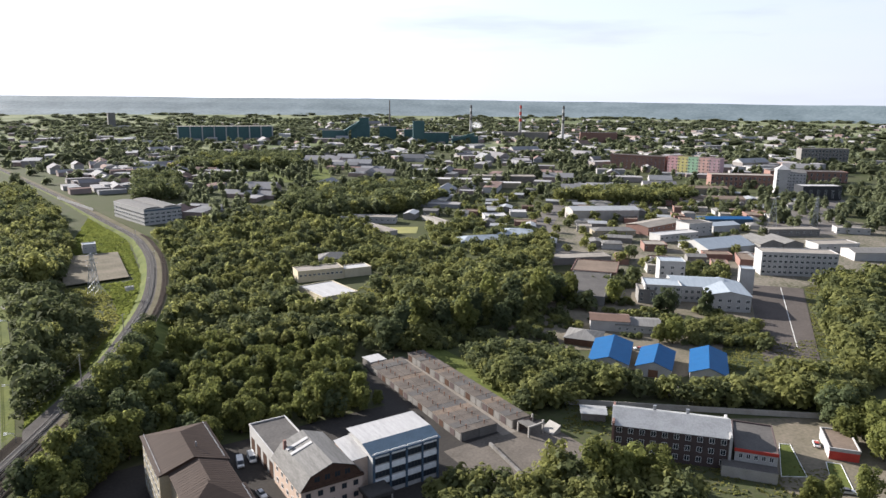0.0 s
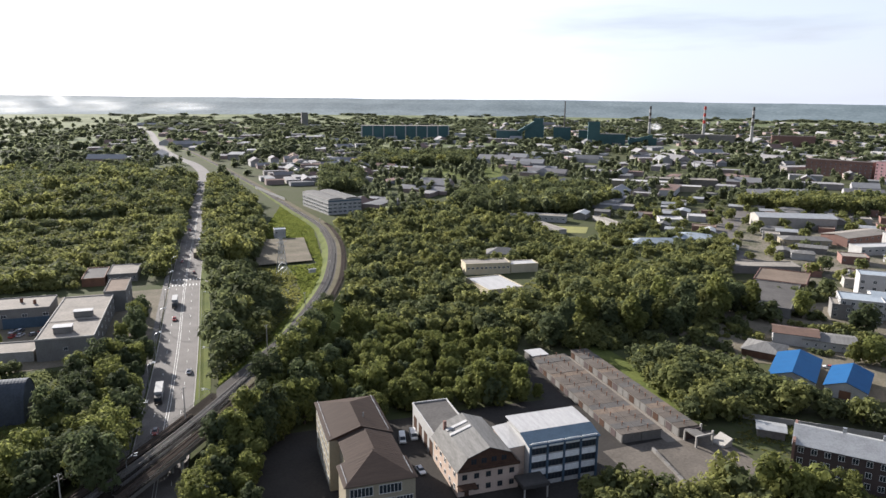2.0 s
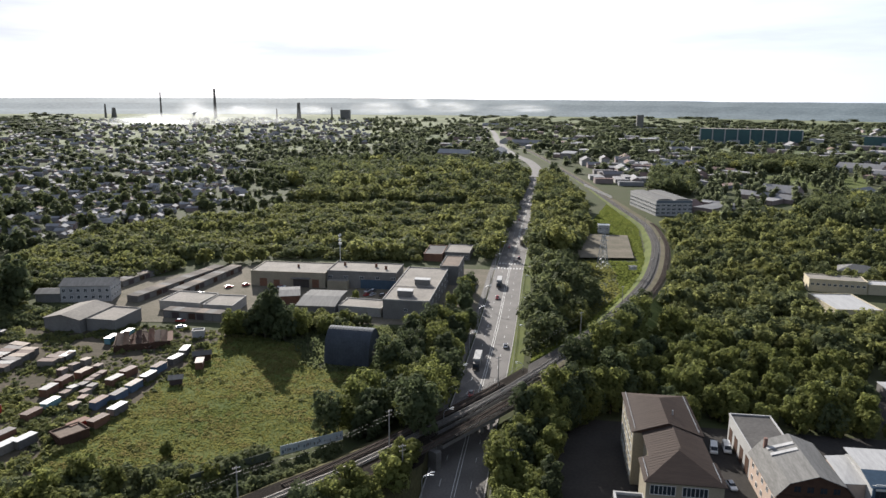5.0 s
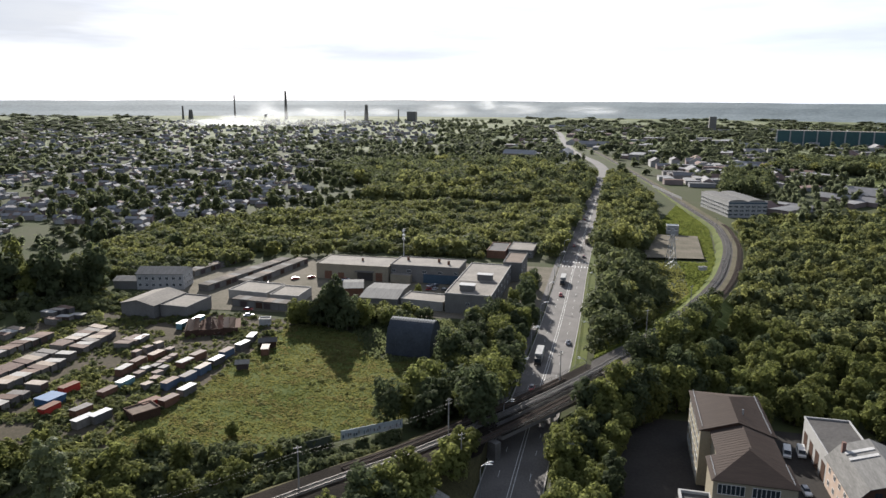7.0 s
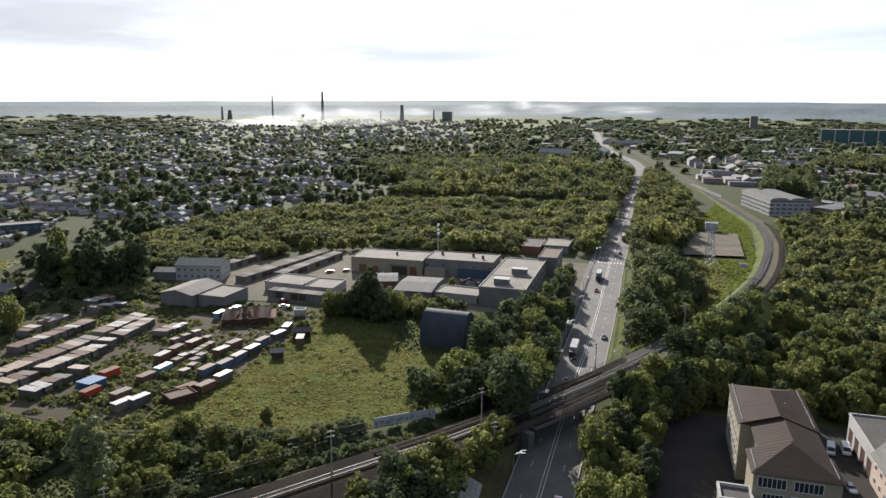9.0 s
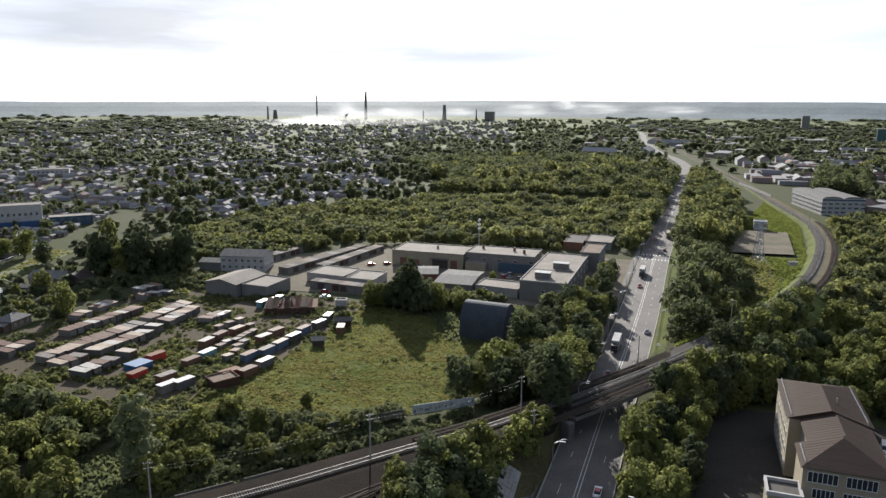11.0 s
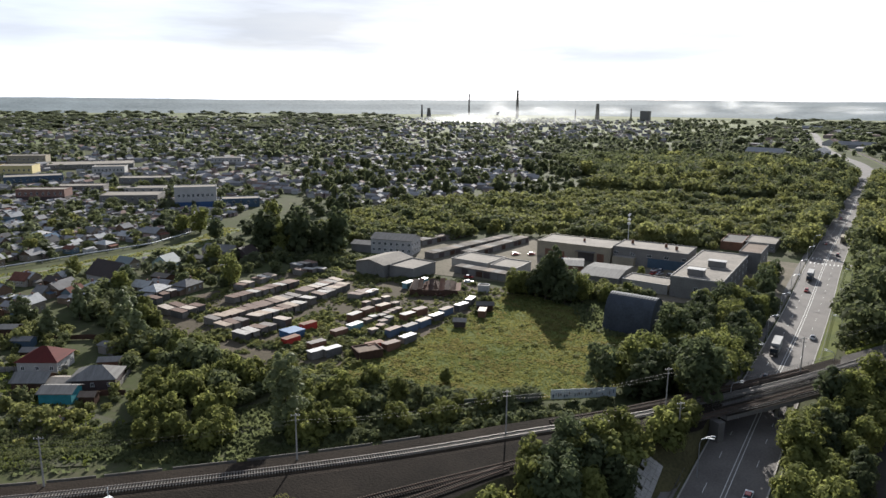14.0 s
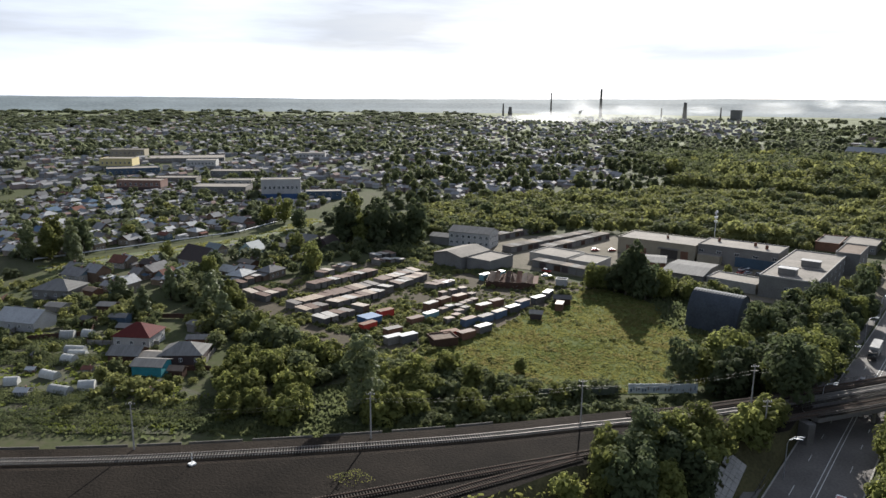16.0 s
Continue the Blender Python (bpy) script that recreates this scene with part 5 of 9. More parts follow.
def arched_hangar():
    r = thing("arched_hangar", -68.2, 239.6, 0, -3.0, "dark corrugated steel arched hangar beside the meadow", "hangar")
    n, Lh, R, H = 22, 17.0, 7.2, 12.3
    s = Shape()
    prof = []
    for i in range(n + 1):
        a = math.pi * i / n
        prof.append((-R * math.cos(a), H * math.sin(a) ** 0.8))
    ribs = 34
    for k in range(ribs):
        x0, x1 = -Lh / 2 + k * Lh / ribs, -Lh / 2 + (k + 1) * Lh / ribs
        for (y0, z0), (y1, z1) in zip(prof, prof[1:]):
            e = 0.05 if k % 2 else 0.0
            s.poly([(x0, y0 * (1 + e / R), z0 + e), (x1, y0 * (1 + (0.05 - e) / R), z0 + 0.05 - e), (x1, y1 * (1 + (0.05 - e) / R), z1 + 0.05 - e), (x0, y1 * (1 + e / R), z1 + e)])
    part("shell", s, HANGAR, r)
    for sg in (-1, 1):
        e = Shape().poly([(sg * (Lh / 2 - 0.2), y, max(0, z - 0.1)) for y, z in (prof if sg > 0 else prof[::-1])])
        part("end_wall", e, HANGAR, r)
    part("end_door", Shape().box(Lh / 2 - 0.22, -2.4, 0, Lh / 2 - 0.1, 2.4, 4.6), IRON, r)


arched_hangar()

# pale two-storey building and its neighbours
b = block("pale_blue_building", -213.2, 297.2, 22.8, 13.5, 7.8, 14, WHITE_WALL, SLATE, "gable", 2.2, "pale two-storey building with a grey sheet roof", "building",
          wins=[("f", 7, 2, dict(w=1.5, h=1.6, z0=2.3, dz=3.2)), ("l", 4, 2, dict(w=1.4, h=1.5, z0=2.3, dz=3.2)), ("r", 4, 2, dict(w=1.4, h=1.5, z0=2.3, dz=3.2))])
block("pale_annexe", -229.5, 291.5, 11.0, 10.0, 4.2, 14, GREY_WALL, SLATE, "gable", 1.2, "low annexe with a grey sheet roof", "annexe")
block("big_shed", -193.2, 260.0, 16.4, 21.5, 5.6, -2, GREY_WALL, FELT_LIGHT, "gable", 1.8, "large shed with a pale sheet roof", "shed", along="y")
block("flat_shed", -177.8, 261.0, 13.2, 18.0, 5.0, -2, GREY_WALL, FELT_LIGHT, "flat", label="flat shed with pale brown roof", category="shed")
block("flat_store", -161.0, 293.3, 20.0, 17.0, 3.9, -3, CONCRETE, FELT_LIGHT, label="flat-roofed store with a pale felt roof", category="store")
block("flat_store", -142.4, 291.2, 13.5, 16.5, 3.9, 2, CONCRETE, FELT_LIGHT, label="flat-roofed store with a pale felt roof", category="store")
for x0, y0, x1, y1 in ((-213.0, 318.0, -207.5, 360.0), (-190.2, 294.0, -178.2, 360.0), (-175.4, 306.0, -168.8, 362.0)):
    garage_row("garage_row", x0, y0, x1, y1, 6.0, int(math.hypot(x1 - x0, y1 - y0) / 4.0), 2.9, "row of low concrete garages with felt roofs", "l", posts=False)
garage_row("garage_row", -163.5, 277.5, -136.0, 276.0, 5.5, 7, 3.2, "row of low garages behind the box yard", "l", posts=False)


def box_garage(w, d, h, pitch, side=BOX_SIDE, roof=BOX_ROOF, name="garage_box", label="small sheet-metal garage box, weathered"):
    """A metal garage box: body with a frame, sloping lid and a pair of doors; the doors face -x."""
    root = new(name)
    tagged(root, label, "garage box", "garage boxes")
    s = Shape().hull8([(-d / 2, -w / 2, 0), (d / 2, -w / 2, 0), (d / 2, w / 2, 0), (-d / 2, w / 2, 0), (-d / 2, -w / 2, h), (d / 2, -w / 2, h - pitch), (d / 2, w / 2, h - pitch), (-d / 2, w / 2, h)])
    part("body", s, side, root)
    a = [(-d / 2 - 0.2, -w / 2 - 0.12, h + 0.01), (d / 2 + 0.15, -w / 2 - 0.12, h - pitch + 0.01), (d / 2 + 0.15, w / 2 + 0.12, h - pitch + 0.01), (-d / 2 - 0.2, w / 2 + 0.12, h + 0.01)]
    part("roof", Shape().hull8(a + [(x, y, z + 0.1) for x, y, z in a]), roof, root)
    part("door", Shape().box(-d / 2 - 0.05, -w / 2 + 0.15, 0.1, -d / 2 - 0.003, -0.03, h - 0.3).box(-d / 2 - 0.05, 0.03, 0.1, -d / 2 - 0.003, w / 2 - 0.15, h - 0.3), side, root)
    return root


BOXES = [box_garage(2.9, 5.8, 2.5, 0.25), box_garage(3.2, 6.2, 2.7, 0.35), box_garage(3.0, 6.0, 2.4, -0.2)]
USED = set()


def put(template, x, y, rot=0.0, s=1.0, label="", z=0.0, sz=None):
    """The template itself first, and copies of it after that."""
    m = pose(x, y, z, 0, 0, rot) @ Matrix.Diagonal((s, s, sz or s, 1))
    if template.name in USED:
        ob = copy_thing(template, m)
    else:
        ob = template
        ob.matrix_basis = m
        USED.add(template.name)
        # later copies must not take over this pose's scale
        ob.scale = (1, 1, 1)
    if label:
        ob["label"] = label
    return ob


rng5 = np.random.default_rng(55)
ROWS5 = [(-187.0, 158, -183.2, 195, 180), (-195.6, 161, -193.0, 202, 0), (-174.9, 155, -173.9, 181, 180), (-211.6, 184, -208.8, 218, 180), (-213.0, 160, -213.4, 172, 180), (-220.0, 160, -220.0, 169, 0), (-185.4, 199, -188.4, 227, 180), (-194.9, 206, -195.1, 231, 0), (-174.3, 210, -171.4, 229, 180), (-222.9, 199, -225.4, 221, 180), (-236.4, 162, -236.0, 171, 0), (-221.0, 232, -209.0, 247, 180), (-239.0, 172, -243.0, 184, 0), (-231.0, 236, -226.0, 250, 0)]
for x0, y0, x1, y1, rot in ROWS5:
    n = int((y1 - y0) / 3.35)
    for i in range(n):
        if rng5.random() < 0.09:
            continue
        t = i / n
        put(BOXES[int(rng5.integers(3))], x0 + (x1 - x0) * t + rng5.uniform(-0.35, 0.35), y0 + (y1 - y0) * t + rng5.uniform(-0.15, 0.15), rot + rng5.uniform(-4, 4), 1.0)
CONT_WHITE = mat("white_container", (0.46, 0.455, 0.44), (0.30, 0.295, 0.28), 0.6, 0.4)
CONT_TEAL = mat("teal_container", (0.16, 0.30, 0.33), None, 0.6, 0.4)
CONT_BLUE = mat("blue_container", (0.05, 0.12, 0.24), None, 0.6, 0.4)
small = box_garage(2.2, 3.2, 2.2, 0.2, label="small rusty storage box, weathered")
white = box_garage(2.5, 6.0, 2.5, 0.12, BOX_SIDE, CONT_WHITE, "storage_container", "storage container with a white roof")
teal = box_garage(2.5, 6.0, 2.5, 0.12, CONT_TEAL, SILVER, "storage_container", "teal storage container with a grey roof")
blue = box_garage(5.6, 6.5, 2.9, 0.2, CONT_BLUE, CONT_BLUE, "storage_container", "wide blue storage container")
blue_c = box_garage(2.5, 6.0, 2.5, 0.12, mat("slate_blue_container", (0.10, 0.14, 0.20), None, 0.7, 0.4), BOX_ROOF, "storage_container", "slate blue storage container with a weathered roof")
red = box_garage(2.6, 6.0, 2.6, 0.1, RED_PAINT, RUST, "storage_container", "red painted metal storage container")
brown = box_garage(2.7, 6.0, 2.6, 0.25, RUST, BOX_ROOF, "storage_container", "rusty brown storage container")
for x, y, t, rot in ((-163.3, 174.8, red, 84), (-157.6, 160.3, red, 86), (-147.8, 161.8, brown, 82), (-142.5, 156.2, white, 80), (-140.0, 160.2, white, 78), (-149.6, 175.2, brown, 86), (-157.0, 192.6, brown, 90), (-157.0, 200.1, brown, 90), (-155.0, 207.5, brown, 88), (-170.8, 221.1, white, 92), (-149.3, 183.2, teal, 88), (-135.1, 186.4, blue_c, 84), (-132.5, 192.6, blue_c, 84), (-131.9, 200.3, blue_c, 86), (-131.4, 208.2, white, 86), (-130.6, 225.0, white, 82), (-131.7, 234.0, white, 104), (-140.8, 203.4, brown, 84), (-140.5, 211.0, brown, 84), (-126.7, 183.1, white, 82), (-127.3, 174.4, brown, 78), (-131.4, 171.0, red, 70), (-166.6, 241.4, teal, 92), (-164.2, 248.6, teal, 92), (-120.2, 222.8, brown, 110), (-132.4, 216.6, blue_c, 86)):
    put(t, x, y, rot + rng5.uniform(-3, 3))
put(blue, -161.9, 165.5, 84)
for x, y in ((-149.6, 190.6), (-149.9, 194.8), (-148.3, 197.8), (-148.5, 201.4), (-148.6, 204.6), (-148.4, 207.8), (-141.1, 183.0), (-141.7, 188.0), (-144.0, 192.5), (-144.6, 197.0), (-163.5, 208.0), (-162.5, 213.0), (-161.5, 218.0), (-153.6, 213.5)):
    put(small, x, y, 88 + rng5.uniform(-10, 10))
block("flat_hut", -130.0, 165.4, 8.0, 6.5, 2.4, 60, TIMBER, FELT_BROWN, "flat", label="low dark hut with a flat brown roof", category="hut")


SCRAP = mat("rotten_sheet", (0.085, 0.05, 0.036), (0.045, 0.030, 0.024), 0.9, 0.6)


def scrap_heap():
    rng = np.random.default_rng(9)
    r = thing("scrap_heap", -153.5, 242.0, 0, 28, "collapsed timber shed, a heap of broken boards and rusty sheets", "scrap heap")
    for x0, y0, x1, y1, h in ((-10.0, -7.5, 10.0, -7.2, 2.6), (-10.0, -7.2, -9.7, 7.0, 3.0), (-3.0, 6.7, 9.0, 7.0, 2.2)):
        part("wall_stub", Shape().box(x0, y0, -0.1, x1, y1, h), TIMBER, r)
    for i in range(9):
        x = -9.0 + i * 2.25
        a = [(x, -7.6, 2.5 + rng.uniform(-0.8, 0.4)), (x + 2.1, -7.6, 2.5 + rng.uniform(-0.8, 0.4)), (x + 2.1, 0.4, 5.0 + rng.uniform(-1.4, 0.6)), (x, 0.4, 5.0 + rng.uniform(-1.4, 0.6))]
        part("fallen_roof_sheet", Shape().hull8(a + [(p, q, z + 0.12) for p, q, z in a]), (SCRAP, TIMBER, RUST)[i % 3], r)
    for i in range(84):
        s = Shape()
        a = rng.uniform(0, math.pi)
        p = Vector((rng.normal(scale=5.4), rng.normal(scale=4.0) + 1.0, 0))
        p.z = max(0.1, 5.4 - p.length * 0.5) * rng.uniform(0.4, 1.0)
        d = Vector((math.cos(a), math.sin(a), rng.uniform(-0.4, 0.4))) * rng.uniform(1.0, 2.8)
        s.bar(p - d, p + d, rng.uniform(0.3, 1.7), 0.12)
        part("board", s, [SCRAP, TIMBER, TIMBER, RUST, SCRAP, TIMBER][i % 6], r)


scrap_heap()


def panel_fence(x0, y0, x1, y1, h=2.6, name="panel_fence", label="concrete panel fence with faded painted scrawls", paint=True, z=0.0, material=CONCRETE):
    n = int(math.hypot(x1 - x0, y1 - y0) / 3.0)
    rot = math.degrees(math.atan2(y1 - y0, x1 - x0))
    r = thing(name, x0, y0, z, rot, label, "fence")
    rng = np.random.default_rng(4)
    for i in range(n):
        tilt = rng.uniform(-0.05, 0.05)
        a = [(i * 3.0 + 0.08, -0.08, 0), (i * 3.0 + 2.92, -0.08, 0), (i * 3.0 + 2.92, 0.08, 0), (i * 3.0 + 0.08, 0.08, 0)]
        pn = part("panel", Shape().hull8(a + [(x, y + tilt, h + 0.0) for x, y, z_ in a]), material, r)
        part("post", Shape().box(i * 3.0 - 0.1, -0.13, 0, i * 3.0 + 0.1, 0.13, h + 0.1), material, r)
        if paint:
            u = i * 3.0 + 0.2 + rng.uniform(0, 0.3)
            while u < i * 3.0 + 2.5:
                w = rng.uniform(0.12, 0.45)
                z0 = rng.uniform(0.4, 1.0)
                part("painted_bar", Shape().box(u, -0.16, z0, u + w, -0.13, z0 + rng.uniform(0.4, 1.2)), (GREY_WALL, BLUE_WALL, WHITE_WALL, CONCRETE_DARK)[int(rng.integers(4))], pn)
                u += w + rng.uniform(0.08, 0.5)


panel_fence(-67.0, 163.5, -51.6, 176.2, 2.6, z=1.4, material=mat("painted_panel", (0.42, 0.46, 0.46), (0.30, 0.33, 0.33), 0.85, 0.4))
MOSSY = mat("mossy_concrete", (0.075, 0.085, 0.06), (0.05, 0.058, 0.04), 0.9, 0.4)
panel_fence(-84.0, 147.0, -67.6, 163.0, 2.2, "panel_fence", "dark mossy concrete panel fence below the railway", False, 1.2, MOSSY)

# ---- gardens and village ----
def house_kind(L, D, h, rise, hip=False, wall=HOUSE_WALL, roof=HOUSE_ROOF, name="house", label="small single-storey house with a sheet roof", annex=True):
    root = new(name)
    tagged(root, label, "house", "village houses")
    part("wall", walls(L, D, h), wall, root)
    if hip:
        part("roof", hip_roof(L, D, h, rise, 0.45), roof, root)
    else:
        part("roof", gable_roof(L, D, h, rise, 0.45), [roof, wall], root)
    part("chimney", Shape().box(L * 0.18, -0.3, h + rise * 0.5, L * 0.18 + 0.6, 0.3, h + rise + 0.8), BRICK_RED, root)
    for side, cols in (("f", 3), ("r", 2)):
        windows_on(root, side, L, D, cols, 1, 1.0, 1.2, 1.6, margin=1.8)
    if annex:
        a = [(-L / 2 - 3.2, -D / 2 + 0.6, 2.1), (-L / 2, -D / 2 + 0.6, 2.7), (-L / 2, D / 2 - 1.2, 2.7), (-L / 2 - 3.2, D / 2 - 1.2, 2.1)]
        part("lean_to_roof", Shape().hull8(a + [(x, y, z + 0.1) for x, y, z in a]), roof, root)
        part("lean_to_wall", Shape().box(-L / 2 - 3.0, -D / 2 + 0.8, -0.2, -L / 2 - 0.003, D / 2 - 1.4, 2.1), wall, root)
    return root


HOUSES = [house_kind(9.0, 7.5, 3.0, 2.2), house_kind(10.0, 8.0, 3.2, 2.0, True), house_kind(7.5, 6.5, 2.8, 2.6), house_kind(11.0, 8.0, 3.1, 2.4), house_kind(8.0, 7.0, 4.6, 2.4), house_kind(6.0, 5.0, 2.5, 1.2, annex=False, name="outhouse", label="small garden outhouse with a sheet roof")]
# the houses by the railway gardens
r = block("red_roof_house", -203.5, 105.5, 11.5, 10.0, 3.6, 33, WHITE_WALL, mat("dark_red_roof", (0.105, 0.026, 0.022), (0.070, 0.020, 0.018), 0.75, 0.4, spec=0.06, streak=(4.0, 0.4, 1.0)), "hip", 3.2, "white house with a dark red hipped roof", "house", wins=[("f", 3, 1, dict(z0=1.8, w=1.1, h=1.3)), ("r", 3, 1, dict(z0=1.8, w=1.1, h=1.3))])
block("grey_roof_house", -179.5, 106.5, 12.0, 9.0, 3.0, 40, BRICK_DARK, SLATE, "hip", 2.6, "low house with a pale grey hipped roof", "house", wins=[("f", 3, 1, dict(z0=1.6, w=1.0, h=1.2))])
block("turquoise_shed", -178.0, 95.0, 8.5, 6.0, 3.0, 33, mat("turquoise_boards", (0.05, 0.26, 0.30), None, 0.7, 0.6), SLATE, "gable", 1.0, "turquoise boarded shed with a grey roof", "shed")
block("dark_shed", -191.5, 95.5, 9.0, 6.5, 3.0, 33, TIMBER, SLATE, "gable", 1.6, "dark timber shed with a grey sheet roof", "shed")
block("brown_shed", -184.5, 99.5, 6.0, 5.0, 2.6, 33, RUST, FELT_LIGHT, "gable", 0.7, "small brown shed with a pale roof", "shed")
block("silver_roof_house", -247.5, 90.0, 15.0, 10.0, 3.4, 25, WHITE_WALL, SILVER, "gable", 3.0, "house with a large silver metal roof", "house", wins=[("f", 4, 1, dict(z0=1.7, w=1.0, h=1.2))])
block("blue_grey_house", -278.0, 114.5, 15.0, 12.0, 3.6, 30, GREY_WALL, SLATE, "hip", 3.0, "broad house with a blue-grey hipped roof", "house", wins=[("f", 4, 1, dict(z0=1.8, w=1.0, h=1.2))])


def greenhouse(Lg, w, h):
    root = new("greenhouse")
    tagged(root, "small white film greenhouse tunnel in a garden", "greenhouse", "greenhouses")
    s = Shape()
    n = 10
    p = [(-w / 2 * math.cos(math.pi * i / n), h * math.sin(math.pi * i / n)) for i in range(n + 1)]
    for (y0, z0), (y1, z1) in zip(p, p[1:]):
        s.poly([(-Lg / 2, y0, z0), (Lg / 2, y0, z0), (Lg / 2, y1, z1), (-Lg / 2, y1, z1)])
    part("film", s, PLASTIC_FILM, root)
    for sg in (-1, 1):
        part("end_wall", Shape().poly([(sg * Lg / 2, y, z) for y, z in (p if sg > 0 else p[::-1])]), PLASTIC_FILM, root)
    for x in np.linspace(-Lg / 2, Lg / 2, 4):
        hoop = Shape()
        for (y0, z0), (y1, z1) in zip(p, p[1:]):
            hoop.bar((x, y0 * 1.01, z0 * 1.01 + 0.01), (x, y1 * 1.01, z1 * 1.01 + 0.01), 0.05)
        part("hoop", hoop, GALV, root)
    return root


GH = [greenhouse(6.0, 3.0, 2.1), greenhouse(4.0, 3.2, 2.4)]
for x, y, k, rot in ((-210.5, 89.0, 0, 33), (-207.0, 88.0, 0, 33), (-196.2, 75.5, 0, 33), (-183.0, 72.5, 0, 33), (-180.5, 78.2, 1, 33), (-225.5, 93.5, 1, 33), (-222.5, 98.5, 1, 33), (-199.0, 67.0, 1, 33), (-203.5, 84.0, 1, 33)):
    put(GH[k], x, y, rot + 17 * math.sin(x), 0.85 + 0.25 * abs(math.sin(3.0 * y)))
patch("garden_soil", [(-250, 50), (-160, 62), (-140, 78), (-150, 96), (-190, 92), (-225, 104), (-265, 80)], mat("garden_beds", (0.042, 0.056, 0.018), (0.055, 0.044, 0.030), 0.95, 0.12, fine=10, bump=0.2), "kitchen gardens with beds and paths", 0.05, "garden")


def garden_rows(name, x0, y0, x1, y1, n, gap, label):
    """Rows of vegetables and bushes, joined."""
    rng = np.random.default_rng(int(abs(x0)))
    d = np.array([x1 - x0, y1 - y0], float)
    Ld = np.linalg.norm(d)
    d /= Ld
    nn = np.array([d[1], -d[0]])
    lb, vs = [(0, 0, 0.5, 0.7), (0.4, 0.2, 0.4, 0.5), (-0.4, 0.1, 0.35, 0.5)], []
    b = crown_cards(rng, lb, 46, 0.15)[0]
    for i in range(n):
        for t in np.arange(0, Ld, 0.9):
            p = np.array([x0, y0]) + d * t + nn * gap * i + rng.uniform(-0.25, 0.25, 2)
            vs.append(b * rng.uniform(0.7, 1.5) + [p[0], p[1], land(*p)])
    v = np.concatenate(vs)
    single(name, raw_mesh(name, v, np.arange(len(v)).reshape(-1, 4), [LEAF_WOOD_DARK]), None, label, "vegetable rows", "stuff")


garden_rows("bean_rows", -182.0, 66.0, -146.0, 94.0, 4, 3.2, "leafy rows of beans and berry bushes in a garden")
garden_rows("berry_rows", -232.0, 84.0, -214.0, 98.0, 4, 2.4, "rows of berry bushes in a garden")
garden_rows("cabbage_rows", -200.0, 60.0, -176.0, 78.0, 5, 1.6, "rows of cabbages and low vegetables")
garden_rows("hedge_rows", -178.0, 54.0, -148.0, 77.0, 2, 3.6, "straggling hedge at the edge of the gardens")
garden_rows("weed_rows", -205.0, 42.0, -176.0, 60.0, 4, 3.0, "tall weeds at the foot of the gardens")
garden_rows("potato_rows", -222.0, 76.0, -200.0, 92.0, 6, 1.5, "rows of potato plants in a garden")

LANE = [(-335, 128), (-318, 128), (-306, 240), (-330, 300), (-343, 296), (-322, 238)]
patch("green_lane", LANE, mat("mown_grass", (0.100, 0.118, 0.034), (0.050, 0.066, 0.022), 0.95, 0.10, fine=14, bump=0.3), "broad mown grass lane with a footpath", 0.05, "lane")
tufts("lane_grass", LANE, 0.8, 0.5, 0.5, 73, MEADOW_TUFT, "rough grass growing along the lane", lambda x, y: noise.noise(Vector((x / 7.0, y / 7.0, 8.0))) > -0.1)
single("lane_path", Shape().poly([(-329.0, 130.0, 0.09), (-327.4, 130.0, 0.09), (-314.2, 238.0, 0.09), (-335.2, 297.0, 0.09), (-336.8, 297.0, 0.09), (-315.8, 238.0, 0.09)]), mat("trodden_earth", (0.17, 0.15, 0.12), (0.11, 0.10, 0.075), 0.95, 0.2, fine=8), "trodden earth footpath through the grass lane", "path", "structure")
pipe = thing("heating_pipe", 0, 0, 0, 0, "long pale heating pipe on low posts beside the lane", "pipe")
pl = [(-346.0, 132.0), (-333.0, 236.0), (-352.0, 298.0)]
for (xa, ya), (xb, yb) in zip(pl, pl[1:]):
    part("pipe", Shape().tube((xa, ya, 1.2), (xb, yb, 1.2), 0.35, 0.35, 8), GALV, pipe)
    for t in np.linspace(0, 1, 14):
        part("post", Shape().box(xa + (xb - xa) * t - 0.15, ya + (yb - ya) * t - 0.15, -0.1, xa + (xb - xa) * t + 0.15, ya + (yb - ya) * t + 0.15, 0.88), CONCRETE, pipe)

rng6 = np.random.default_rng(66)
# houses between the lane and the garage boxes
DARK_BROWN_ROOF = mat("dark_brown_roof", (0.060, 0.046, 0.040), (0.042, 0.034, 0.031), 0.7, 0.4, streak=(4.0, 0.4, 1.0), spec=0.12)
TEAL_ROOF = mat("grey_green_roof", (0.17, 0.20, 0.20), (0.12, 0.145, 0.15), 0.6, 0.4, streak=(4.0, 0.4, 1.0), spec=0.15)
win1 = [("f", 3, 1, dict(z0=1.8, w=1.1, h=1.3)), ("r", 2, 1, dict(z0=1.8, w=1.1, h=1.3))]
block("mansard_house", -280.0, 177.0, 16.5, 12.0, 4.2, 3, WHITE_WALL, DARK_BROWN_ROOF, "gable", 5.2, "tall house with a steep dark brown roof", "house", wins=win1)
block("teal_house", -280.5, 206.0, 9.6, 8.5, 3.6, 12, mat("pale_teal_wall", (0.36, 0.47, 0.46), (0.28, 0.38, 0.38), 0.8, 0.5), TEAL_ROOF, "gable", 3.4, "pale turquoise house with a grey-green gable roof", "house", wins=win1, along="y")
block("white_roof_shed", -278.0, 224.0, 6.5, 5.0, 2.5, 10, TIMBER, FELT_LIGHT, "gable", 0.9, "small shed with a pale sheet roof", "shed")
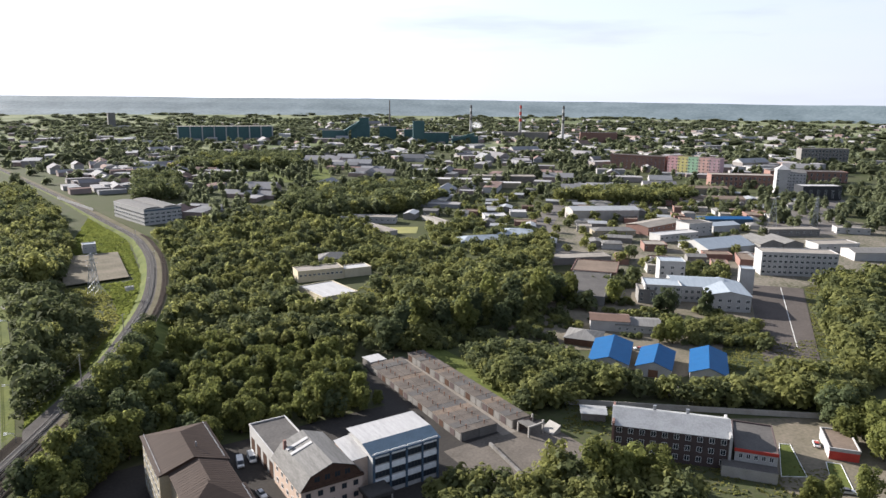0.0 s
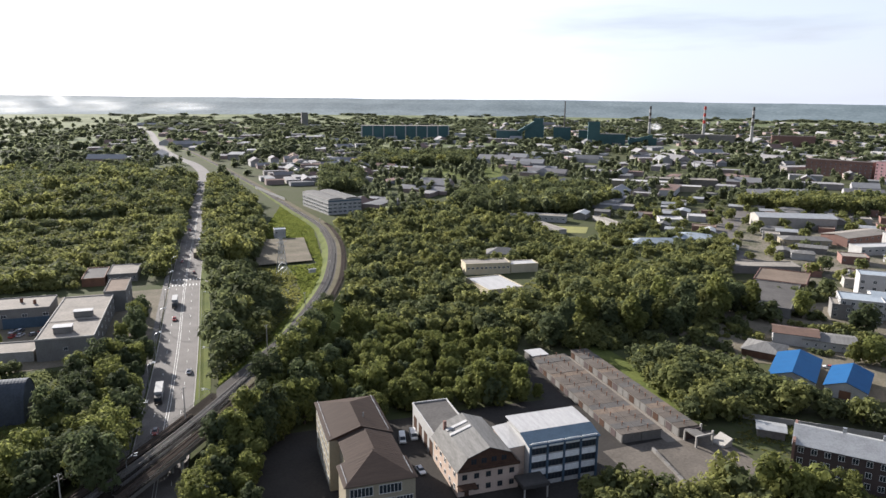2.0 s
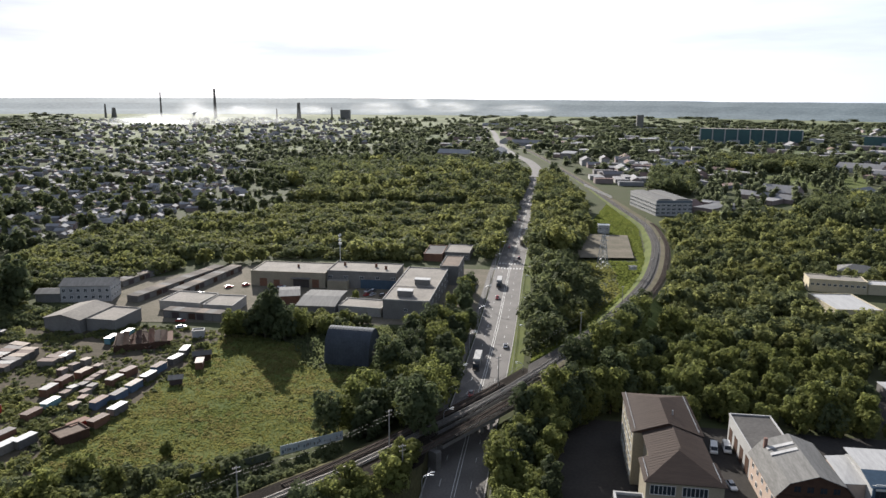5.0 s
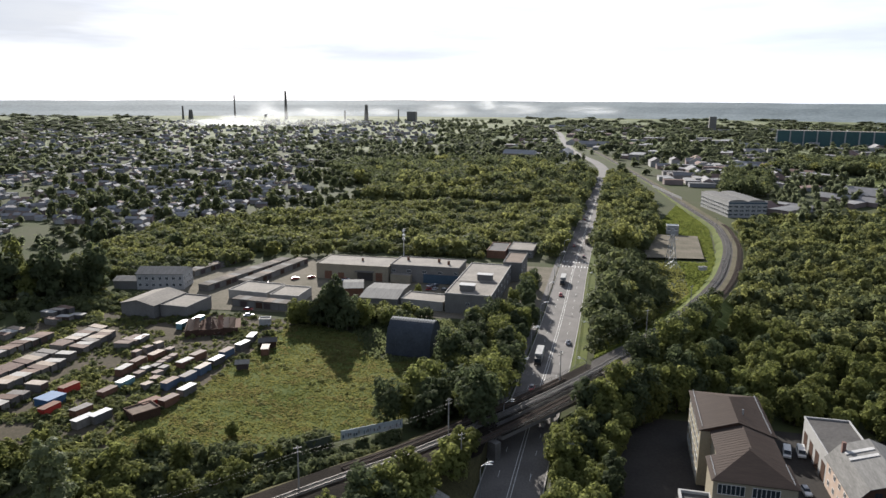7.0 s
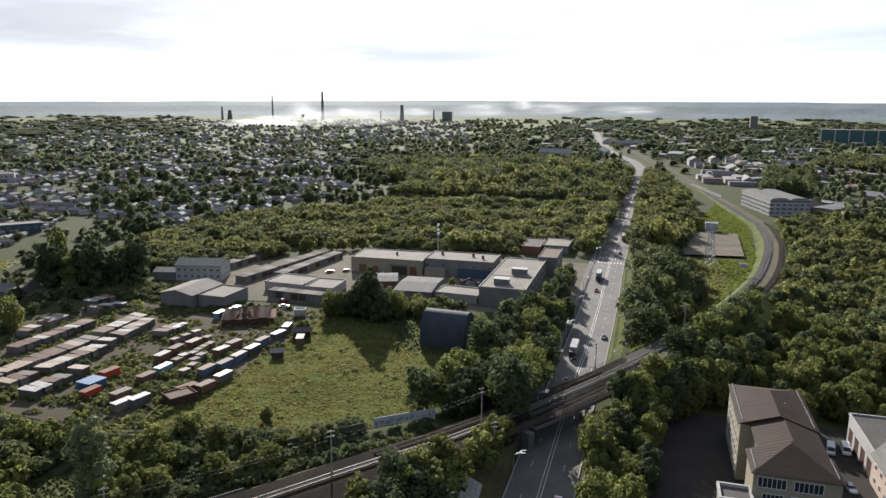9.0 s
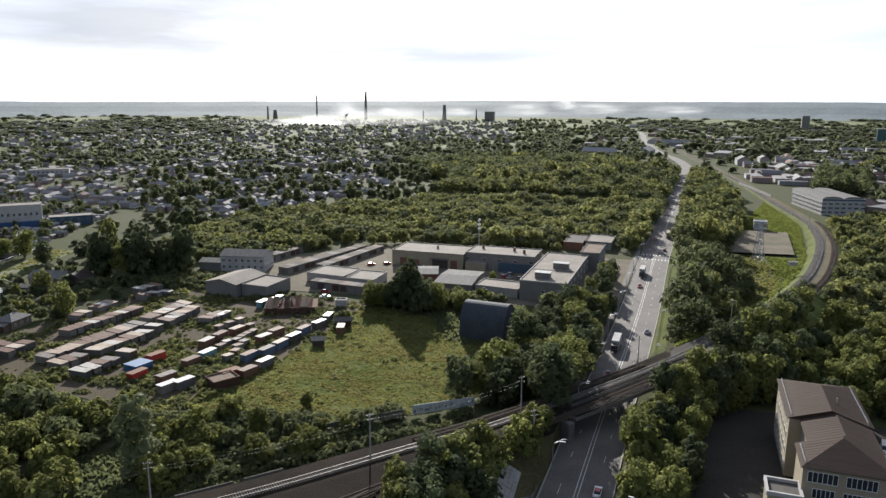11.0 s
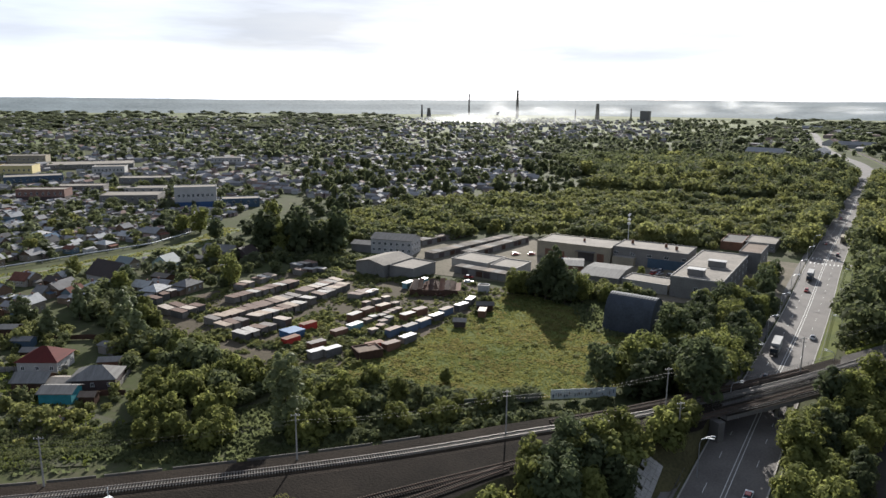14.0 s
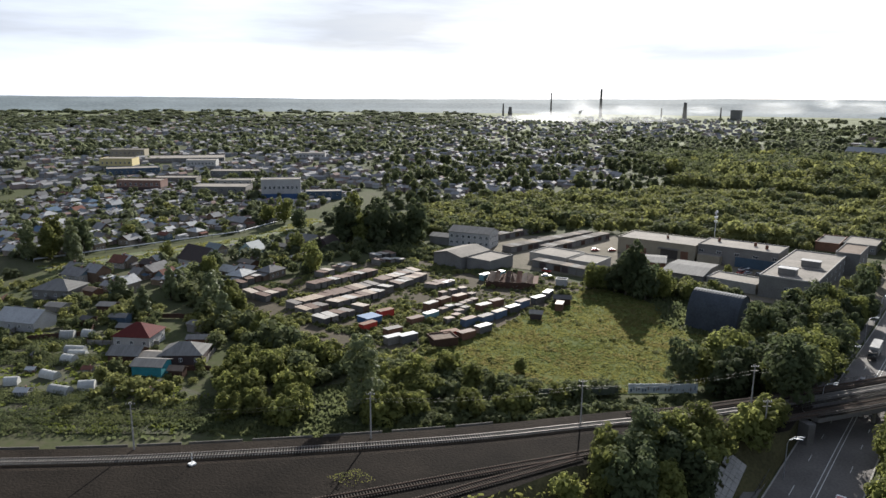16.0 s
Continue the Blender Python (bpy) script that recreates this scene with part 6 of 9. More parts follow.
block("long_grey_house", -282.0, 240.0, 17.0, 9.0, 3.2, 14, GREY_WALL, SLATE, "gable", 2.6, "long grey house with a slate roof", "house", wins=win1)
block("brown_roof_house", -268.0, 243.0, 10.0, 8.5, 3.2, 100, BRICK_DARK, DARK_BROWN_ROOF, "gable", 2.8, "brown house with a dark roof among trees", "house", wins=win1)
block("annex_house", -296.0, 196.0, 9.0, 7.0, 3.0, 5, HOUSE_WALL, TEAL_ROOF, "gable", 2.6, "low house with a grey-green roof behind the lane", "house", wins=win1)
block("dark_outhouse", -262.0, 190.0, 8.0, 5.5, 2.6, 8, TIMBER, FELT, "gable", 1.0, "dark timber outhouse with a felt roof", "shed")
block("dark_outhouse", -293.0, 160.0, 9.0, 5.5, 2.6, 3, TIMBER, DARK_BROWN_ROOF, "gable", 1.4, "dark timber outhouse with a brown roof", "shed")
block("dark_outhouse", -268.0, 221.0, 8.0, 5.0, 2.6, 12, TIMBER, FELT, "gable", 1.2, "dark timber outhouse with a felt roof", "shed")
block("yard_kiosk", -136.0, 253.0, 4.5, 3.5, 2.7, 20, WHITE_WALL, FELT_LIGHT, label="small white kiosk in the yard", category="kiosk")
block("yard_hut", -122.5, 229.0, 6.0, 4.0, 2.8, 30, TIMBER, FELT, "gable", 0.8, "dark timber hut at the meadow edge", "hut")
block("yard_hut", -120.7, 207.0, 4.0, 3.0, 2.4, 25, BRICK_DARK, FELT_LIGHT, "gable", 0.7, "small tan hut at the meadow edge", "hut")
HOMES = [(-280, 177, 17), (-280.5, 206, 13), (-278, 224, 9), (-282, 240, 14), (-268, 243, 11), (-296, 196, 9), (-262, 190, 9), (-293, 160, 9), (-268, 221, 9)]
# room for the works in the middle of the village
WORKS = [(-428, 344, 20), (-743, 382, 26), (-662, 358, 24), (-676, 352, 22), (-560, 304, 24), (-684, 442, 22), (-488, 332, 28), (-770, 480, 50), (-775, 500, 50), (-860, 456, 26), (-687, 602, 24), (-583, 350, 22), (-590, 420, 26), (-533, 372, 22), (-405, 372, 14)]
HOMES += WORKS


PLACED = []


def village(poly, gap, n_max, keep):
    count = 0
    for x, y in scatter(poly, gap, rng6, keep):
        if count >= n_max:
            break
        put(HOUSES[int(rng6.choice(6, p=[0.2, 0.14, 0.16, 0.14, 0.1, 0.26]))], x, y, float(rng6.choice([0, 90, 180, 270])) + 12 + rng6.uniform(-7, 7), float(rng6.uniform(0.75, 1.05)))
        PLACED.append((x, y))
        count += 1


def lane_free(x, y):
    return all(math.hypot(x - a, y - b) > c for a, b, c in HOMES) and not inside(x, y, [(-350, 120), (-310, 120), (-298, 240), (-325, 305), (-360, 300), (-335, 238)]) and clear(x, y)


village([(-322, 126), (-258, 128), (-232, 196), (-250, 262), (-300, 262), (-312, 236)], 13.0, 19, lane_free)
village([(-350, 132), (-339, 238), (-362, 310), (-420, 420), (-560, 430), (-620, 300), (-520, 150), (-430, 100)], 17.0, 110, lane_free)


# larger buildings in the village
def two_tone(name, x0, y0, x1, y1, depth, h, top_mat, low_mat, label, cols):
    Lf = math.hypot(x1 - x0, y1 - y0)
    dx, dy = (x1 - x0) / Lf, (y1 - y0) / Lf
    r = block(name, (x0 + x1) / 2 - dy * depth / 2, (y0 + y1) / 2 + dx * depth / 2, Lf, depth, h, math.degrees(math.atan2(dy, dx)), top_mat, FELT_LIGHT, label=label, category="building", wins=[("f", cols, 1, dict(w=1.7, h=2.2, z0=h * 0.62, margin=3.0))])
    part("plinth", Shape().box(-Lf / 2 - 0.06, -depth / 2 - 0.06, -0.2, Lf / 2 + 0.06, depth / 2 + 0.06, h * 0.32), low_mat, r)


two_tone("white_village_hall", -431.0, 327.0, -412.0, 349.0, 15.0, 15.5, WHITE_WALL, mat("blue_plinth", (0.05, 0.10, 0.22), None, 0.7, 0.4), "white two-storey hall with a blue base", 8)
two_tone("yellow_building", -748.0, 361.0, -724.0, 384.0, 24.0, 11.0, YELLOW_WALL, GREY_WALL, "bright yellow village building", 7)
two_tone("dark_works", -664.0, 326.0, -642.0, 368.0, 22.0, 8.0, BLUE_WALL, GREY_WALL, "long dark blue-grey works shed", 9)
two_tone("brick_row", -569.0, 287.0, -540.0, 309.0, 15.0, 8.0, BRICK_RED, BRICK_DARK, "low red brick building with a flat roof", 8)
two_tone("pale_works", -688.0, 425.0, -666.0, 447.0, 18.0, 9.0, WHITE_WALL, GREY_WALL, "pale works building with a flat roof", 8)
two_tone("grey_works", -496.0, 310.0, -464.0, 337.0, 24.0, 6.5, GREY_WALL, GREY_WALL, "low grey works with a wide flat roof", 8)
two_tone("long_works", -782.0, 430.0, -730.0, 502.0, 46.0, 5.0, GREY_WALL, CONCRETE_DARK, "long low works hall with pale flat roofs", 16)
two_tone("cream_works", -870.0, 434.0, -841.0, 463.0, 20.0, 11.0, CREAM_WALL, GREY_WALL, "tall cream works building behind the village", 8)
two_tone("pale_works", -692.0, 584.0, -668.0, 607.0, 16.0, 8.0, WHITE_WALL, GREY_WALL, "pale works building with a flat roof", 7)
two_tone("works_garage", -590.0, 330.0, -562.0, 356.0, 18.0, 5.0, CONCRETE_DARK, CONCRETE_DARK, "low concrete works garage with a flat roof", 6)
two_tone("works_garage", -600.0, 396.0, -566.0, 428.0, 20.0, 5.5, GREY_WALL, CONCRETE_DARK, "low grey works garage with a flat roof", 8)
two_tone("works_garage", -540.0, 352.0, -512.0, 378.0, 18.0, 4.6, CONCRETE, CONCRETE_DARK, "low concrete works garage with a flat roof", 6)
two_tone("blue_works", -410.0, 352.0, -392.0, 372.0, 14.0, 6.0, BLUE_WALL, BLUE_WALL, "low blue-grey works beside the hall", 5)

woodland("garden_bushes", [(-262, 78), (-166, 66), (-150, 92), (-176, 112), (-214, 118), (-236, 132), (-300, 120), (-330, 100)], 5.2, 412, 200, 0.17, LEAF_WOOD, "berry bushes and small fruit trees in the gardens", (0.9, 2.6), (0.9, 5.0), lambda x, y: all(math.hypot(x - a, y - b) > 7.5 for a, b in ((-203.5, 105.5), (-179.5, 106.5), (-178, 95), (-191.5, 95.5), (-184.5, 99.5), (-247.5, 90), (-278, 114.5), (-209, 88.5), (-196, 75.5), (-181, 75), (-224, 96), (-199, 67))))


def plank_fence(x0, y0, x1, y1, label, material, h=1.7):
    n = int(math.hypot(x1 - x0, y1 - y0) / 2.5)
    r = thing("plank_fence", x0, y0, 0, math.degrees(math.atan2(y1 - y0, x1 - x0)), label, "fence", "garden fences")
    for i in range(n):
        part("post", Shape().box(i * 2.5 - 0.06, -0.06, -0.1, i * 2.5 + 0.06, 0.06, h + 0.15), TIMBER, r)
        part("board_panel", Shape().box(i * 2.5 + 0.07, -0.03, 0.08, i * 2.5 + 2.43, 0.03, h + 0.06 * math.sin(i * 2.1)), material, r)


for x0, y0, x1, y1, k in ((-236, 108, -214, 94, 0), (-214, 94, -196, 108, 1), (-190, 88, -166, 106, 0), (-262, 100, -236, 78, 1), (-236, 78, -222, 100, 0), (-172, 108, -186, 124, 1), (-226, 120, -206, 136, 0), (-290, 100, -262, 76, 0), (-300, 128, -270, 104, 1)):
    plank_fence(x0, y0, x1, y1, "grey weathered plank fence between gardens" if k else "dark plank fence between gardens", GREY_WALL if k else TIMBER)
for name, x, y, L_, D_, h_, rot, w_, rf in (("garden_shed", -216, 108, 5, 4, 2.4, 33, TIMBER, SLATE), ("garden_shed", -228, 112, 6, 4, 2.5, 33, BLUE_WALL, SLATE), ("garden_shed", -234, 104, 4, 3.5, 2.3, 20, TIMBER, FELT), ("garden_shed", -188, 116, 6, 4, 2.6, 40, RUST, SLATE), ("garden_shed", -170, 98, 4, 3, 2.3, 33, TIMBER, FELT_BROWN), ("garden_shed", -256, 104, 7, 5, 2.8, 25, GREY_WALL, SLATE), ("garden_shed", -262, 94, 5, 4, 2.4, 25, TIMBER, SLATE), ("garden_shed", -200, 124, 6, 4.5, 2.6, 10, GREY_WALL, SLATE), ("garden_shed", -244, 116, 6, 5, 2.6, 33, TIMBER, SLATE), ("garden_shed", -268, 122, 6, 4.5, 2.6, 12, RUST, FELT_BROWN)):
    block(name, x, y, L_, D_, h_, rot, w_, rf, "gable", 0.8, "small garden shed with a sheet roof", "shed", "garden sheds", over=0.3)


# ---- east side: works, offices, halls ----
def front(name, x0, y0, x1, y1, depth, h, **kw):
    """A building given by its front line, left to right as seen from it, and its depth."""
    Lf = math.hypot(x1 - x0, y1 - y0)
    dx, dy = (x1 - x0) / Lf, (y1 - y0) / Lf
    return block(name, (x0 + x1) / 2 - dy * depth / 2, (y0 + y1) / 2 + dx * depth / 2, Lf, depth, h, math.degrees(math.atan2(dy, dx)), **kw)


def brick_building():
    r = front("brick_school", 146.6, 137.0, 169.0, 113.0, 14.0, 9.6, wall=BRICK_DARK, roof=SILVER, kind="gable", rise=2.6, label="dark brick three-storey building with a ribbed silver roof", category="building",
              wins=[("f", 10, 3, dict(w=1.5, h=1.7, z0=1.9, dz=3.1, margin=1.8)), ("l", 3, 3, dict(w=1.4, h=1.6, z0=1.9, dz=3.1))])
    Lb = math.hypot(22.4, 24.0)
    ribs = Shape()
    for x in np.arange(-Lb / 2, Lb / 2, 0.6):
        for sg in (-1, 1):
            ribs.bar((x, sg * 7.4, 9.6), (x, 0.05 * sg, 12.33), 0.07, 0.1)
    tagged(part("roof_ribs", ribs, SILVER, r), kind="stuff")
    for x in (-5.0, 4.5):
        part("chimney", Shape().box(x, 1.0, 11.3, x + 0.9, 1.8, 13.4), GALV, r)
    for sg in (-1, 1):
        part("end_parapet", Shape().box(sg * Lb / 2 - 0.35, -7.2, 9.4, sg * Lb / 2 + 0.35, 7.2, 10.6).box(sg * Lb / 2 - 0.36, -7.7, -0.2, sg * Lb / 2 + 0.36, -6.9, 10.4), WHITE_WALL if sg > 0 else BRICK_RED, r)
    w = front("brick_school_wing", 169.9, 112.0, 177.0, 103.2, 19.0, 6.6, wall=WHITE_WALL, roof=FELT, edge=BRICK_DARK, label="lower white wing with dark felt roof and red coping", category="building", wins=[("f", 5, 2, dict(w=1.1, h=1.5, z0=1.9, dz=3.0))])
    part("coping", Shape().box(-5.85, -9.78, 6.1, 5.85, -9.66, 7.1), RED_PAINT, w)
    part("porch", Shape().box(-9.0, -14.0, -0.1, 5.6, -9.7, 3.2, 0, 1), [CONCRETE, FELT], w)
    panel_fence(158.0, 171.0, 232.0, 112.0, 2.0, "boundary_fence", "pale concrete boundary fence behind the brick building", False)
    front("garden_store", 154.5, 158.5, 160.5, 153.5, 6.0, 2.6, wall=GREY_WALL, roof=SILVER, kind="gable", rise=0.5, label="small store with a pale sheet roof", category="shed")
    rs = front("red_end_store", 200.2, 101.4, 205.5, 95.2, 14.0, 3.3, wall=WHITE_WALL, roof=FELT_BROWN, kind="flat", label="long white store with a red painted end", category="store")
    part("red_end", Shape().box(-4.06, -7.1, 0, 4.06, -7.01, 2.6), RED_PAINT, rs)
    patch("school_yard", [(172, 96), (212, 60), (240, 110), (196, 135), (184, 118)], DUST, "pale dirt yard with kerbed lawns", 0.03)
    for pts in ([(196.0, 114.5), (198.5, 112.5), (184.5, 98.5), (178.5, 102.5)], [(197.5, 100.5), (200.0, 97.5), (189.0, 88.0), (185.0, 91.5)]):
        patch("school_lawn", pts, GRASS, "small kerbed lawn beside the brick building", 0.06, "lawn")
        for (xa, ya), (xb, yb) in zip(pts, pts[1:] + pts[:1]):
            single("lawn_kerb", Shape().bar((xa, ya, 0.1), (xb, yb, 0.1), 0.16, 0.2), FRAME, "white painted lawn kerb", "kerb", "structure")


brick_building()
for x0, y0, x1, y1, d, h in ((188.0, 190.7, 197.6, 179.2, 27.0, 3.9), (199.7, 177.1, 207.4, 166.7, 22.0, 3.9), (212.6, 162.1, 220.9, 151.6, 26.0, 3.9)):
    r = front("blue_roof_shed", x0, y0, x1, y1, d, h, wall=WHITE_WALL, roof=BLUE_ROOF, kind="gable", rise=2.4, along="y", label="white shed with a bright blue metal roof", category="shed", group="blue roofed sheds")
    part("gate", Shape().box(-1.8, -d / 2 - 0.08, 0, 1.8, -d / 2 - 0.01, 3.0), RUST, r)
front("white_tank_store", 192.0, 160.0, 197.5, 155.2, 3.6, 2.4, wall=GREY_WALL, roof=WHITE_ROOF, kind="gable", rise=0.5, label="small white roofed store", category="shed")
patch("shed_court", [(196, 190), (214, 166), (240, 168), (262, 184), (232, 214)], DUST, "dirt court around the blue sheds", 0.03)
patch("parade_ground", [(256, 160), (276, 148), (380, 219), (360, 241), (326, 214)], WORN_YARD, "wide dark asphalt ground with a white line", 0.04)
single("ground_line", Shape().bar((284.0, 163.0, 0.05), (371.0, 227.0, 0.05), 0.35, 0.03), PAINT_LINE, "white line painted on the asphalt ground", "road marking", "structure")
front("rust_roof_hut", 222.6, 226.0, 235.5, 214.5, 12.0, 5.0, wall=WHITE_WALL, roof=mat("old_rusty_roof", (0.15, 0.092, 0.068), (0.10, 0.066, 0.05), 0.85, 0.4), kind="gable", rise=1.2, label="hut with a rusty sheet roof", category="hut")
front("low_white_row", 231.0, 218.0, 246.0, 205.0, 13.0, 3.6, wall=WHITE_WALL, roof=SLATE, kind="gable", rise=1.2, label="low white row with a grey roof", category="building", wins=[("f", 6, 1, dict(w=1.0, h=1.2, z0=1.8))])
front("grey_hip_house", 199.5, 218.0, 208.5, 206.0, 14.0, 3.0, wall=TIMBER, roof=SLATE, kind="hip", rise=2.2, label="timber house with a grey hipped roof", category="house")
block("felt_hall", 268.0, 276.0, 52.0, 22.0, 4.8, 41, GREY_WALL, FELT, label="long low hall with a dark felt roof", category="hall")
block("brown_felt_hall", 300.0, 303.0, 30.0, 26.0, 5.2, 41, BRICK_RED, FELT_BROWN, label="low brick hall with a brown felt roof", category="hall")
block("grey_felt_row", 312.0, 334.0, 44.0, 14.0, 4.2, -20, GREY_WALL, FELT_LIGHT, label="low row with a pale grey roof", category="building")
IVORY = mat("ivory_plaster", (0.52, 0.46, 0.33), (0.40, 0.35, 0.25), 0.8, 0.25, fine=8, spec=0.06)
# white complex
front("white_complex_wing", 279.0, 245.0, 293.0, 233.0, 15.0, 9.6, wall=WHITE_WALL, roof=mat("pale_blue_roof", (0.31, 0.345, 0.375), (0.235, 0.265, 0.29), 0.7, 0.3, spec=0.05, streak=(3.0, 0.4, 1.0)), label="white two-storey wing with pale blue roof", category="building", wins=[("f", 5, 3, dict(w=1.6, h=1.6, z0=2.0, dz=3.0)), ("l", 5, 3, dict(w=1.6, h=1.6, z0=2.0, dz=3.0))])
PALE_ROOF = bpy.data.materials["pale_blue_roof"]
front("white_complex_middle", 294.0, 240.0, 314.0, 222.0, 22.0, 8.6, wall=WHITE_WALL, roof=PALE_ROOF, kind="gable", rise=2.4, label="white middle building with pale blue pitched roof", category="building", wins=[("f", 9, 2, dict(w=1.6, h=1.7, z0=2.2, dz=3.4))])
front("white_complex_block", 296.0, 219.0, 311.5, 205.0, 30.0, 8.4, wall=WHITE_WALL, roof=PALE_ROOF, kind="gable", rise=2.0, label="white block with pale stepped roofs", category="building", along="y", wins=[("f", 5, 2, dict(w=1.7, h=1.6, z0=2.2, dz=3.4)), ("l", 12, 2, dict(w=1.6, h=1.6, z0=2.2, dz=3.4))])
front("white_complex_tower", 315.0, 267.0, 326.0, 258.0, 12.0, 13.6, wall=WHITE_WALL, roof=PALE_ROOF, label="taller white stair tower", category="building", wins=[("f", 3, 3, dict(w=1.8, h=1.6, z0=3.4, dz=3.4))])
front("white_complex_tower", 339.5, 232.0, 344.5, 226.5, 8.0, 13.6, wall=WHITE_WALL, roof=PALE_ROOF, label="plain white tower at the end of the complex", category="building")
# long four-storey office and halls behind
front("long_office", 387.4, 251.2, 422.0, 223.5, 14.0, 14.2, wall=WHITE_WALL, roof=FELT_LIGHT, label="long pale four-storey office with rows of windows", category="office", wins=[("f", 14, 4, dict(w=1.9, h=1.6, z0=2.2, dz=3.3))])
front("grey_hall", 445.2, 290.5, 461.0, 283.8, 26.0, 6.4, wall=GREY_WALL, roof=SLATE, kind="gable", rise=2.8, label="grey hall with a pale pitched roof", category="hall", along="y")
front("grey_hall", 461.6, 283.5, 476.0, 277.5, 26.0, 6.0, wall=GREY_WALL, roof=SLATE, kind="gable", rise=2.4, label="grey hall with a pale pitched roof", category="hall", along="y")
front("white_roof_hall", 405.0, 303.0, 447.0, 296.0, 30.0, 4.6, wall=WHITE_WALL, roof=PALE_ROOF, kind="gable", rise=4.2, label="broad hall with a pale blue pitched roof", category="hall")
front("white_workshop", 411.0, 350.0, 448.0, 345.0, 12.0, 5.4, wall=WHITE_WALL, roof=WHITE_ROOF, label="low white workshop with strip windows", category="workshop", wins=[("f", 8, 1, dict(w=2.0, h=1.4, z0=3.2))])
front("white_workshop_block", 449.0, 355.0, 471.5, 351.0, 15.0, 10.0, wall=WHITE_WALL, roof=FELT, label="white three-storey workshop block", category="workshop", wins=[("f", 4, 2, dict(w=1.8, h=1.5, z0=3.4, dz=3.2))])
front("red_white_warehouse", 425.1, 374.4, 474.5, 381.3, 21.0, 6.4, wall=BRICK_RED, roof=FELT_LIGHT, kind="gable", rise=1.6, label="red brick warehouse with a pale roof", category="warehouse", wins=[("f", 8, 1, dict(w=2.2, h=1.5, z0=4.2))])
front("blue_roof_warehouse", 505.9, 385.5, 544.0, 364.6, 15.0, 4.8, wall=BLUE_WALL, roof=BLUE_ROOF, kind="gable", rise=1.2, label="long warehouse with a blue metal roof", category="warehouse")
front("pale_warehouse", 481.9, 357.3, 508.0, 352.0, 16.0, 5.2, wall=WHITE_WALL, roof=PALE_ROOF, kind="gable", rise=1.6, label="white warehouse with a pale blue roof", category="warehouse")
front("cream_house", 385.0, 392.0, 414.0, 377.0, 14.0, 4.4, wall=CREAM_WALL, roof=SLATE, kind="hip", rise=1.8, label="cream house with a grey hipped roof", category="house", wins=[("f", 6, 1, dict(w=1.3, h=1.3, z0=2.2))])
front("long_warehouse", 417.5, 452.9, 471.4, 426.9, 24.0, 9.4, wall=CONCRETE, roof=SILVER, kind="gable", rise=2.2, label="long concrete warehouse with a pale ridged roof", category="warehouse")
front("flat_white_row", 484.0, 271.6, 513.5, 258.6, 14.0, 5.4, wall=WHITE_WALL, roof=FELT_LIGHT, label="low white row with flat roofs", category="building", wins=[("f", 6, 1, dict(w=1.6, h=1.4, z0=3.0))])
front("flat_white_row", 479.0, 243.3, 506.0, 226.0, 18.0, 5.6, wall=WHITE_WALL, roof=SLATE, kind="gable", rise=1.6, label="white row with a grey pitched roof", category="building")
front("blue_hip_hall", 272.8, 408.9, 305.9, 399.4, 15.0, 4.2, wall=BLUE_WALL, roof=PALE_ROOF, kind="hip", rise=2.6, label="low hall with a pale blue hipped roof", category="hall")
front("blue_hip_hall", 309.6, 417.0, 332.3, 401.1, 22.0, 4.6, wall=BLUE_WALL, roof=PALE_ROOF, kind="hip", rise=3.0, label="low hall with a pale blue hipped roof", category="hall")
front("ivory_depot", 136.9, 373.0, 163.8, 370.0, 12.0, 6.2, wall=IVORY, roof=FELT_LIGHT, label="long ivory depot with a flat pale roof", category="depot", wins=[("f", 10, 1, dict(w=1.6, h=1.2, z0=3.8))])
front("ivory_depot_end", 164.4, 370.5, 181.5, 369.6, 10.0, 4.8, wall=IVORY, roof=WHITE_ROOF, label="lower end of the ivory depot with a pale roof", category="depot")
front("ivory_depot_annexe", 131.0, 322.0, 151.0, 324.0, 27.0, 4.6, wall=IVORY, roof=WHITE_ROOF, label="annexe with a bright white flat roof", category="depot")
front("hip_roof_store", 162.9, 405.2, 181.3, 398.2, 14.0, 4.2, wall=GREY_WALL, roof=SLATE, kind="hip", rise=3.0, label="store with a grey hipped roof", category="store")
front("ruined_hall", 236.7, 350.0, 253.3, 331.1, 14.0, 3.2, wall=CONCRETE, roof=FELT_LIGHT, label="half-ruined concrete hall with bare walls", category="ruin")
front("long_low_depot", 238.9, 543.9, 277.0, 516.8, 12.0, 5.0, wall=WHITE_WALL, roof=FELT_LIGHT, label="long low depot with pale flat roof", category="depot", wins=[("f", 10, 1, dict(w=1.8, h=1.2, z0=2.8))])
front("low_garage_row", 245.1, 516.1, 248.4, 472.8, 7.0, 3.2, wall=CONCRETE, roof=FELT_LIGHT, label="row of low pale garages", category="garage row")
front("low_garage_row", 307.4, 524.9, 304.1, 473.9, 7.0, 3.2, wall=CONCRETE, roof=FELT_LIGHT, label="row of low weathered garages", category="garage row")
front("white_low_hall", 351.5, 491.6, 368.6, 482.8, 18.0, 4.0, wall=WHITE_WALL, roof=WHITE_ROOF, label="low hall with a white flat roof", category="hall")
front("white_low_hall", 384.1, 498.2, 396.0, 490.0, 16.0, 4.2, wall=WHITE_WALL, roof=WHITE_ROOF, label="low hall with a white flat roof", category="hall")
side_road("works_road", [(312, 322), (330, 373), (343, 403), (380, 449), (452, 514), (499, 554), (540, 600)], 17.0, ASPHALT, "wide dusty works road")
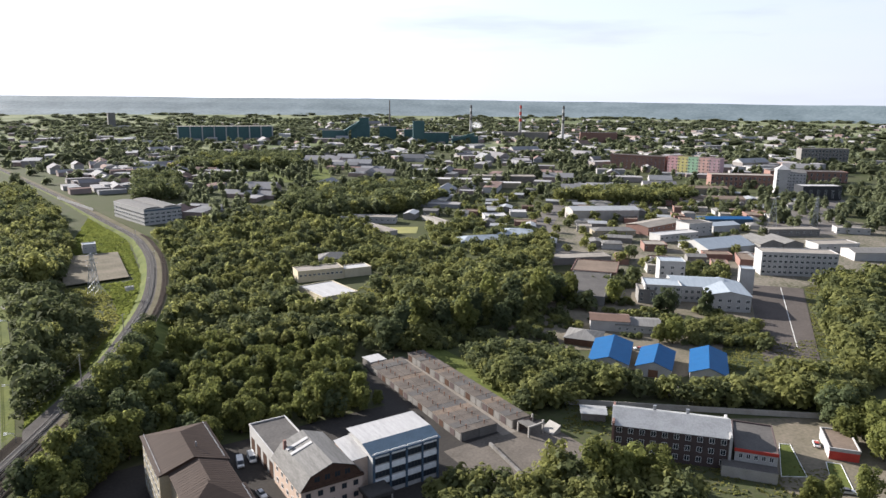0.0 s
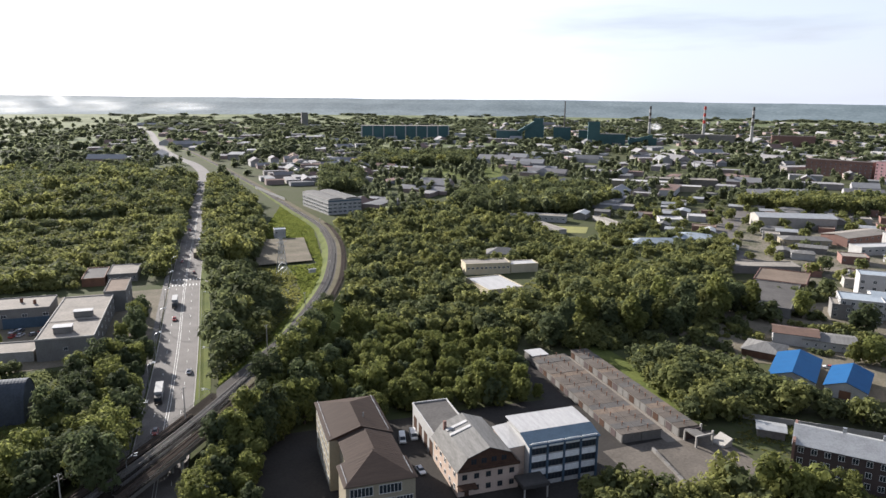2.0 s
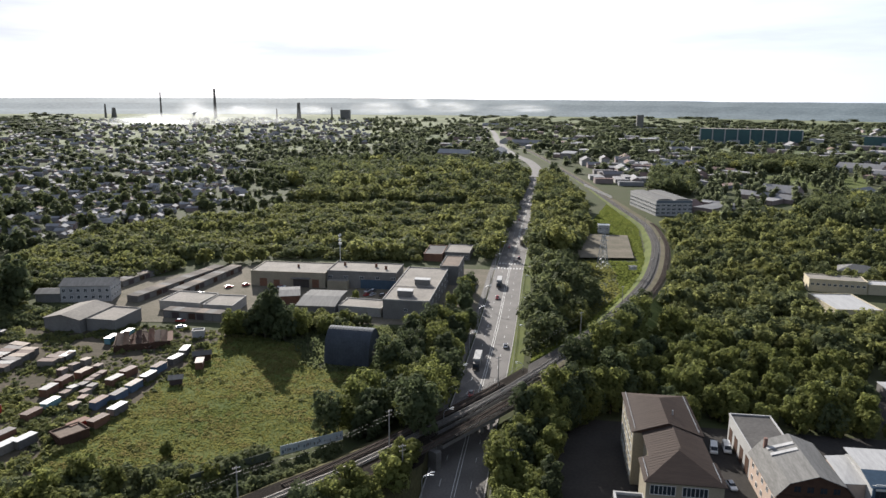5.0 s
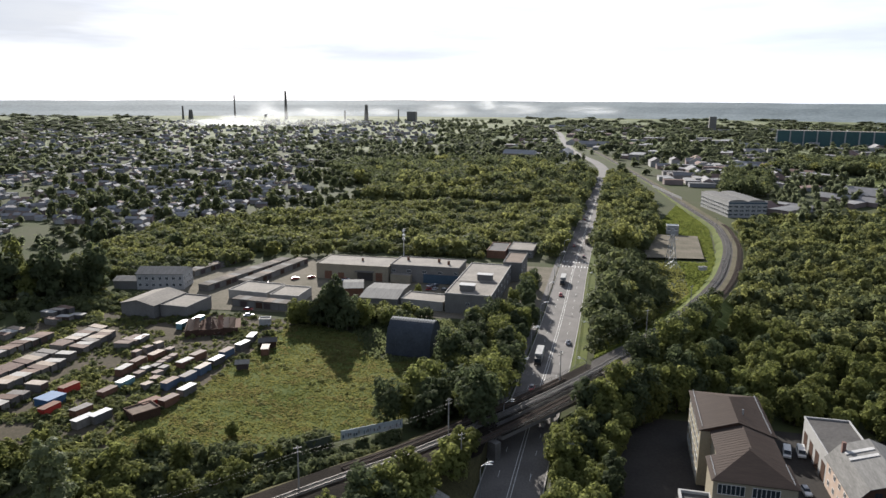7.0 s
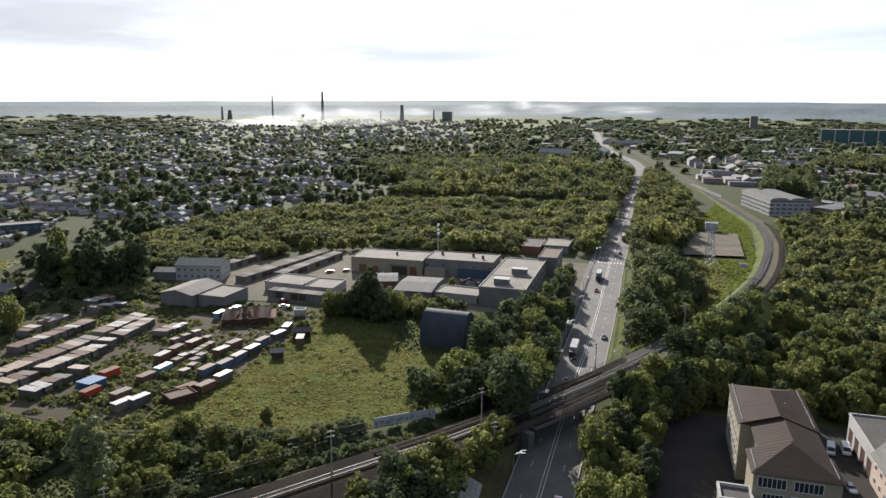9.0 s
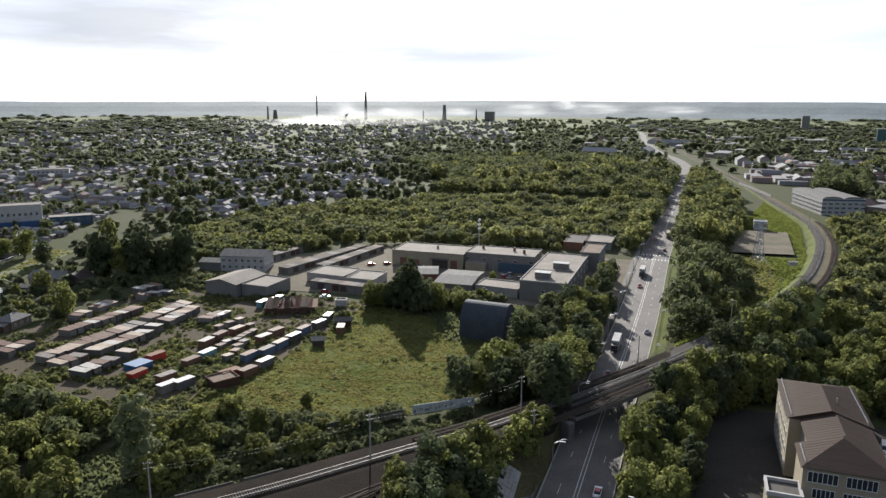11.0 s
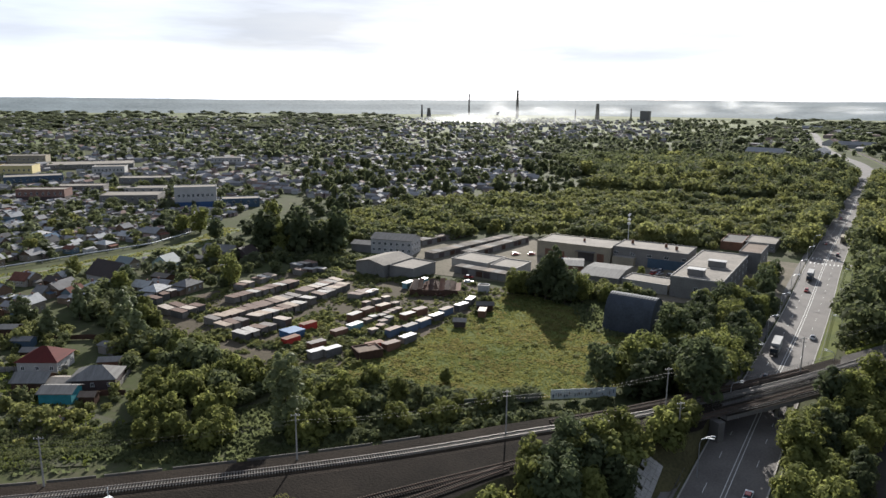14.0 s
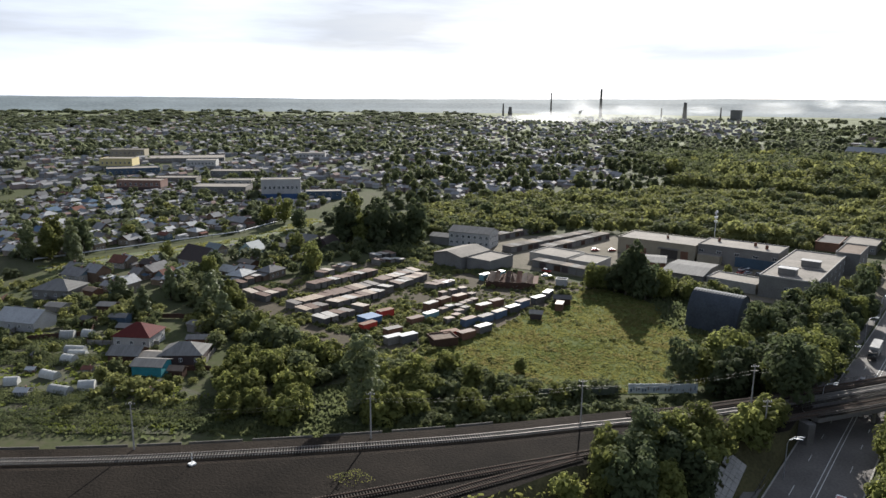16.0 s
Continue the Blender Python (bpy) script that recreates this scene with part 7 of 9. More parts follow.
patch("grass_plot", [(265, 505), (286, 494), (271, 471), (254, 478)], mat("dry_lawn", (0.22, 0.21, 0.06), (0.16, 0.16, 0.05), 0.95, 0.1), "yellowed grass plot", 0.05, "lawn")
front("cream_hut", 213.8, 392.9, 228.3, 388.5, 9.0, 3.6, wall=IVORY, roof=FELT_LIGHT, label="small cream hut among the bushes", category="hut", wins=[("f", 3, 1, dict(w=1.2, h=1.2, z0=2.0))])
front("white_canopy", 228.0, 379.0, 238.0, 374.0, 6.0, 2.8, wall=GREY_WALL, roof=WHITE_ROOF, label="low store with a bright white flat roof", category="store")
front("brick_store", 377.5, 334.8, 390.1, 325.6, 14.0, 4.8, wall=BRICK_RED, roof=FELT_LIGHT, label="small red brick store with a pale roof", category="store", wins=[("f", 3, 1, dict(w=1.4, h=1.4, z0=2.6))])
front("grey_long_row", 508.7, 326.2, 545.0, 306.1, 14.0, 5.0, wall=GREY_WALL, roof=FELT_LIGHT, label="long low grey row with a pale flat roof", category="building", wins=[("f", 8, 1, dict(w=1.6, h=1.3, z0=2.8))])
front("grey_long_row", 568.0, 305.4, 586.0, 288.0, 12.0, 4.6, wall=WHITE_WALL, roof=FELT_LIGHT, label="low white row with a pale roof", category="building", wins=[("f", 4, 1, dict(w=1.6, h=1.3, z0=2.6))])
front("white_complex_porch", 276.0, 246.5, 282.5, 241.0, 12.0, 7.0, wall=GREY_WALL, roof=FELT_LIGHT, label="low grey wing at the end of the white complex", category="building", wins=[("f", 2, 2, dict(w=1.6, h=1.6, z0=2.0, dz=3.0))])
patch("works_ground", [(236, 236), (262, 214), (330, 216), (392, 222), (520, 225), (640, 300), (640, 420), (560, 470), (470, 520), (400, 500), (340, 430), (322, 330), (272, 272)], mat("trodden_works_ground", (0.180, 0.158, 0.128), (0.066, 0.070, 0.040), 0.95, 0.035, fine=14, bump=0.05, contrast=(0.42, 0.60), spec=0.04), "trodden dirt, gravel and weeds between the works", 0.012)
patch("avenue", [(560, 300), (760, 400), (830, 470), (800, 500), (700, 430), (540, 345)], ASPHALT, "broad avenue with grass strips", 0.04, "road")
rng61 = np.random.default_rng(61)
SHED_LABELS = [("works_shed", "low works shed with a grey sheet roof", GREY_WALL, SLATE, "gable"), ("works_store", "small brick store with a felt roof", BRICK_RED, FELT_BROWN, "flat"), ("works_garage", "pale garage block with a flat roof", CONCRETE, FELT_LIGHT, "flat"), ("works_house", "small white house with a grey roof", WHITE_WALL, SLATE, "hip"), ("works_canopy", "low store with a bright sheet roof", GREY_WALL, SILVER, "gable")]
TAKEN = [(o.matrix_basis.translation.x, o.matrix_basis.translation.y) for o in scene.objects if o.parent is None and o.type == "EMPTY" and o.matrix_basis.translation.x > 120]
n_made = 0
for x, y in scatter([(236, 232), (262, 262), (300, 262), (352, 268), (392, 262), (470, 300), (600, 380), (720, 420), (700, 520), (600, 560), (500, 640), (380, 560), (300, 540), (330, 470), (300, 440), (345, 360), (300, 330)], 27.0, rng61):
    if min(math.hypot(x - a, y - b) for a, b in TAKEN) < 24 or abs((x - 318) * 0.84 - (y - 330) * 0.54) < 14 and x < 500:
        continue
    nm, lb, wl_, rf, kd = SHED_LABELS[int(rng61.integers(5))]
    block(nm, x, y, float(rng61.uniform(10, 22)), float(rng61.uniform(7, 12)), float(rng61.uniform(3.0, 5.0)), -42 + float(rng61.choice([0, 90])) + float(rng61.uniform(-5, 5)), wl_, rf, kd, float(rng61.uniform(1.0, 2.0)), lb, "shed", "works sheds", wins=[("f", 3, 1, dict(w=1.2, h=1.2, z0=1.9))] if n_made % 3 == 0 else ())
    n_made += 1
# white factory by the bend
f = front("white_factory", 94.0, 606.0, 124.5, 613.0, 64.0, 12.6, wall=WHITE_WALL, roof=SLATE, label="white three-storey factory with barrel roofs", category="factory", wins=[("f", 7, 3, dict(w=3.2, h=1.7, z0=2.4, dz=3.2, bars=3)), ("l", 16, 3, dict(w=3.0, h=1.7, z0=2.4, dz=3.2, bars=3))])
for u in (-7.9, 7.9):
    s = Shape()
    n = 8
    p = [(u - 7.2 * math.cos(math.pi * i / n), 12.8 + 1.5 * math.sin(math.pi * i / n)) for i in range(n + 1)]
    for (xa, za), (xb, zb) in zip(p, p[1:]):
        s.poly([(xa, -31, za), (xb, -31, zb), (xb, 31, zb), (xa, 31, za)])
    s.poly([(xa, -31, za) for xa, za in p])
    s.poly([(xa, 31, za) for xa, za in p[::-1]])
    part("barrel_roof", s, SLATE, f)
part("blue_band", Shape().box(-15.6, -32.2, 11.2, 15.6, -32.06, 12.4), BLUE_WALL, f)
panel_fence(66.0, 700.0, 44.0, 800.0, 2.4, "factory_wall", "long white wall beside the railway", False, 1.0, WHITE_WALL)
# coloured flats, offices and towers along the avenue
FL = [(0.62, 0.36, 0.36), (0.62, 0.55, 0.22), (0.36, 0.55, 0.36), (0.66, 0.42, 0.36), (0.50, 0.34, 0.36)]
for i in range(5):
    t0, t1 = i / 5, (i + 1) / 5
    front("painted_flats", 836 + 24 * t0, 709 - 72 * t0, 836 + 24 * t1, 709 - 72 * t1, 18.0, 24.0, wall=mat("painted_flats_wall", FL[i], None, 0.8, 0.1), roof=FELT, label="section of painted five-storey flats", category="flats", group="painted flats", wins=[("f", 3, 5, dict(w=2.2, h=1.9, z0=3.0, dz=4.4))])
front("brown_flats", 800.0, 790.0, 835.0, 713.0, 20.0, 22.0, wall=BRICK_RED, roof=FELT, label="long brown brick flats", category="flats", wins=[("f", 14, 4, dict(w=2.2, h=2.0, z0=3.5, dz=4.6))])
front("white_tower_office", 752.0, 480.0, 762.0, 470.0, 14.0, 28.0, wall=WHITE_WALL, roof=WHITE_ROOF, kind="hip", rise=5.0, label="slim white office tower with a pointed roof", category="office", wins=[("f", 2, 6, dict(w=1.6, h=1.8, z0=4.0, dz=3.8))])
front("white_office", 766.0, 478.0, 784.0, 464.0, 22.0, 24.0, wall=WHITE_WALL, roof=SLATE, kind="gable", rise=3.0, label="white six-storey office with window rows", category="office", wins=[("f", 6, 6, dict(w=1.8, h=1.8, z0=3.0, dz=3.6))])
front("black_white_office", 730.0, 434.0, 768.0, 413.0, 18.0, 15.0, wall=mat("black_cladding", (0.035, 0.037, 0.042), None, 0.4, 0.2), roof=WHITE_ROOF, label="black and white clad office", category="office", wins=[("f", 6, 1, dict(w=2.6, h=9.0, z0=6.6, bars=2))])
front("red_brick_works", 742.0, 560.0, 800.0, 512.0, 24.0, 15.0, wall=BRICK_RED, roof=FELT_LIGHT, label="long red brick works with tall windows", category="works", wins=[("f", 14, 2, dict(w=2.4, h=4.0, z0=4.2, dz=6.4))])
front("red_brick_works", 862.0, 560.0, 940.0, 500.0, 24.0, 14.0, wall=BRICK_RED, roof=FELT, label="long red brick works with tall windows", category="works", wins=[("f", 14, 2, dict(w=2.4, h=4.0, z0=4.0, dz=6.0))])
front("concrete_frame_block", 1160.0, 700.0, 1225.0, 655.0, 20.0, 26.0, wall=GREY_WALL, roof=FELT, label="dark unfinished concrete frame block", category="building", wins=[("f", 14, 4, dict(w=3.0, h=3.6, z0=4.0, dz=6.0))])
front("cream_offices", 640.0, 520.0, 680.0, 490.0, 16.0, 9.0, wall=CREAM_WALL, roof=FELT_BROWN, kind="gable", rise=2.0, label="cream offices with a brown roof", category="office", wins=[("f", 9, 2, dict(w=1.6, h=1.6, z0=2.5, dz=3.4))])
front("long_pink_shed", 560.0, 500.0, 640.0, 440.0, 20.0, 6.0, wall=PINK_WALL, roof=FELT_BROWN, kind="gable", rise=2.0, label="long pinkish shed with a brown roof", category="shed")
front("open_frame_hall", 500.0, 735.0, 570.0, 690.0, 24.0, 8.0, wall=CONCRETE_DARK, roof=FELT_LIGHT, label="open concrete frame hall with a flat slab", category="hall")
front("white_roof_sheds", 470.0, 690.0, 520.0, 655.0, 18.0, 6.0, wall=CREAM_WALL, roof=WHITE_ROOF, label="shed with a bright flat roof", category="shed")
front("white_roof_sheds", 450.0, 740.0, 510.0, 700.0, 22.0, 6.0, wall=CREAM_WALL, roof=WHITE_ROOF, label="shed with a bright flat roof", category="shed")


# ---- works on the skyline ----
def striped_stack(x, y, h, r, red=True):
    root = thing("striped_chimney", x, y, 0, 0, "tall chimney stack with red and white bands", "chimney stack", "works chimneys")
    n = 10
    for i in range(n):
        z0, z1 = h * i / n, h * (i + 1) / n
        s = Shape().tube((0, 0, z0), (0, 0, z1), r * (1.35 - 0.5 * i / n), r * (1.35 - 0.5 * (i + 1) / n), 14, cap=i == n - 1)
        part("band", s, (RED_PAINT if red else IRON) if i % 2 and i > 3 else WHITE_WALL, root)


striped_stack(1151.5, 1690.7, 85, 3.2, False)
striped_stack(1213.8, 1542.4, 87, 3.4)
striped_stack(1219.0, 1374.9, 88, 3.0, False)
striped_stack(1278.1, 1351.1, 42, 2.0, False)
TEAL = mat("teal_sheet_cladding", (0.055, 0.115, 0.115), (0.04, 0.085, 0.088), 0.6, 0.02)
g = front("green_works_hall", 352.6, 1718.7, 564.0, 1679.1, 50.0, 33.0, wall=TEAL, roof=FELT_LIGHT, label="huge teal works hall with white ribs", category="works")
for i in range(9):
    u = -107.0 + i * 26.8
    part("rib", Shape().box(u - 1.3, -26.2, 0, u + 1.3, -24.9, 33.3), WHITE_WALL, g)
front("green_works_store", 566.0, 1640.0, 590.0, 1630.0, 40.0, 16.0, wall=WHITE_WALL, roof=WHITE_ROOF, label="white store beside the works hall", category="store")
for x, y, Ls, D, h in ((690, 1590, 60, 40, 26), (745, 1566, 44, 40, 40), (752, 1560, 22, 30, 56), (800, 1530, 40, 40, 36), (840, 1490, 30, 40, 30), (822, 1420, 26, 26, 52), (880, 1440, 60, 40, 24), (950, 1420, 60, 40, 16)):
    block("teal_works_block", x, y, Ls, D, h, -28, TEAL, FELT, label="dark teal works building on the skyline", category="works", group="teal works")
for (xa, ya, za), (xb, yb, zb) in (((700, 1560, 24), (752, 1550, 54)), ((850, 1450, 30), (824, 1415, 50)), ((900, 1400, 8), (945, 1372, 22))):
    single("conveyor_gallery", Shape().bar((xa, ya, za), (xb, yb, zb), 8.0, 7.0), TEAL, "sloping covered conveyor gallery", "conveyor", group="teal works")
block("pipe_rack_works", 1180, 1480, 120, 40, 18, -35, GREY_WALL, FELT, label="grey works with pipe racks", category="works")
block("pipe_rack_works", 1270, 1300, 90, 30, 24, -40, BRICK_RED, FELT, label="brick works on the skyline", category="works")
for x, y, h, r in ((810.5, 1539.9, 97, 1.6), (-1554.0, 3199.0, 132, 6.0), (-1692.0, 2961.0, 112, 3.4), (-1090.0, 3052.0, 72, 8.0), (-960.0, 3120.0, 52, 3.0), (-1180.0, 3020.0, 46, 3.0), (-1880.0, 2900.0, 44, 9.0), (-1900.0, 2870.0, 60, 4.0)):
    root = thing("dark_chimney", x, y, 0, 0, "dark chimney stack on the hazy skyline", "chimney stack", "skyline chimneys")
    part("shaft", Shape().tube((0, 0, 0), (0, 0, h), r * 1.3, r * 0.8, 12), CONCRETE_DARK, root)
block("tower_block", 318.0, 2540.0, 22, 22, 46, 0, GREY_WALL, FELT, label="lone grey tower block far off", category="tower block")
block("tower_block", -905.0, 3150.0, 40, 30, 42, 0, GREY_WALL, FELT, label="lone grey tower block far off", category="tower block")

# trees, weeds and paving round the near works
patch("garage_apron", [(104, 122), (128, 118), (143, 138), (143, 166), (104, 164)], mat("pale_concrete_paving", (0.145, 0.126, 0.106), (0.086, 0.076, 0.064), 0.9, 0.12, fine=10, spec=0.05), "cracked pale concrete paving before the garages", 0.045)
patch("garage_grass", [(138.5, 178), (147, 172), (154, 200), (150, 244), (139, 244)], GRASS, "bright grass strip behind the garages", 0.03, "lawn")
patch("garage_lane", [(125.5, 163), (130.7, 163), (131.6, 240), (126.8, 240)], mat("dusty_lane", (0.21, 0.185, 0.155), (0.14, 0.125, 0.105), 0.95, 0.15, fine=10), "dusty lane between the garage rows", 0.05)
patch("court_dirt", [(196, 212), (240, 180), (330, 190), (330, 290), (236, 300), (190, 250)], DUST, "trodden dirt and dry grass between the works", 0.025)


# ---- the far town, woods and hills ----
def far_blocks(name, n, seed, rmin, rmax, yaw0, yaw1, size, height, label, rot0=0.0, keep=lambda x, y: True, gable=0.6):
    """Many far roofs: walls and pitched or flat roofs, joined; yaw is counted to the left from the road's direction."""
    rng = np.random.default_rng(seed)
    vs, fs, ms = [], [], []
    k = 0
    while k < n:
        r = math.sqrt(rng.uniform(rmin ** 2, rmax ** 2)) if rmax < 1500 else math.exp(rng.uniform(math.log(rmin), math.log(rmax)))
        a = radians(rng.uniform(yaw0, yaw1))
        x, y = -math.sin(a) * r, math.cos(a) * r
        k += 1
        if not keep(x, y):
            continue
        L, D, h = rng.uniform(*size), rng.uniform(size[0] * 0.7, size[0] * 1.3), rng.uniform(*height)
        t = radians(rot0 + rng.choice([0, 90]) + rng.uniform(-6, 6))
        c, s = math.cos(t), math.sin(t)
        rise = D * 0.28 if rng.random() < gable else 0.25
        p = [(-L / 2, -D / 2, 0), (L / 2, -D / 2, 0), (L / 2, D / 2, 0), (-L / 2, D / 2, 0), (-L / 2, -D / 2, h), (L / 2, -D / 2, h), (L / 2, D / 2, h), (-L / 2, D / 2, h)]
        o = 0.4
        q = [(-L / 2 - o, -D / 2 - o, h - 0.1), (L / 2 + o, -D / 2 - o, h - 0.1), (L / 2 + o, D / 2 + o, h - 0.1), (-L / 2 - o, D / 2 + o, h - 0.1), (-L / 2 - o, 0, h + rise), (L / 2 + o, 0, h + rise)]
        b = len(vs)
        vs += [(u * c - v * s + x, u * s + v * c + y, z) for u, v, z in p + q]
        fs += [tuple(b + i for i in f) for f in ((0, 1, 5, 4), (1, 2, 6, 5), (2, 3, 7, 6), (3, 0, 4, 7), (8, 9, 13, 12), (10, 11, 12, 13), (9, 10, 13), (11, 8, 12))]
        ms += [0, 0, 0, 0, 1, 1, 0, 0]
    sh = Shape()
    sh.v, sh.f, sh.m = vs, fs, ms
    single(name, sh, [FAR_WALL, FAR_ROOF], label, "buildings", "stuff")


def open_land(x, y):
    return clear(x, y) and not inside(x, y, [(-330, 330), (-150, 395), (-20, 400), (-10, 900), (-72, 960), (-260, 720)]) and not inside(x, y, [(-72, 950), (-175, 818), (-231, 693), (-300, 760), (-330, 1010), (-160, 1090), (-84, 1060)]) and not (-40 < x < 120 and y < 900) and not (-78 < x < 14 and 880 < y < 1380)


VILLAGE = [(-350, 132), (-339, 238), (-362, 310), (-420, 420), (-560, 430), (-620, 300), (-520, 150), (-430, 100)]
VILLAGE_EAST = [(-318, 126), (-262, 140), (-252, 196), (-256, 240), (-300, 250), (-306, 220)]
EAST_FIELD = [(255, 830), (355, 840), (420, 985), (280, 974)]
EAST_GROVES = [[(182, 556), (326, 564), (400, 700), (360, 725), (261, 713)], [(194, 1044), (370, 992), (450, 1180), (293, 1190)], [(108, 746), (151, 744), (186, 920), (137, 923)]]
far_blocks("far_village_houses", 2400, 101, 520, 1500, 24, 75, (5, 11), (2.4, 4.2), "hundreds of small village houses with sheet roofs", 12, lambda x, y: open_land(x, y) and not (-620 < x < -330 and y < 430) and all(math.hypot(x - a, y - b) > c for a, b, c in WORKS), 0.9)
far_blocks("village_sheds", 2600, 107, 330, 660, 34, 78, (3, 7), (1.7, 2.7), "small sheds, porches and lean-tos crowding the village yards", 12, lambda x, y: (inside(x, y, VILLAGE) or inside(x, y, VILLAGE_EAST)) and lane_free(x, y) and all(abs(x - a) + abs(y - b) > 7.5 for a, b in PLACED), 0.6)
far_blocks("distant_village_houses", 2000, 102, 1500, 3200, 14, 75, (7, 15), (3, 6), "distant village houses among trees", 12, open_land, 0.9)
far_blocks("far_works_sheds", 290, 103, 640, 1500, -75, -8, (18, 60), (3.5, 7), "far works, sheds and warehouses with pale roofs", -42, lambda x, y: open_land(x, y) and y > 560 and not any(inside(x, y, q) for q in EAST_GROVES) and not inside(x, y, EAST_FIELD), 0.25)
far_blocks("distant_works_sheds", 430, 104, 1150, 2800, -60, 8, (20, 70), (4, 9), "distant works and warehouses with pale roofs", -10, open_land, 0.15)
far_blocks("works_by_the_line", 120, 105, 780, 1150, -12, 4, (14, 40), (4, 8), "works and sheds north of the wood", 5, lambda x, y: clear(x, y) and x > 60, 0.5)
far_blocks("distant_town", 300, 106, 1700, 3600, -70, -24, (10, 30), (4, 9), "pale houses of a distant hillside town", 0, open_land, 0.6)


def far_trees(name, n, seed, rmin, rmax, yaw0, yaw1, cards, size, r, h, leaf, label, keep=open_land, clump=3):
    rng = np.random.default_rng(seed)
    lb = [(0, 0, 0.48, 0.55), (0.42, 0.1, 0.52, 0.46), (-0.4, 0.22, 0.58, 0.46), (0.05, -0.42, 0.55, 0.46), (0.08, 0.1, 0.74, 0.46)]
    base = [crown_cards(rng, lb, cards, size, 1.4, True)[0] for _ in range(6)]
    vs = []
    while len(vs) < n:
        d = math.exp(rng.uniform(math.log(rmin), math.log(rmax)))
        a = radians(rng.uniform(yaw0, yaw1))
        x0, y0 = -math.sin(a) * d, math.cos(a) * d
        for _ in range(int(rng.integers(1, 2 * clump))):
            x, y = x0 + rng.normal(scale=r[1] * 1.6), y0 + rng.normal(scale=r[1] * 1.6)
            if not keep(x, y):
                vs.append(np.zeros((0, 3)))
                continue
            b = base[int(rng.integers(6))]
            rr, hh, t = rng.uniform(*r), rng.uniform(*h), rng.uniform(0, 6.28)
            c, s = math.cos(t), math.sin(t)
            vs.append(np.c_[(b[:, 0] * c - b[:, 1] * s) * rr + x, (b[:, 0] * s + b[:, 1] * c) * rr + y, b[:, 2] * hh - 0.3])
    v = np.concatenate(vs)
    single(name, raw_mesh(name, v, np.arange(len(v)).reshape(-1, 3), [leaf]), None, label, "woodland", "stuff")


far_trees("village_trees", 1500, 201, 330, 1100, 22, 72, 60, 0.30, (2.0, 4.4), (2.6, 6.8), LEAF_FAR, "garden trees among the village houses", lambda x, y: open_land(x, y) and not inside(x, y, [(-350, 120), (-310, 120), (-298, 240), (-325, 305), (-360, 300), (-335, 238)]) and x < -240)
far_trees("distant_village_trees", 3000, 202, 1000, 3400, 10, 72, 24, 0.42, (4, 9), (4, 10), LEAF_FAR, "distant trees among village houses")
far_trees("works_trees", 1500, 203, 480, 1300, -72, -12, 60, 0.32, (3.5, 6.0), (7, 14), LEAF_FAR, "trees between the far works", lambda x, y: open_land(x, y) and (y > 560 or x > 560))
far_trees("distant_works_trees", 3200, 204, 1200, 3400, -72, 14, 30, 0.42, (6, 12), (7, 15), LEAF_FAR, "distant trees between works and town")
far_trees("forest_band", 2300, 205, 1900, 4400, -75, 78, 22, 0.5, (14, 34), (6, 13), LEAF_FAR, "dark forest band near the horizon", lambda x, y: open_land(x, y) and not (0.12 * y < -x < 0.72 * y and math.hypot(x, y) < 4600))
for k, poly in enumerate(EAST_GROVES):
    woodland("works_grove", poly, 9.5, 330 + k, 240, 0.13, LEAF_WOOD_DARK, "dark grove of tall rounded trees between the works", (4.5, 7.5), (9, 18), clear, dark=0.4)
patch("works_field", EAST_FIELD, GRASS, "bright grass field between the far works", 0.04, "field")
woodland("wood_end_trees", [(-72, 950), (-175, 818), (-231, 693), (-300, 760), (-380, 900), (-330, 1010), (-160, 1090), (-84, 1060)], 11.0, 340, 200, 0.14, LEAF_WOOD_DARK, "trees at the far end of the wood, thinning towards the village", (4.0, 7.0), (7, 15), clear, dark=0.4, gaps=0.16)
# poplar grove and hedges in the works area
for k, (poly, gap, rr, hh, lf) in enumerate(((([(470, 545), (560, 560), (640, 520), (610, 470), (520, 490)]), 7.5, (4, 5.5), (13, 18), LEAF_WOOD), (([(290, 560), (380, 600), (420, 700), (330, 720), (250, 660)]), 8.0, (4, 5.5), (9, 14), LEAF_WOOD), (([(388, 216), (470, 200), (470, 120), (300, 106), (270, 126), (284, 148), (330, 180)]), 6.5, (3.4, 4.6), (9, 14), LEAF_WOOD), (([(275, 345), (330, 372), (360, 420), (330, 440), (262, 405)]), 8.5, (2.8, 4.0), (5, 9), LEAF_WOOD), (([(186, 262), (215, 250), (262, 300), (300, 345), (262, 360), (230, 345)]), 6.0, (3.2, 4.6), (8, 13), LEAF_WOOD))):
    woodland("works_wood", poly, gap, 300 + k, 180, 0.19, lf, "grove of trees between the works buildings", rr, hh, clear)


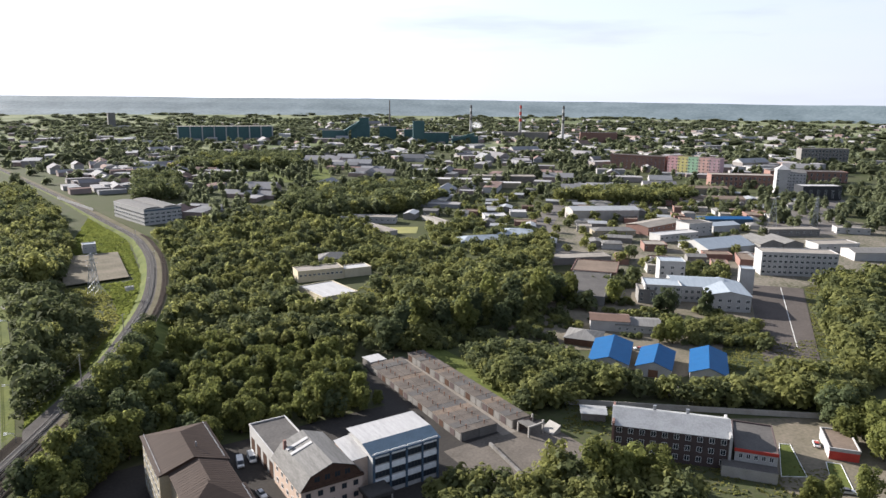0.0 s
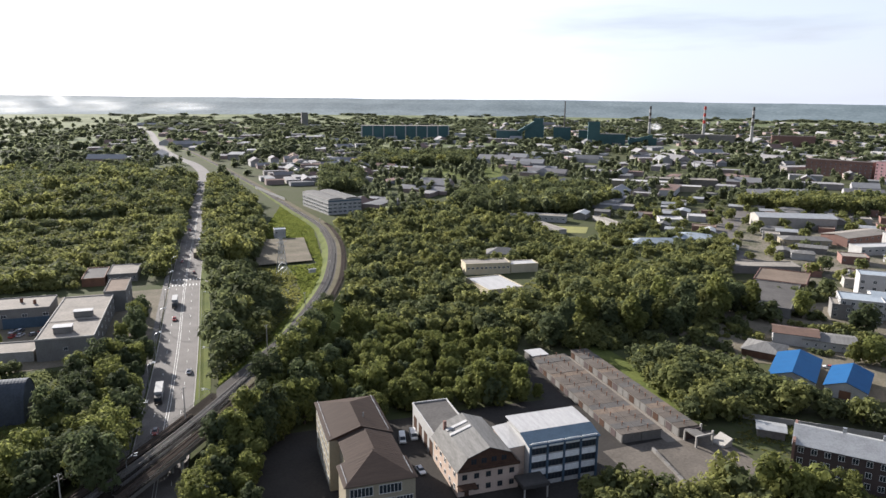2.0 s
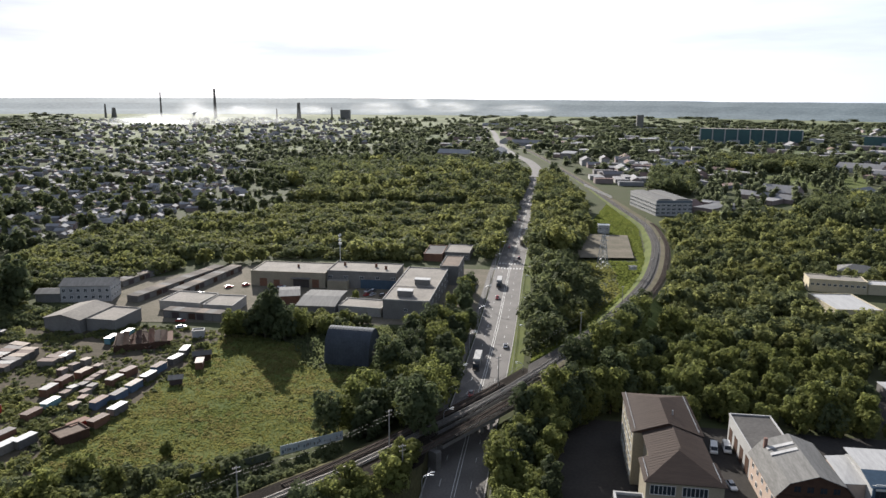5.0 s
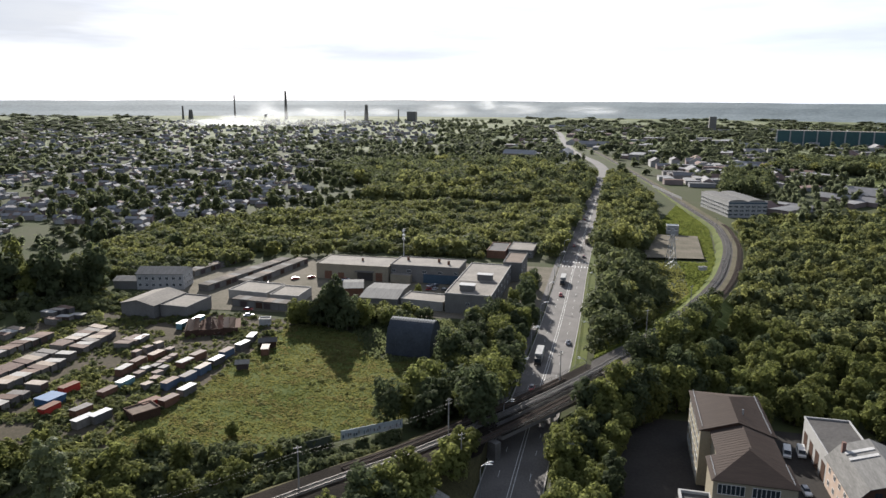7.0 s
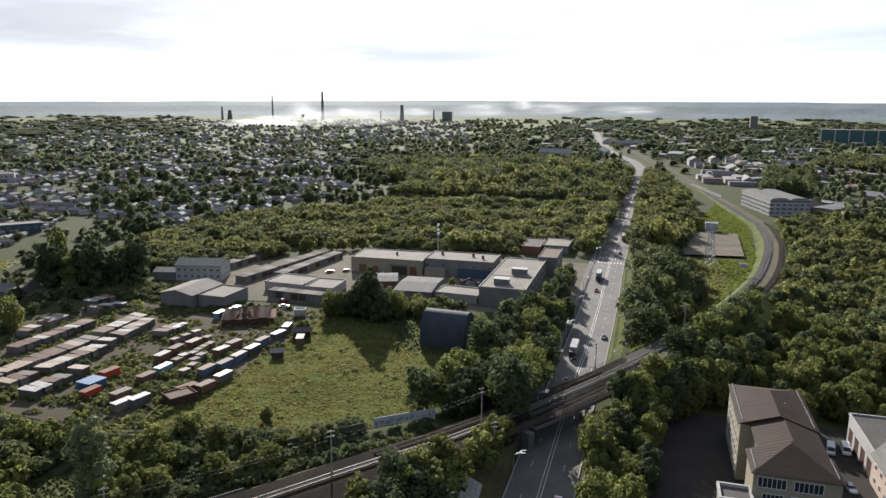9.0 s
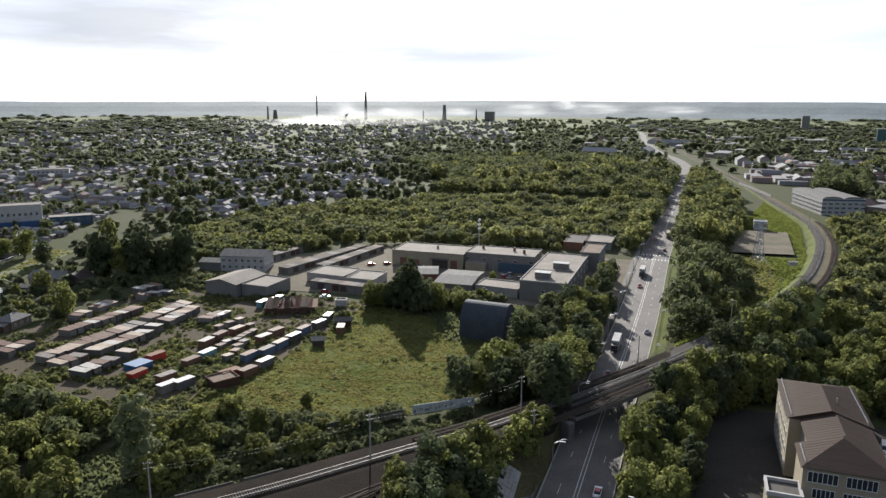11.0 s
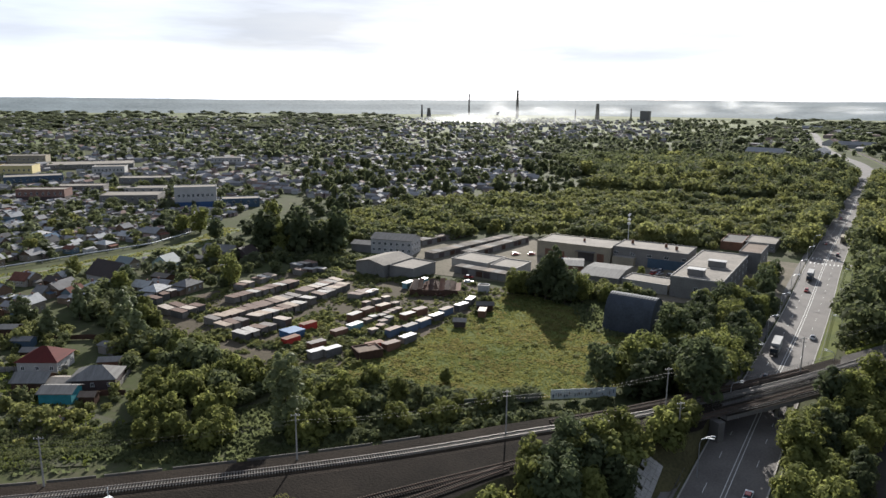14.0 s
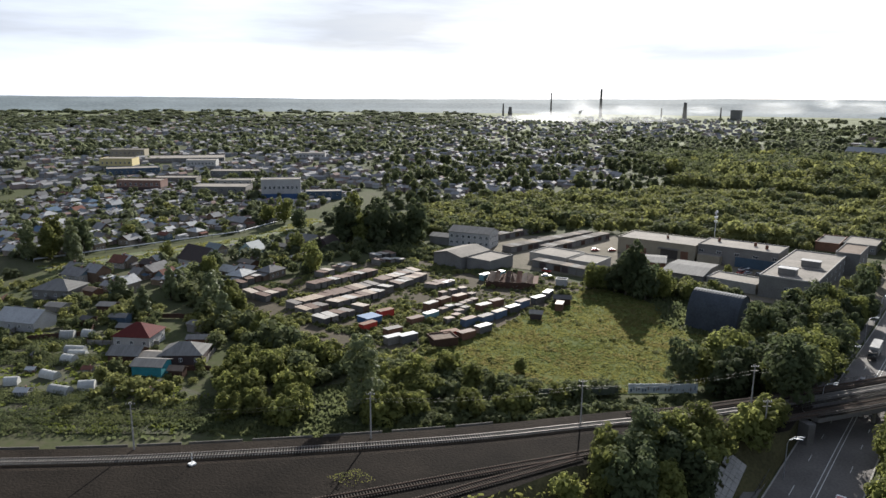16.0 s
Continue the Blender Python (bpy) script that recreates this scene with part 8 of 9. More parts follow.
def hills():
    """Low hills that close the horizon, with blue haze painted into their colour."""
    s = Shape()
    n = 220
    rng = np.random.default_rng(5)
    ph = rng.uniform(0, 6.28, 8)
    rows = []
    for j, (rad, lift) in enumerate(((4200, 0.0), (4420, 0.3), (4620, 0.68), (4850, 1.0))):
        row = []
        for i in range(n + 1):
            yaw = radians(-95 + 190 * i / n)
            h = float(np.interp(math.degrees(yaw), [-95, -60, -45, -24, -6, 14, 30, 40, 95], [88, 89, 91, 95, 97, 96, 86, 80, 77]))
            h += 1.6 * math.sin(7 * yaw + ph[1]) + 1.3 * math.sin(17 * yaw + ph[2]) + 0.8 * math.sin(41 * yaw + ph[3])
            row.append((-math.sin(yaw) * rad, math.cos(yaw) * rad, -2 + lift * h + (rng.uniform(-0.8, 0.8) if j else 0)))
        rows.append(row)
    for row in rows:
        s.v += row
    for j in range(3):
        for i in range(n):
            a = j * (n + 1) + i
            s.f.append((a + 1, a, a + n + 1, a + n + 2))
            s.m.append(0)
    # blue-grey of distant haze is part of this base colour
    single("backdrop", s, mat("haze_blue_hills", (0.150, 0.188, 0.200), (0.066, 0.094, 0.104), 0.95, 0.004, fine=14), "low wooded hills with blue haze put into their colour", "hills", "structure")


hills()
far_trees("wood_edge_trees", 320, 207, 480, 900, 20, 42, 80, 0.28, (3.5, 6.0), (6, 12), LEAF_WOOD_DARK, "trees and scrub between wood and village", lambda x, y: clear(x, y) and not inside(x, y, [(-330, 330), (-165, 396), (-28, 405), (-28, 900), (-72, 950), (-175, 818), (-231, 693), (-228, 545), (-317, 450)]))
patch("far_river", [(640, 3050), (1010, 2950), (1060, 3120), (700, 3200)], mat("river_water", (0.75, 0.77, 0.78), (0.7, 0.72, 0.74), 0.15, 0.01), "bright river reach far off", 1.2, "water")


def smoke_mat(density):
    """Smoke that thins out from its core to its edge, with ragged holes."""
    m = mat("smoke_%d" % int(density * 100), (0.90, 0.90, 0.90), (0.82, 0.825, 0.83), 1.0, 0.02, translucent=0.6)
    nt = m.node_tree
    N, K = nt.nodes.new, nt.links.new
    o = [q for q in nt.nodes if q.bl_idname == "ShaderNodeOutputMaterial"][0]
    src = o.inputs["Surface"].links[0].from_socket
    co, sub, mul, ln, fade, ns, ragged, al = N("ShaderNodeTexCoord"), N("ShaderNodeVectorMath"), N("ShaderNodeVectorMath"), N("ShaderNodeVectorMath"), N("ShaderNodeMapRange"), N("ShaderNodeTexNoise"), N("ShaderNodeMapRange"), N("ShaderNodeMath")
    sub.operation, mul.operation, ln.operation, al.operation = "SUBTRACT", "MULTIPLY", "LENGTH", "MULTIPLY"
    sub.inputs[1].default_value, mul.inputs[1].default_value = (0.5, 0.5, 0.42), (2.0, 0.0, 2.0)
    K(co.outputs["Generated"], sub.inputs[0])
    K(sub.outputs[0], mul.inputs[0])
    K(mul.outputs[0], ln.inputs[0])
    fade.interpolation_type = "SMOOTHSTEP"
    fade.inputs["From Min"].default_value, fade.inputs["From Max"].default_value = 0.12, 0.92
    fade.inputs["To Min"].default_value, fade.inputs["To Max"].default_value = density, 0.0
    K(ln.outputs["Value"], fade.inputs["Value"])
    ns.inputs["Scale"].default_value, ns.inputs["Detail"].default_value = 3.2, 4
    K(co.outputs["Generated"], ns.inputs["Vector"])
    ragged.inputs["From Min"].default_value, ragged.inputs["From Max"].default_value = 0.26, 0.70
    K(ns.outputs["Fac"], ragged.inputs["Value"])
    K(fade.outputs[0], al.inputs[0])
    K(ragged.outputs[0], al.inputs[1])
    t, mix = N("ShaderNodeBsdfTransparent"), N("ShaderNodeMixShader")
    K(al.outputs[0], mix.inputs[0])
    K(t.outputs[0], mix.inputs[1])
    K(src, mix.inputs[2])
    K(mix.outputs[0], o.inputs["Surface"])
    return m


SMOKE_THIN, SMOKE_THICK = smoke_mat(0.20), smoke_mat(0.60)


def smoke_cloud(name, x, y, z, size, seed, label, stretch, material):
    """A billow of smoke or steam: one lumpy ball, drawn out with the wind."""
    bm = bmesh.new()
    bmesh.ops.create_icosphere(bm, subdivisions=4, radius=1.0)
    yaw = math.atan2(-x, y)
    c, sn = math.cos(yaw), math.sin(yaw)
    for v in bm.verts:
        d = v.co.copy()
        k = 0.86 + 0.24 * noise.fractal(d * 1.3 + Vector((seed * 3.1, 0, 0)), 1.0, 2.0, 2)
        p = d * max(0.2, k)
        v.co = Vector((p.x * stretch[0] + 0.5 * max(0.0, p.z) * stretch[0], p.y * stretch[1], p.z * stretch[2] + 0.3 * stretch[2])) * size
    me = bpy.data.meshes.new(name)
    bm.to_mesh(me)
    bm.free()
    for p in me.polygons:
        p.use_smooth = True
    me.materials.append(material)
    ob = new(name, me)
    ob.matrix_basis = pose(x, y, z, 0, 0, math.degrees(yaw))
    tagged(ob, label, "smoke")


smoke_cloud("steam_cloud", 1060.0, 1530.0, 34.0, 20.0, 3, "white steam cloud over the works", (1, 1, 0.7), SMOKE_THICK)
for i, (x, y, z, sz, wide, tall) in enumerate(((-1380, 2230, 4, 50, 2.6, 0.50), (-1290, 2250, 8, 62, 2.4, 0.60), (-1170, 2300, 16, 80, 2.0, 0.75), (-1020, 2380, 22, 84, 2.8, 0.75), (-1210, 2330, 30, 70, 1.2, 1.0))):
    smoke_cloud("smoke_cloud", float(x), float(y), float(z), float(sz), 20 + i, "low white smoke bank rolling from the distant works", (wide, 0.8, tall), SMOKE_THICK if i < 2 else SMOKE_THIN)
for i, (x, y, z, sz, wide, tall) in enumerate(((-1390, 3080, 34, 42, 1.6, 0.7), (-1050, 3100, 34, 60, 2.2, 0.6), (-760, 3180, 44, 74, 2.6, 0.62), (-420, 3200, 52, 70, 3.0, 0.55), (-560, 3150, 70, 50, 1.6, 0.8), (-120, 3250, 50, 70, 3.2, 0.45))):
    smoke_cloud("smoke_cloud", float(x), float(y), float(z), float(sz), 30 + i, "thin white smoke drifting over the horizon", (wide, 0.8, tall), SMOKE_THIN)
woodland("works_scrub", [(262, 427), (294, 497), (334, 505), (339, 471), (305, 458), (271, 410)], 6.0, 321, 200, 0.16, LEAF_WOOD, "bushes and young trees behind the blue-roofed halls", (2.4, 4.2), (3, 7.5), lambda x, y: min(math.hypot(x - a, y - b) for a, b in TAKEN) > 14)
woodland("works_hedges", [(236, 240), (300, 262), (352, 262), (470, 300), (600, 380), (720, 420), (700, 520), (500, 640), (380, 560), (300, 540), (300, 330)], 24.0, 320, 260, 0.17, LEAF_WOOD, "scattered trees among the works sheds", (2.8, 4.6), (5, 10), lambda x, y: min(math.hypot(x - a, y - b) for a, b in TAKEN) > 16)
far_trees("north_trees", 700, 206, 900, 1700, -14, 24, 46, 0.36, (4, 8), (6, 12), LEAF_FAR, "trees among the far works by the road", clear)

for k, (poly, gap, rr, hh) in enumerate((([(247, 187), (272, 166), (292, 190), (283, 201), (258, 204)], 5.0, (2.6, 3.6), (4.5, 7.0)), ([(148, 266), (163, 256), (195, 262), (222, 260), (238, 272), (206, 300), (160, 292)], 6.0, (3.6, 5.0), (11, 16)), ([(303, 162), (340, 178), (392, 212), (410, 196), (330, 150)], 6.5, (3.8, 5.2), (11, 16)), ([(82, 143), (92, 146), (108, 137), (110, 124), (84, 126)], 5.0, (2.8, 3.8), (6, 8.5)), ([(322, 262), (352, 290), (376, 268), (346, 244)], 6.0, (3.0, 4.0), (6, 9)))):
    woodland("court_trees", poly, gap, 340 + k, 380, 0.14, LEAF_WOOD, "leafy trees among the works courts", rr, hh)
woodland("court_weeds", [(146, 160), (186, 190), (225, 200), (262, 180), (300, 200), (280, 235), (320, 300), (250, 310), (190, 262), (146, 250)], 3.6, 350, 130, 0.2, LEAF_WOOD, "weeds and bushes between the sheds", (0.8, 2.8), (0.7, 4.6), lambda x, y: min(math.hypot(x - a, y - b) for a, b in TAKEN) > 13 and noise.noise(Vector((x / 17.0, y / 17.0, 2.0))) > -0.02, dark=0.55, gaps=0.0)


# ---- poles, lamps, vehicles, small things ----
def lamp_post(x, y, rot, z=0.0, h=9.5, two=True):
    r = thing("street_lamp", x, y, z, rot, "grey street lamp with curved arms", "street lamp", "street lamps")
    part("pole", Shape().tube((0, 0, 0), (0, 0, h - 1.5), 0.12, 0.08, 8), GALV, r)
    for a in ((0.0, 0.6) if two else (0.0,)):
        s = Shape()
        pts = [(0, 0, h - 1.6), (0.3, a * 0.3, h - 0.7), (1.1, a * 1.1, h - 0.2), (2.0, a * 2.0, h)]
        for p, q in zip(pts, pts[1:]):
            s.tube(p, q, 0.06, 0.05, 6)
        arm = part("arm", s, GALV, r)
        part("lamp_head", Shape().hull8([(1.9, a * 2 - 0.16, h - 0.05), (2.8, a * 2.3 - 0.14, h + 0.03), (2.8, a * 2.3 + 0.14, h + 0.03), (1.9, a * 2 + 0.16, h - 0.05), (1.9, a * 2 - 0.1, h + 0.12), (2.8, a * 2.3 - 0.08, h + 0.14), (2.8, a * 2.3 + 0.08, h + 0.14), (1.9, a * 2 + 0.1, h + 0.12)]), FRAME, arm)


for i, y in enumerate((112, 146, 182, 216, 250, 284, 318, 352, 388, 424)):
    if not 196 < y < 200:
        lamp_post(-25.6, float(y), 0)
for y in (128, 162, 222, 262, 302, 342):
    lamp_post(-4.6, float(y), 180)


def line_mast(x, y, z, h, rot=0.0):
    r = thing("line_mast", x, y, z, rot, "tall concrete line mast with crossarms", "mast", "line masts")
    part("pole", Shape().tube((0, 0, -0.5), (0, 0, h), 0.2, 0.12, 8), CONCRETE, r)
    for k in (0.5, 1.5):
        part("crossarm", Shape().bar((-0.9, 0, h - k), (0.9, 0, h - k), 0.1), IRON, r)
    for u in (-0.8, -0.3, 0.3, 0.8):
        part("insulator", Shape().tube((u, 0, h - 0.45), (u, 0, h - 0.2), 0.06, 0.06, 6), FRAME, r)


MASTS = [(-161.0, 42.0), (-128.4, 63.4), (-95.0, 97.0), (-64.2, 131.2), (-37.5, 164.5), (-12.0, 208.0), (16.0, 262.0), (36.0, 306.0), (57.5, 371.0), (72.0, 440.0), (74.0, 520.0)]
for x, y in MASTS:
    line_mast(x, y, min(land(x, y) + 0.0, rail_z(y) - 0.5), 10.2, 40)
line_mast(-31.0, 150.0, 6.0, 8.5, 40)
wires = thing("overhead_wires", 0, 0, 0, 0, "thin wires strung between line masts", "wires")
for (xa, ya), (xb, yb) in zip(MASTS[:6], MASTS[1:7]):
    for k in (-0.8, 0.8):
        s = Shape()
        pts = []
        for i in range(9):
            t = i / 8
            pts.append((xa + (xb - xa) * t + k * 0.75, ya + (yb - ya) * t - k * 0.6, rail_z(ya) + 7.9 - 1.1 * math.sin(math.pi * t)))
        for p, q in zip(pts, pts[1:]):
            s.bar(p, q, 0.02)
        part("wire", s, IRON, wires)
sig = thing("signal_post", -114.2, 67.4, 6.0, 0, "short white signal post beside the track", "signal")
part("post", Shape().tube((0, 0, 0), (0, 0, 2.4), 0.07, 0.07, 8), FRAME, sig)
part("base", Shape().box(-0.6, -0.6, -0.2, 0.6, 0.6, 0.3), FRAME, sig)


def lattice_tower(name, x, y, h, w, z=0.0, label="grey steel lattice pylon beside the line", arms=True):
    r = thing(name, x, y, z, 30, label, "pylon", "lattice towers")
    lv = [(h * t, w * (1 - 0.82 * t)) for t in np.linspace(0, 1, 8)]
    for sx in (-1, 1):
        for sy in (-1, 1):
            part("leg", Shape().bar((sx * w, sy * w, -0.2), (sx * w * 0.18, sy * w * 0.18, h), 0.22), GALV, r)
    s = Shape()
    for (z0, a), (z1, b) in zip(lv, lv[1:]):
        for sx, sy, tx, ty in ((-1, -1, 1, -1), (1, -1, 1, 1), (1, 1, -1, 1), (-1, 1, -1, -1)):
            s.bar((sx * a, sy * a, z0), (tx * b, ty * b, z1), 0.12)
            s.bar((tx * a, ty * a, z0), (sx * b, sy * b, z1), 0.12)
            s.bar((sx * b, sy * b, z1), (tx * b, ty * b, z1), 0.1)
    part("bracing", s, GALV, r)
    if arms:
        for k in (0.72, 0.84, 0.96):
            part("crossarm", Shape().bar((-3.4, 0, h * k), (3.4, 0, h * k), 0.22), GALV, r)


lattice_tower("lattice_pylon", 34.6, 399.0, 22.0, 2.4, 1.5)
lattice_tower("lattice_mast", 524.4, 334.1, 28.0, 4.0, label="broad steel lattice mast", arms=False)
lattice_tower("lattice_pylon", 573.2, 327.5, 26.0, 2.6)
lattice_tower("lattice_pylon", 515.3, 514.4, 22.0, 1.6)
lattice_tower("lattice_pylon", 590.0, 336.0, 24.0, 2.2)
ant = thing("antenna_mast", -117.2, 390.0, 0, 0, "slim white antenna mast behind the workshops", "mast")
part("pole", Shape().tube((0, 0, 0), (0, 0, 17.7), 0.22, 0.14, 8), FRAME, ant)
for z, dx in ((11.0, -0.5), (11.0, 0.5), (13.2, -0.5), (13.2, 0.5), (15.6, -0.5), (16.2, 0.5)):
    part("panel", Shape().box(dx - 0.3, -0.3, z, dx + 0.3, 0.3, z + 1.2), FRAME, ant)

patch("signal_yard", [(22, 425), (56, 430), (60, 505), (26, 505)], DUST, "bare earth yard between road and railway", 1.2)
front("signal_cabin", 40.0, 512.0, 48.0, 512.0, 7.0, 5.5, wall=WHITE_WALL, roof=PALE_ROOF, label="small white signal cabin", category="cabin", z=0.8, wins=[("f", 2, 1, dict(w=1.2, h=1.2, z0=3.4))])
front("pale_kiosk", 49.5, 391.0, 53.0, 392.5, 2.2, 1.3, wall=WHITE_WALL, roof=WHITE_ROOF, label="small white railway hut beside the track", category="hut", z=3.0)

CAR_BODY = mat("car_paint", WHITE3, (0.92, 0.92, 0.92), 0.3, 0.5, spread=[(0.70, 0.70, 0.69), (0.10, 0.10, 0.11), (0.40, 0.41, 0.43), (0.70, 0.70, 0.69), (0.28, 0.04, 0.03), (0.05, 0.07, 0.14), (0.55, 0.55, 0.54), (0.03, 0.03, 0.035)])
TYRE = mat("tyre_rubber", (0.02, 0.02, 0.02), None, 0.9, 2.0)
HEAD = mat("headlight", (0.75, 0.75, 0.72), None, 0.2, 1.0)


def wheels(root, xs, y, r, name="wheel"):
    for x in xs:
        for sg in (-1, 1):
            w = part(name, Shape().tube((x, sg * y, r), (x, sg * (y - 0.22), r), r, r, 14), TYRE, root)
            part("rim", Shape().tube((x, sg * (y + 0.01), r), (x, sg * (y - 0.02), r), r * 0.6, r * 0.6, 10), GALV, w)


def hull_along(pts, w, inset=0.0):
    """A body whose side outline is pts (x, z); sides lean in towards the top."""
    s = Shape()
    top = max(z for _, z in pts)
    low = min(z for _, z in pts)
    n = len(pts)
    for sg in (-1, 1):
        s.v += [(x, sg * (w / 2 - inset * (z - low) / (top - low + 1e-6)), z) for x, z in pts]
    s.f.append(tuple(range(n)))
    s.f.append(tuple(range(2 * n - 1, n - 1, -1)))
    for i in range(n):
        j = (i + 1) % n
        s.f.append((j, i, n + i, n + j))
    s.m = [0] * len(s.f)
    return s


def car():
    r = new("car")
    tagged(r, "parked passenger car with dark windows", "car", "cars")
    part("body", hull_along([(-2.1, 0.35), (2.15, 0.35), (2.2, 0.6), (2.05, 0.78), (1.1, 0.92), (-1.9, 0.95), (-2.15, 0.75)], 1.72, 0.06), CAR_BODY, r)
    part("glasshouse", hull_along([(-1.75, 0.93), (1.05, 0.91), (0.4, 1.36), (-1.3, 1.38)], 1.5, 0.16), GLASS, r)
    part("roof", hull_along([(-1.32, 1.37), (0.42, 1.35), (0.3, 1.44), (-1.2, 1.45)], 1.2, 0.06), CAR_BODY, r)
    wheels(r, (-1.3, 1.3), 0.86, 0.31)
    for sg in (-1, 1):
        part("headlight", Shape().box(2.02, sg * 0.62 - 0.18, 0.6, 2.22, sg * 0.62 + 0.18, 0.74), HEAD, r)
        part("tail_light", Shape().box(-2.18, sg * 0.62 - 0.14, 0.66, -2.05, sg * 0.62 + 0.14, 0.82), RED_PAINT, r)
    return r


def van():
    r = new("van")
    tagged(r, "white delivery van with dark windows", "van", "vans")
    part("body", hull_along([(-2.6, 0.4), (2.5, 0.4), (2.55, 0.9), (1.9, 1.15), (1.2, 2.0), (-2.5, 2.1), (-2.62, 1.2)], 1.95, 0.1), FRAME, r)
    part("windscreen", Shape().hull8([(1.28, -0.8, 1.98), (1.93, -0.85, 1.18), (1.93, 0.85, 1.18), (1.28, 0.8, 1.98), (1.32, -0.8, 2.0), (1.98, -0.85, 1.2), (1.98, 0.85, 1.2), (1.32, 0.8, 2.0)]), GLASS, r)
    for sg in (-1, 1):
        part("side_window", Shape().box(-2.2, sg * 0.93 - 0.02, 1.3, 1.1, sg * 0.93 + 0.02, 1.8), GLASS, r)
    wheels(r, (-1.6, 1.6), 0.98, 0.36)
    return r


def truck(box_mat, cab_mat, label, Lb=9.5):
    r = new("truck")
    tagged(r, label, "truck", "trucks")
    part("cargo_box", Shape().box(-Lb + 1.0, -1.25, 1.1, 1.0, 1.25, 3.9), box_mat, r)
    part("chassis", Shape().box(-Lb + 1.2, -0.9, 0.6, 3.4, 0.9, 1.09), IRON, r)
    c = part("cab", hull_along([(1.3, 0.7), (3.6, 0.7), (3.65, 1.6), (3.3, 2.9), (1.3, 3.1)], 2.4, 0.1), cab_mat, r)
    part("windscreen", Shape().hull8([(3.36, -1.0, 2.7), (3.64, -1.05, 1.7), (3.64, 1.05, 1.7), (3.36, 1.0, 2.7), (3.42, -1.0, 2.72), (3.69, -1.05, 1.72), (3.69, 1.05, 1.72), (3.42, 1.0, 2.72)]), GLASS, c)
    wheels(r, (2.4, -Lb + 2.2, -Lb + 3.4), 1.2, 0.5)
    return r


CAR, VAN = car(), van()
T_WHITE, T_TAN = truck(WHITE_WALL, IRON, "box truck with a white cargo box"), truck(CREAM_WALL, RED_PAINT, "truck with a long tan cargo box", 11.5)
for x, y, rot in ((49.5, 187.5, -100), (53.2, 188.5, -96), ):
    put(VAN, x, y, rot)
for x, y, rot in ((49.7, 168.6, -84), (-20.5, 330, -90), (-12.6, 262, 90), (-13.6, 420, 90), (-21.0, 452, -90), (-21.2, 214.0, -90), (-14.9, 143.0, 90), (-84.4, 324.2, 72), (-81.6, 324.8, 72), (-76.4, 324.6, 20), (-73.4, 327.5, 20), (-85.8, 331.0, 72), (-83.0, 331.5, 72), (-130.8, 331.0, 30), (-120, 322, 60), (-124, 320, 60), (-150, 331, 60), (-157, 326, 50), (-146, 344, 70), (-165, 312, 60), (-148.5, 262, 30), (-153, 270, 10), (205, 108, 40), (186, 88, -45), (217, 186, 40), (222, 196, 130), (-12.0, 520, 90), (-19, 560, -90), (-10.5, 640, 90), (410, 262, -40), (418, 256, -40), (426, 249, -40)):
    put(CAR, x, y, rot)
put(T_WHITE, -21.2, 352.0, -90)
put(T_WHITE, -21.6, 238.0, -90)
put(T_TAN, -13.2, 470.0, 90)

# guard rails along the road by the bridge
for x0, y0, y1 in ((-28.4, 100.0, 190.0), (-26.4, 214.0, 370.0), (-10.2, 100.0, 184.0), (-8.8, 222.0, 380.0)):
    gr = thing("guard_railing", 0, 0, 0, 0, "low dark iron railing beside the footpath", "railing", "roadside railings")
    for y in np.arange(y0, y1, 3.0):
        part("post", Shape().bar((x0, y, 0), (x0, y, 1.1), 0.1), IRON, gr)
    for z in (0.55, 1.05):
        part("rail", Shape().bar((x0, y0, z), (x0, y1, z), 0.07), IRON, gr)

# ---- single trees and bushes that stand apart ----
SINGLES = [("silver0", -115.0, 114.5, 1.0), ("grey0", -229.0, 121.0, 0.9), ("grey0", -240.0, 138.0, 0.95), ("grey1", -222.0, 146.0, 1.0), ("oak1", -262.0, 263.0, 1.5), ("oak0", -256.0, 256.0, 1.3), ("tall0", -248.0, 268.0, 1.3), ("tall0", -239.0, 266.0, 1.35), ("tall0", -240.0, 281.0, 1.3), ("tall1", -345.0, 139.0, 1.2), ("tall0", -346.0, 155.0, 1.15), ("tall1", -355.0, 146.0, 1.1), ("oak1", -266.0, 222.0, 1.2), ("oak2", -342.0, 276.0, 1.5), ("oak0", -351.0, 270.0, 1.3), ("oak2", -40.0, 136.5, 0.92), ("oak1", -44.0, 131.0, 0.95), ("dark2", -48.0, 126.0, 0.92), ("oak1", -52.0, 118.5, 0.85), ("dark2", -47.0, 119.0, 1.0), ("dark0", -42.0, 126.0, 1.15), ("oak2", -38.0, 130.5, 1.05), ("oak1", -50.0, 112.5, 0.95), ("dark2", -44.0, 113.0, 1.1), ("bush2", -36.5, 139.5, 1.1), ("bush1", -53.5, 106.0, 1.1), ("oak0", -40.0, 119.0, 1.1), ("oak1", -45.5, 124.0, 1.0), ("dark1", -36.0, 125.0, 1.0), ("dark2", -112.0, 266.0, 1.2), ("dark1", -107.0, 264.0, 1.05), ("oak1", -86.5, 312.0, 0.55), ("oak0", -98.0, 160.5, 0.55), ("dark0", -33.0, 299.0, 1.0), ("dark2", -34.5, 312.0, 1.05), ("oak2", -36.0, 325.0, 1.0), ("dark1", -34.5, 338.0, 0.9), ("oak1", -40.0, 305.0, 0.85)]
for key, x, y, s in SINGLES:
    tree(key, x, y, s, "single broadleaf tree standing apart" if "grey" not in key and "silver" not in key else "tall silvery poplar with pale leaves", "standing trees")
rng8 = np.random.default_rng(88)
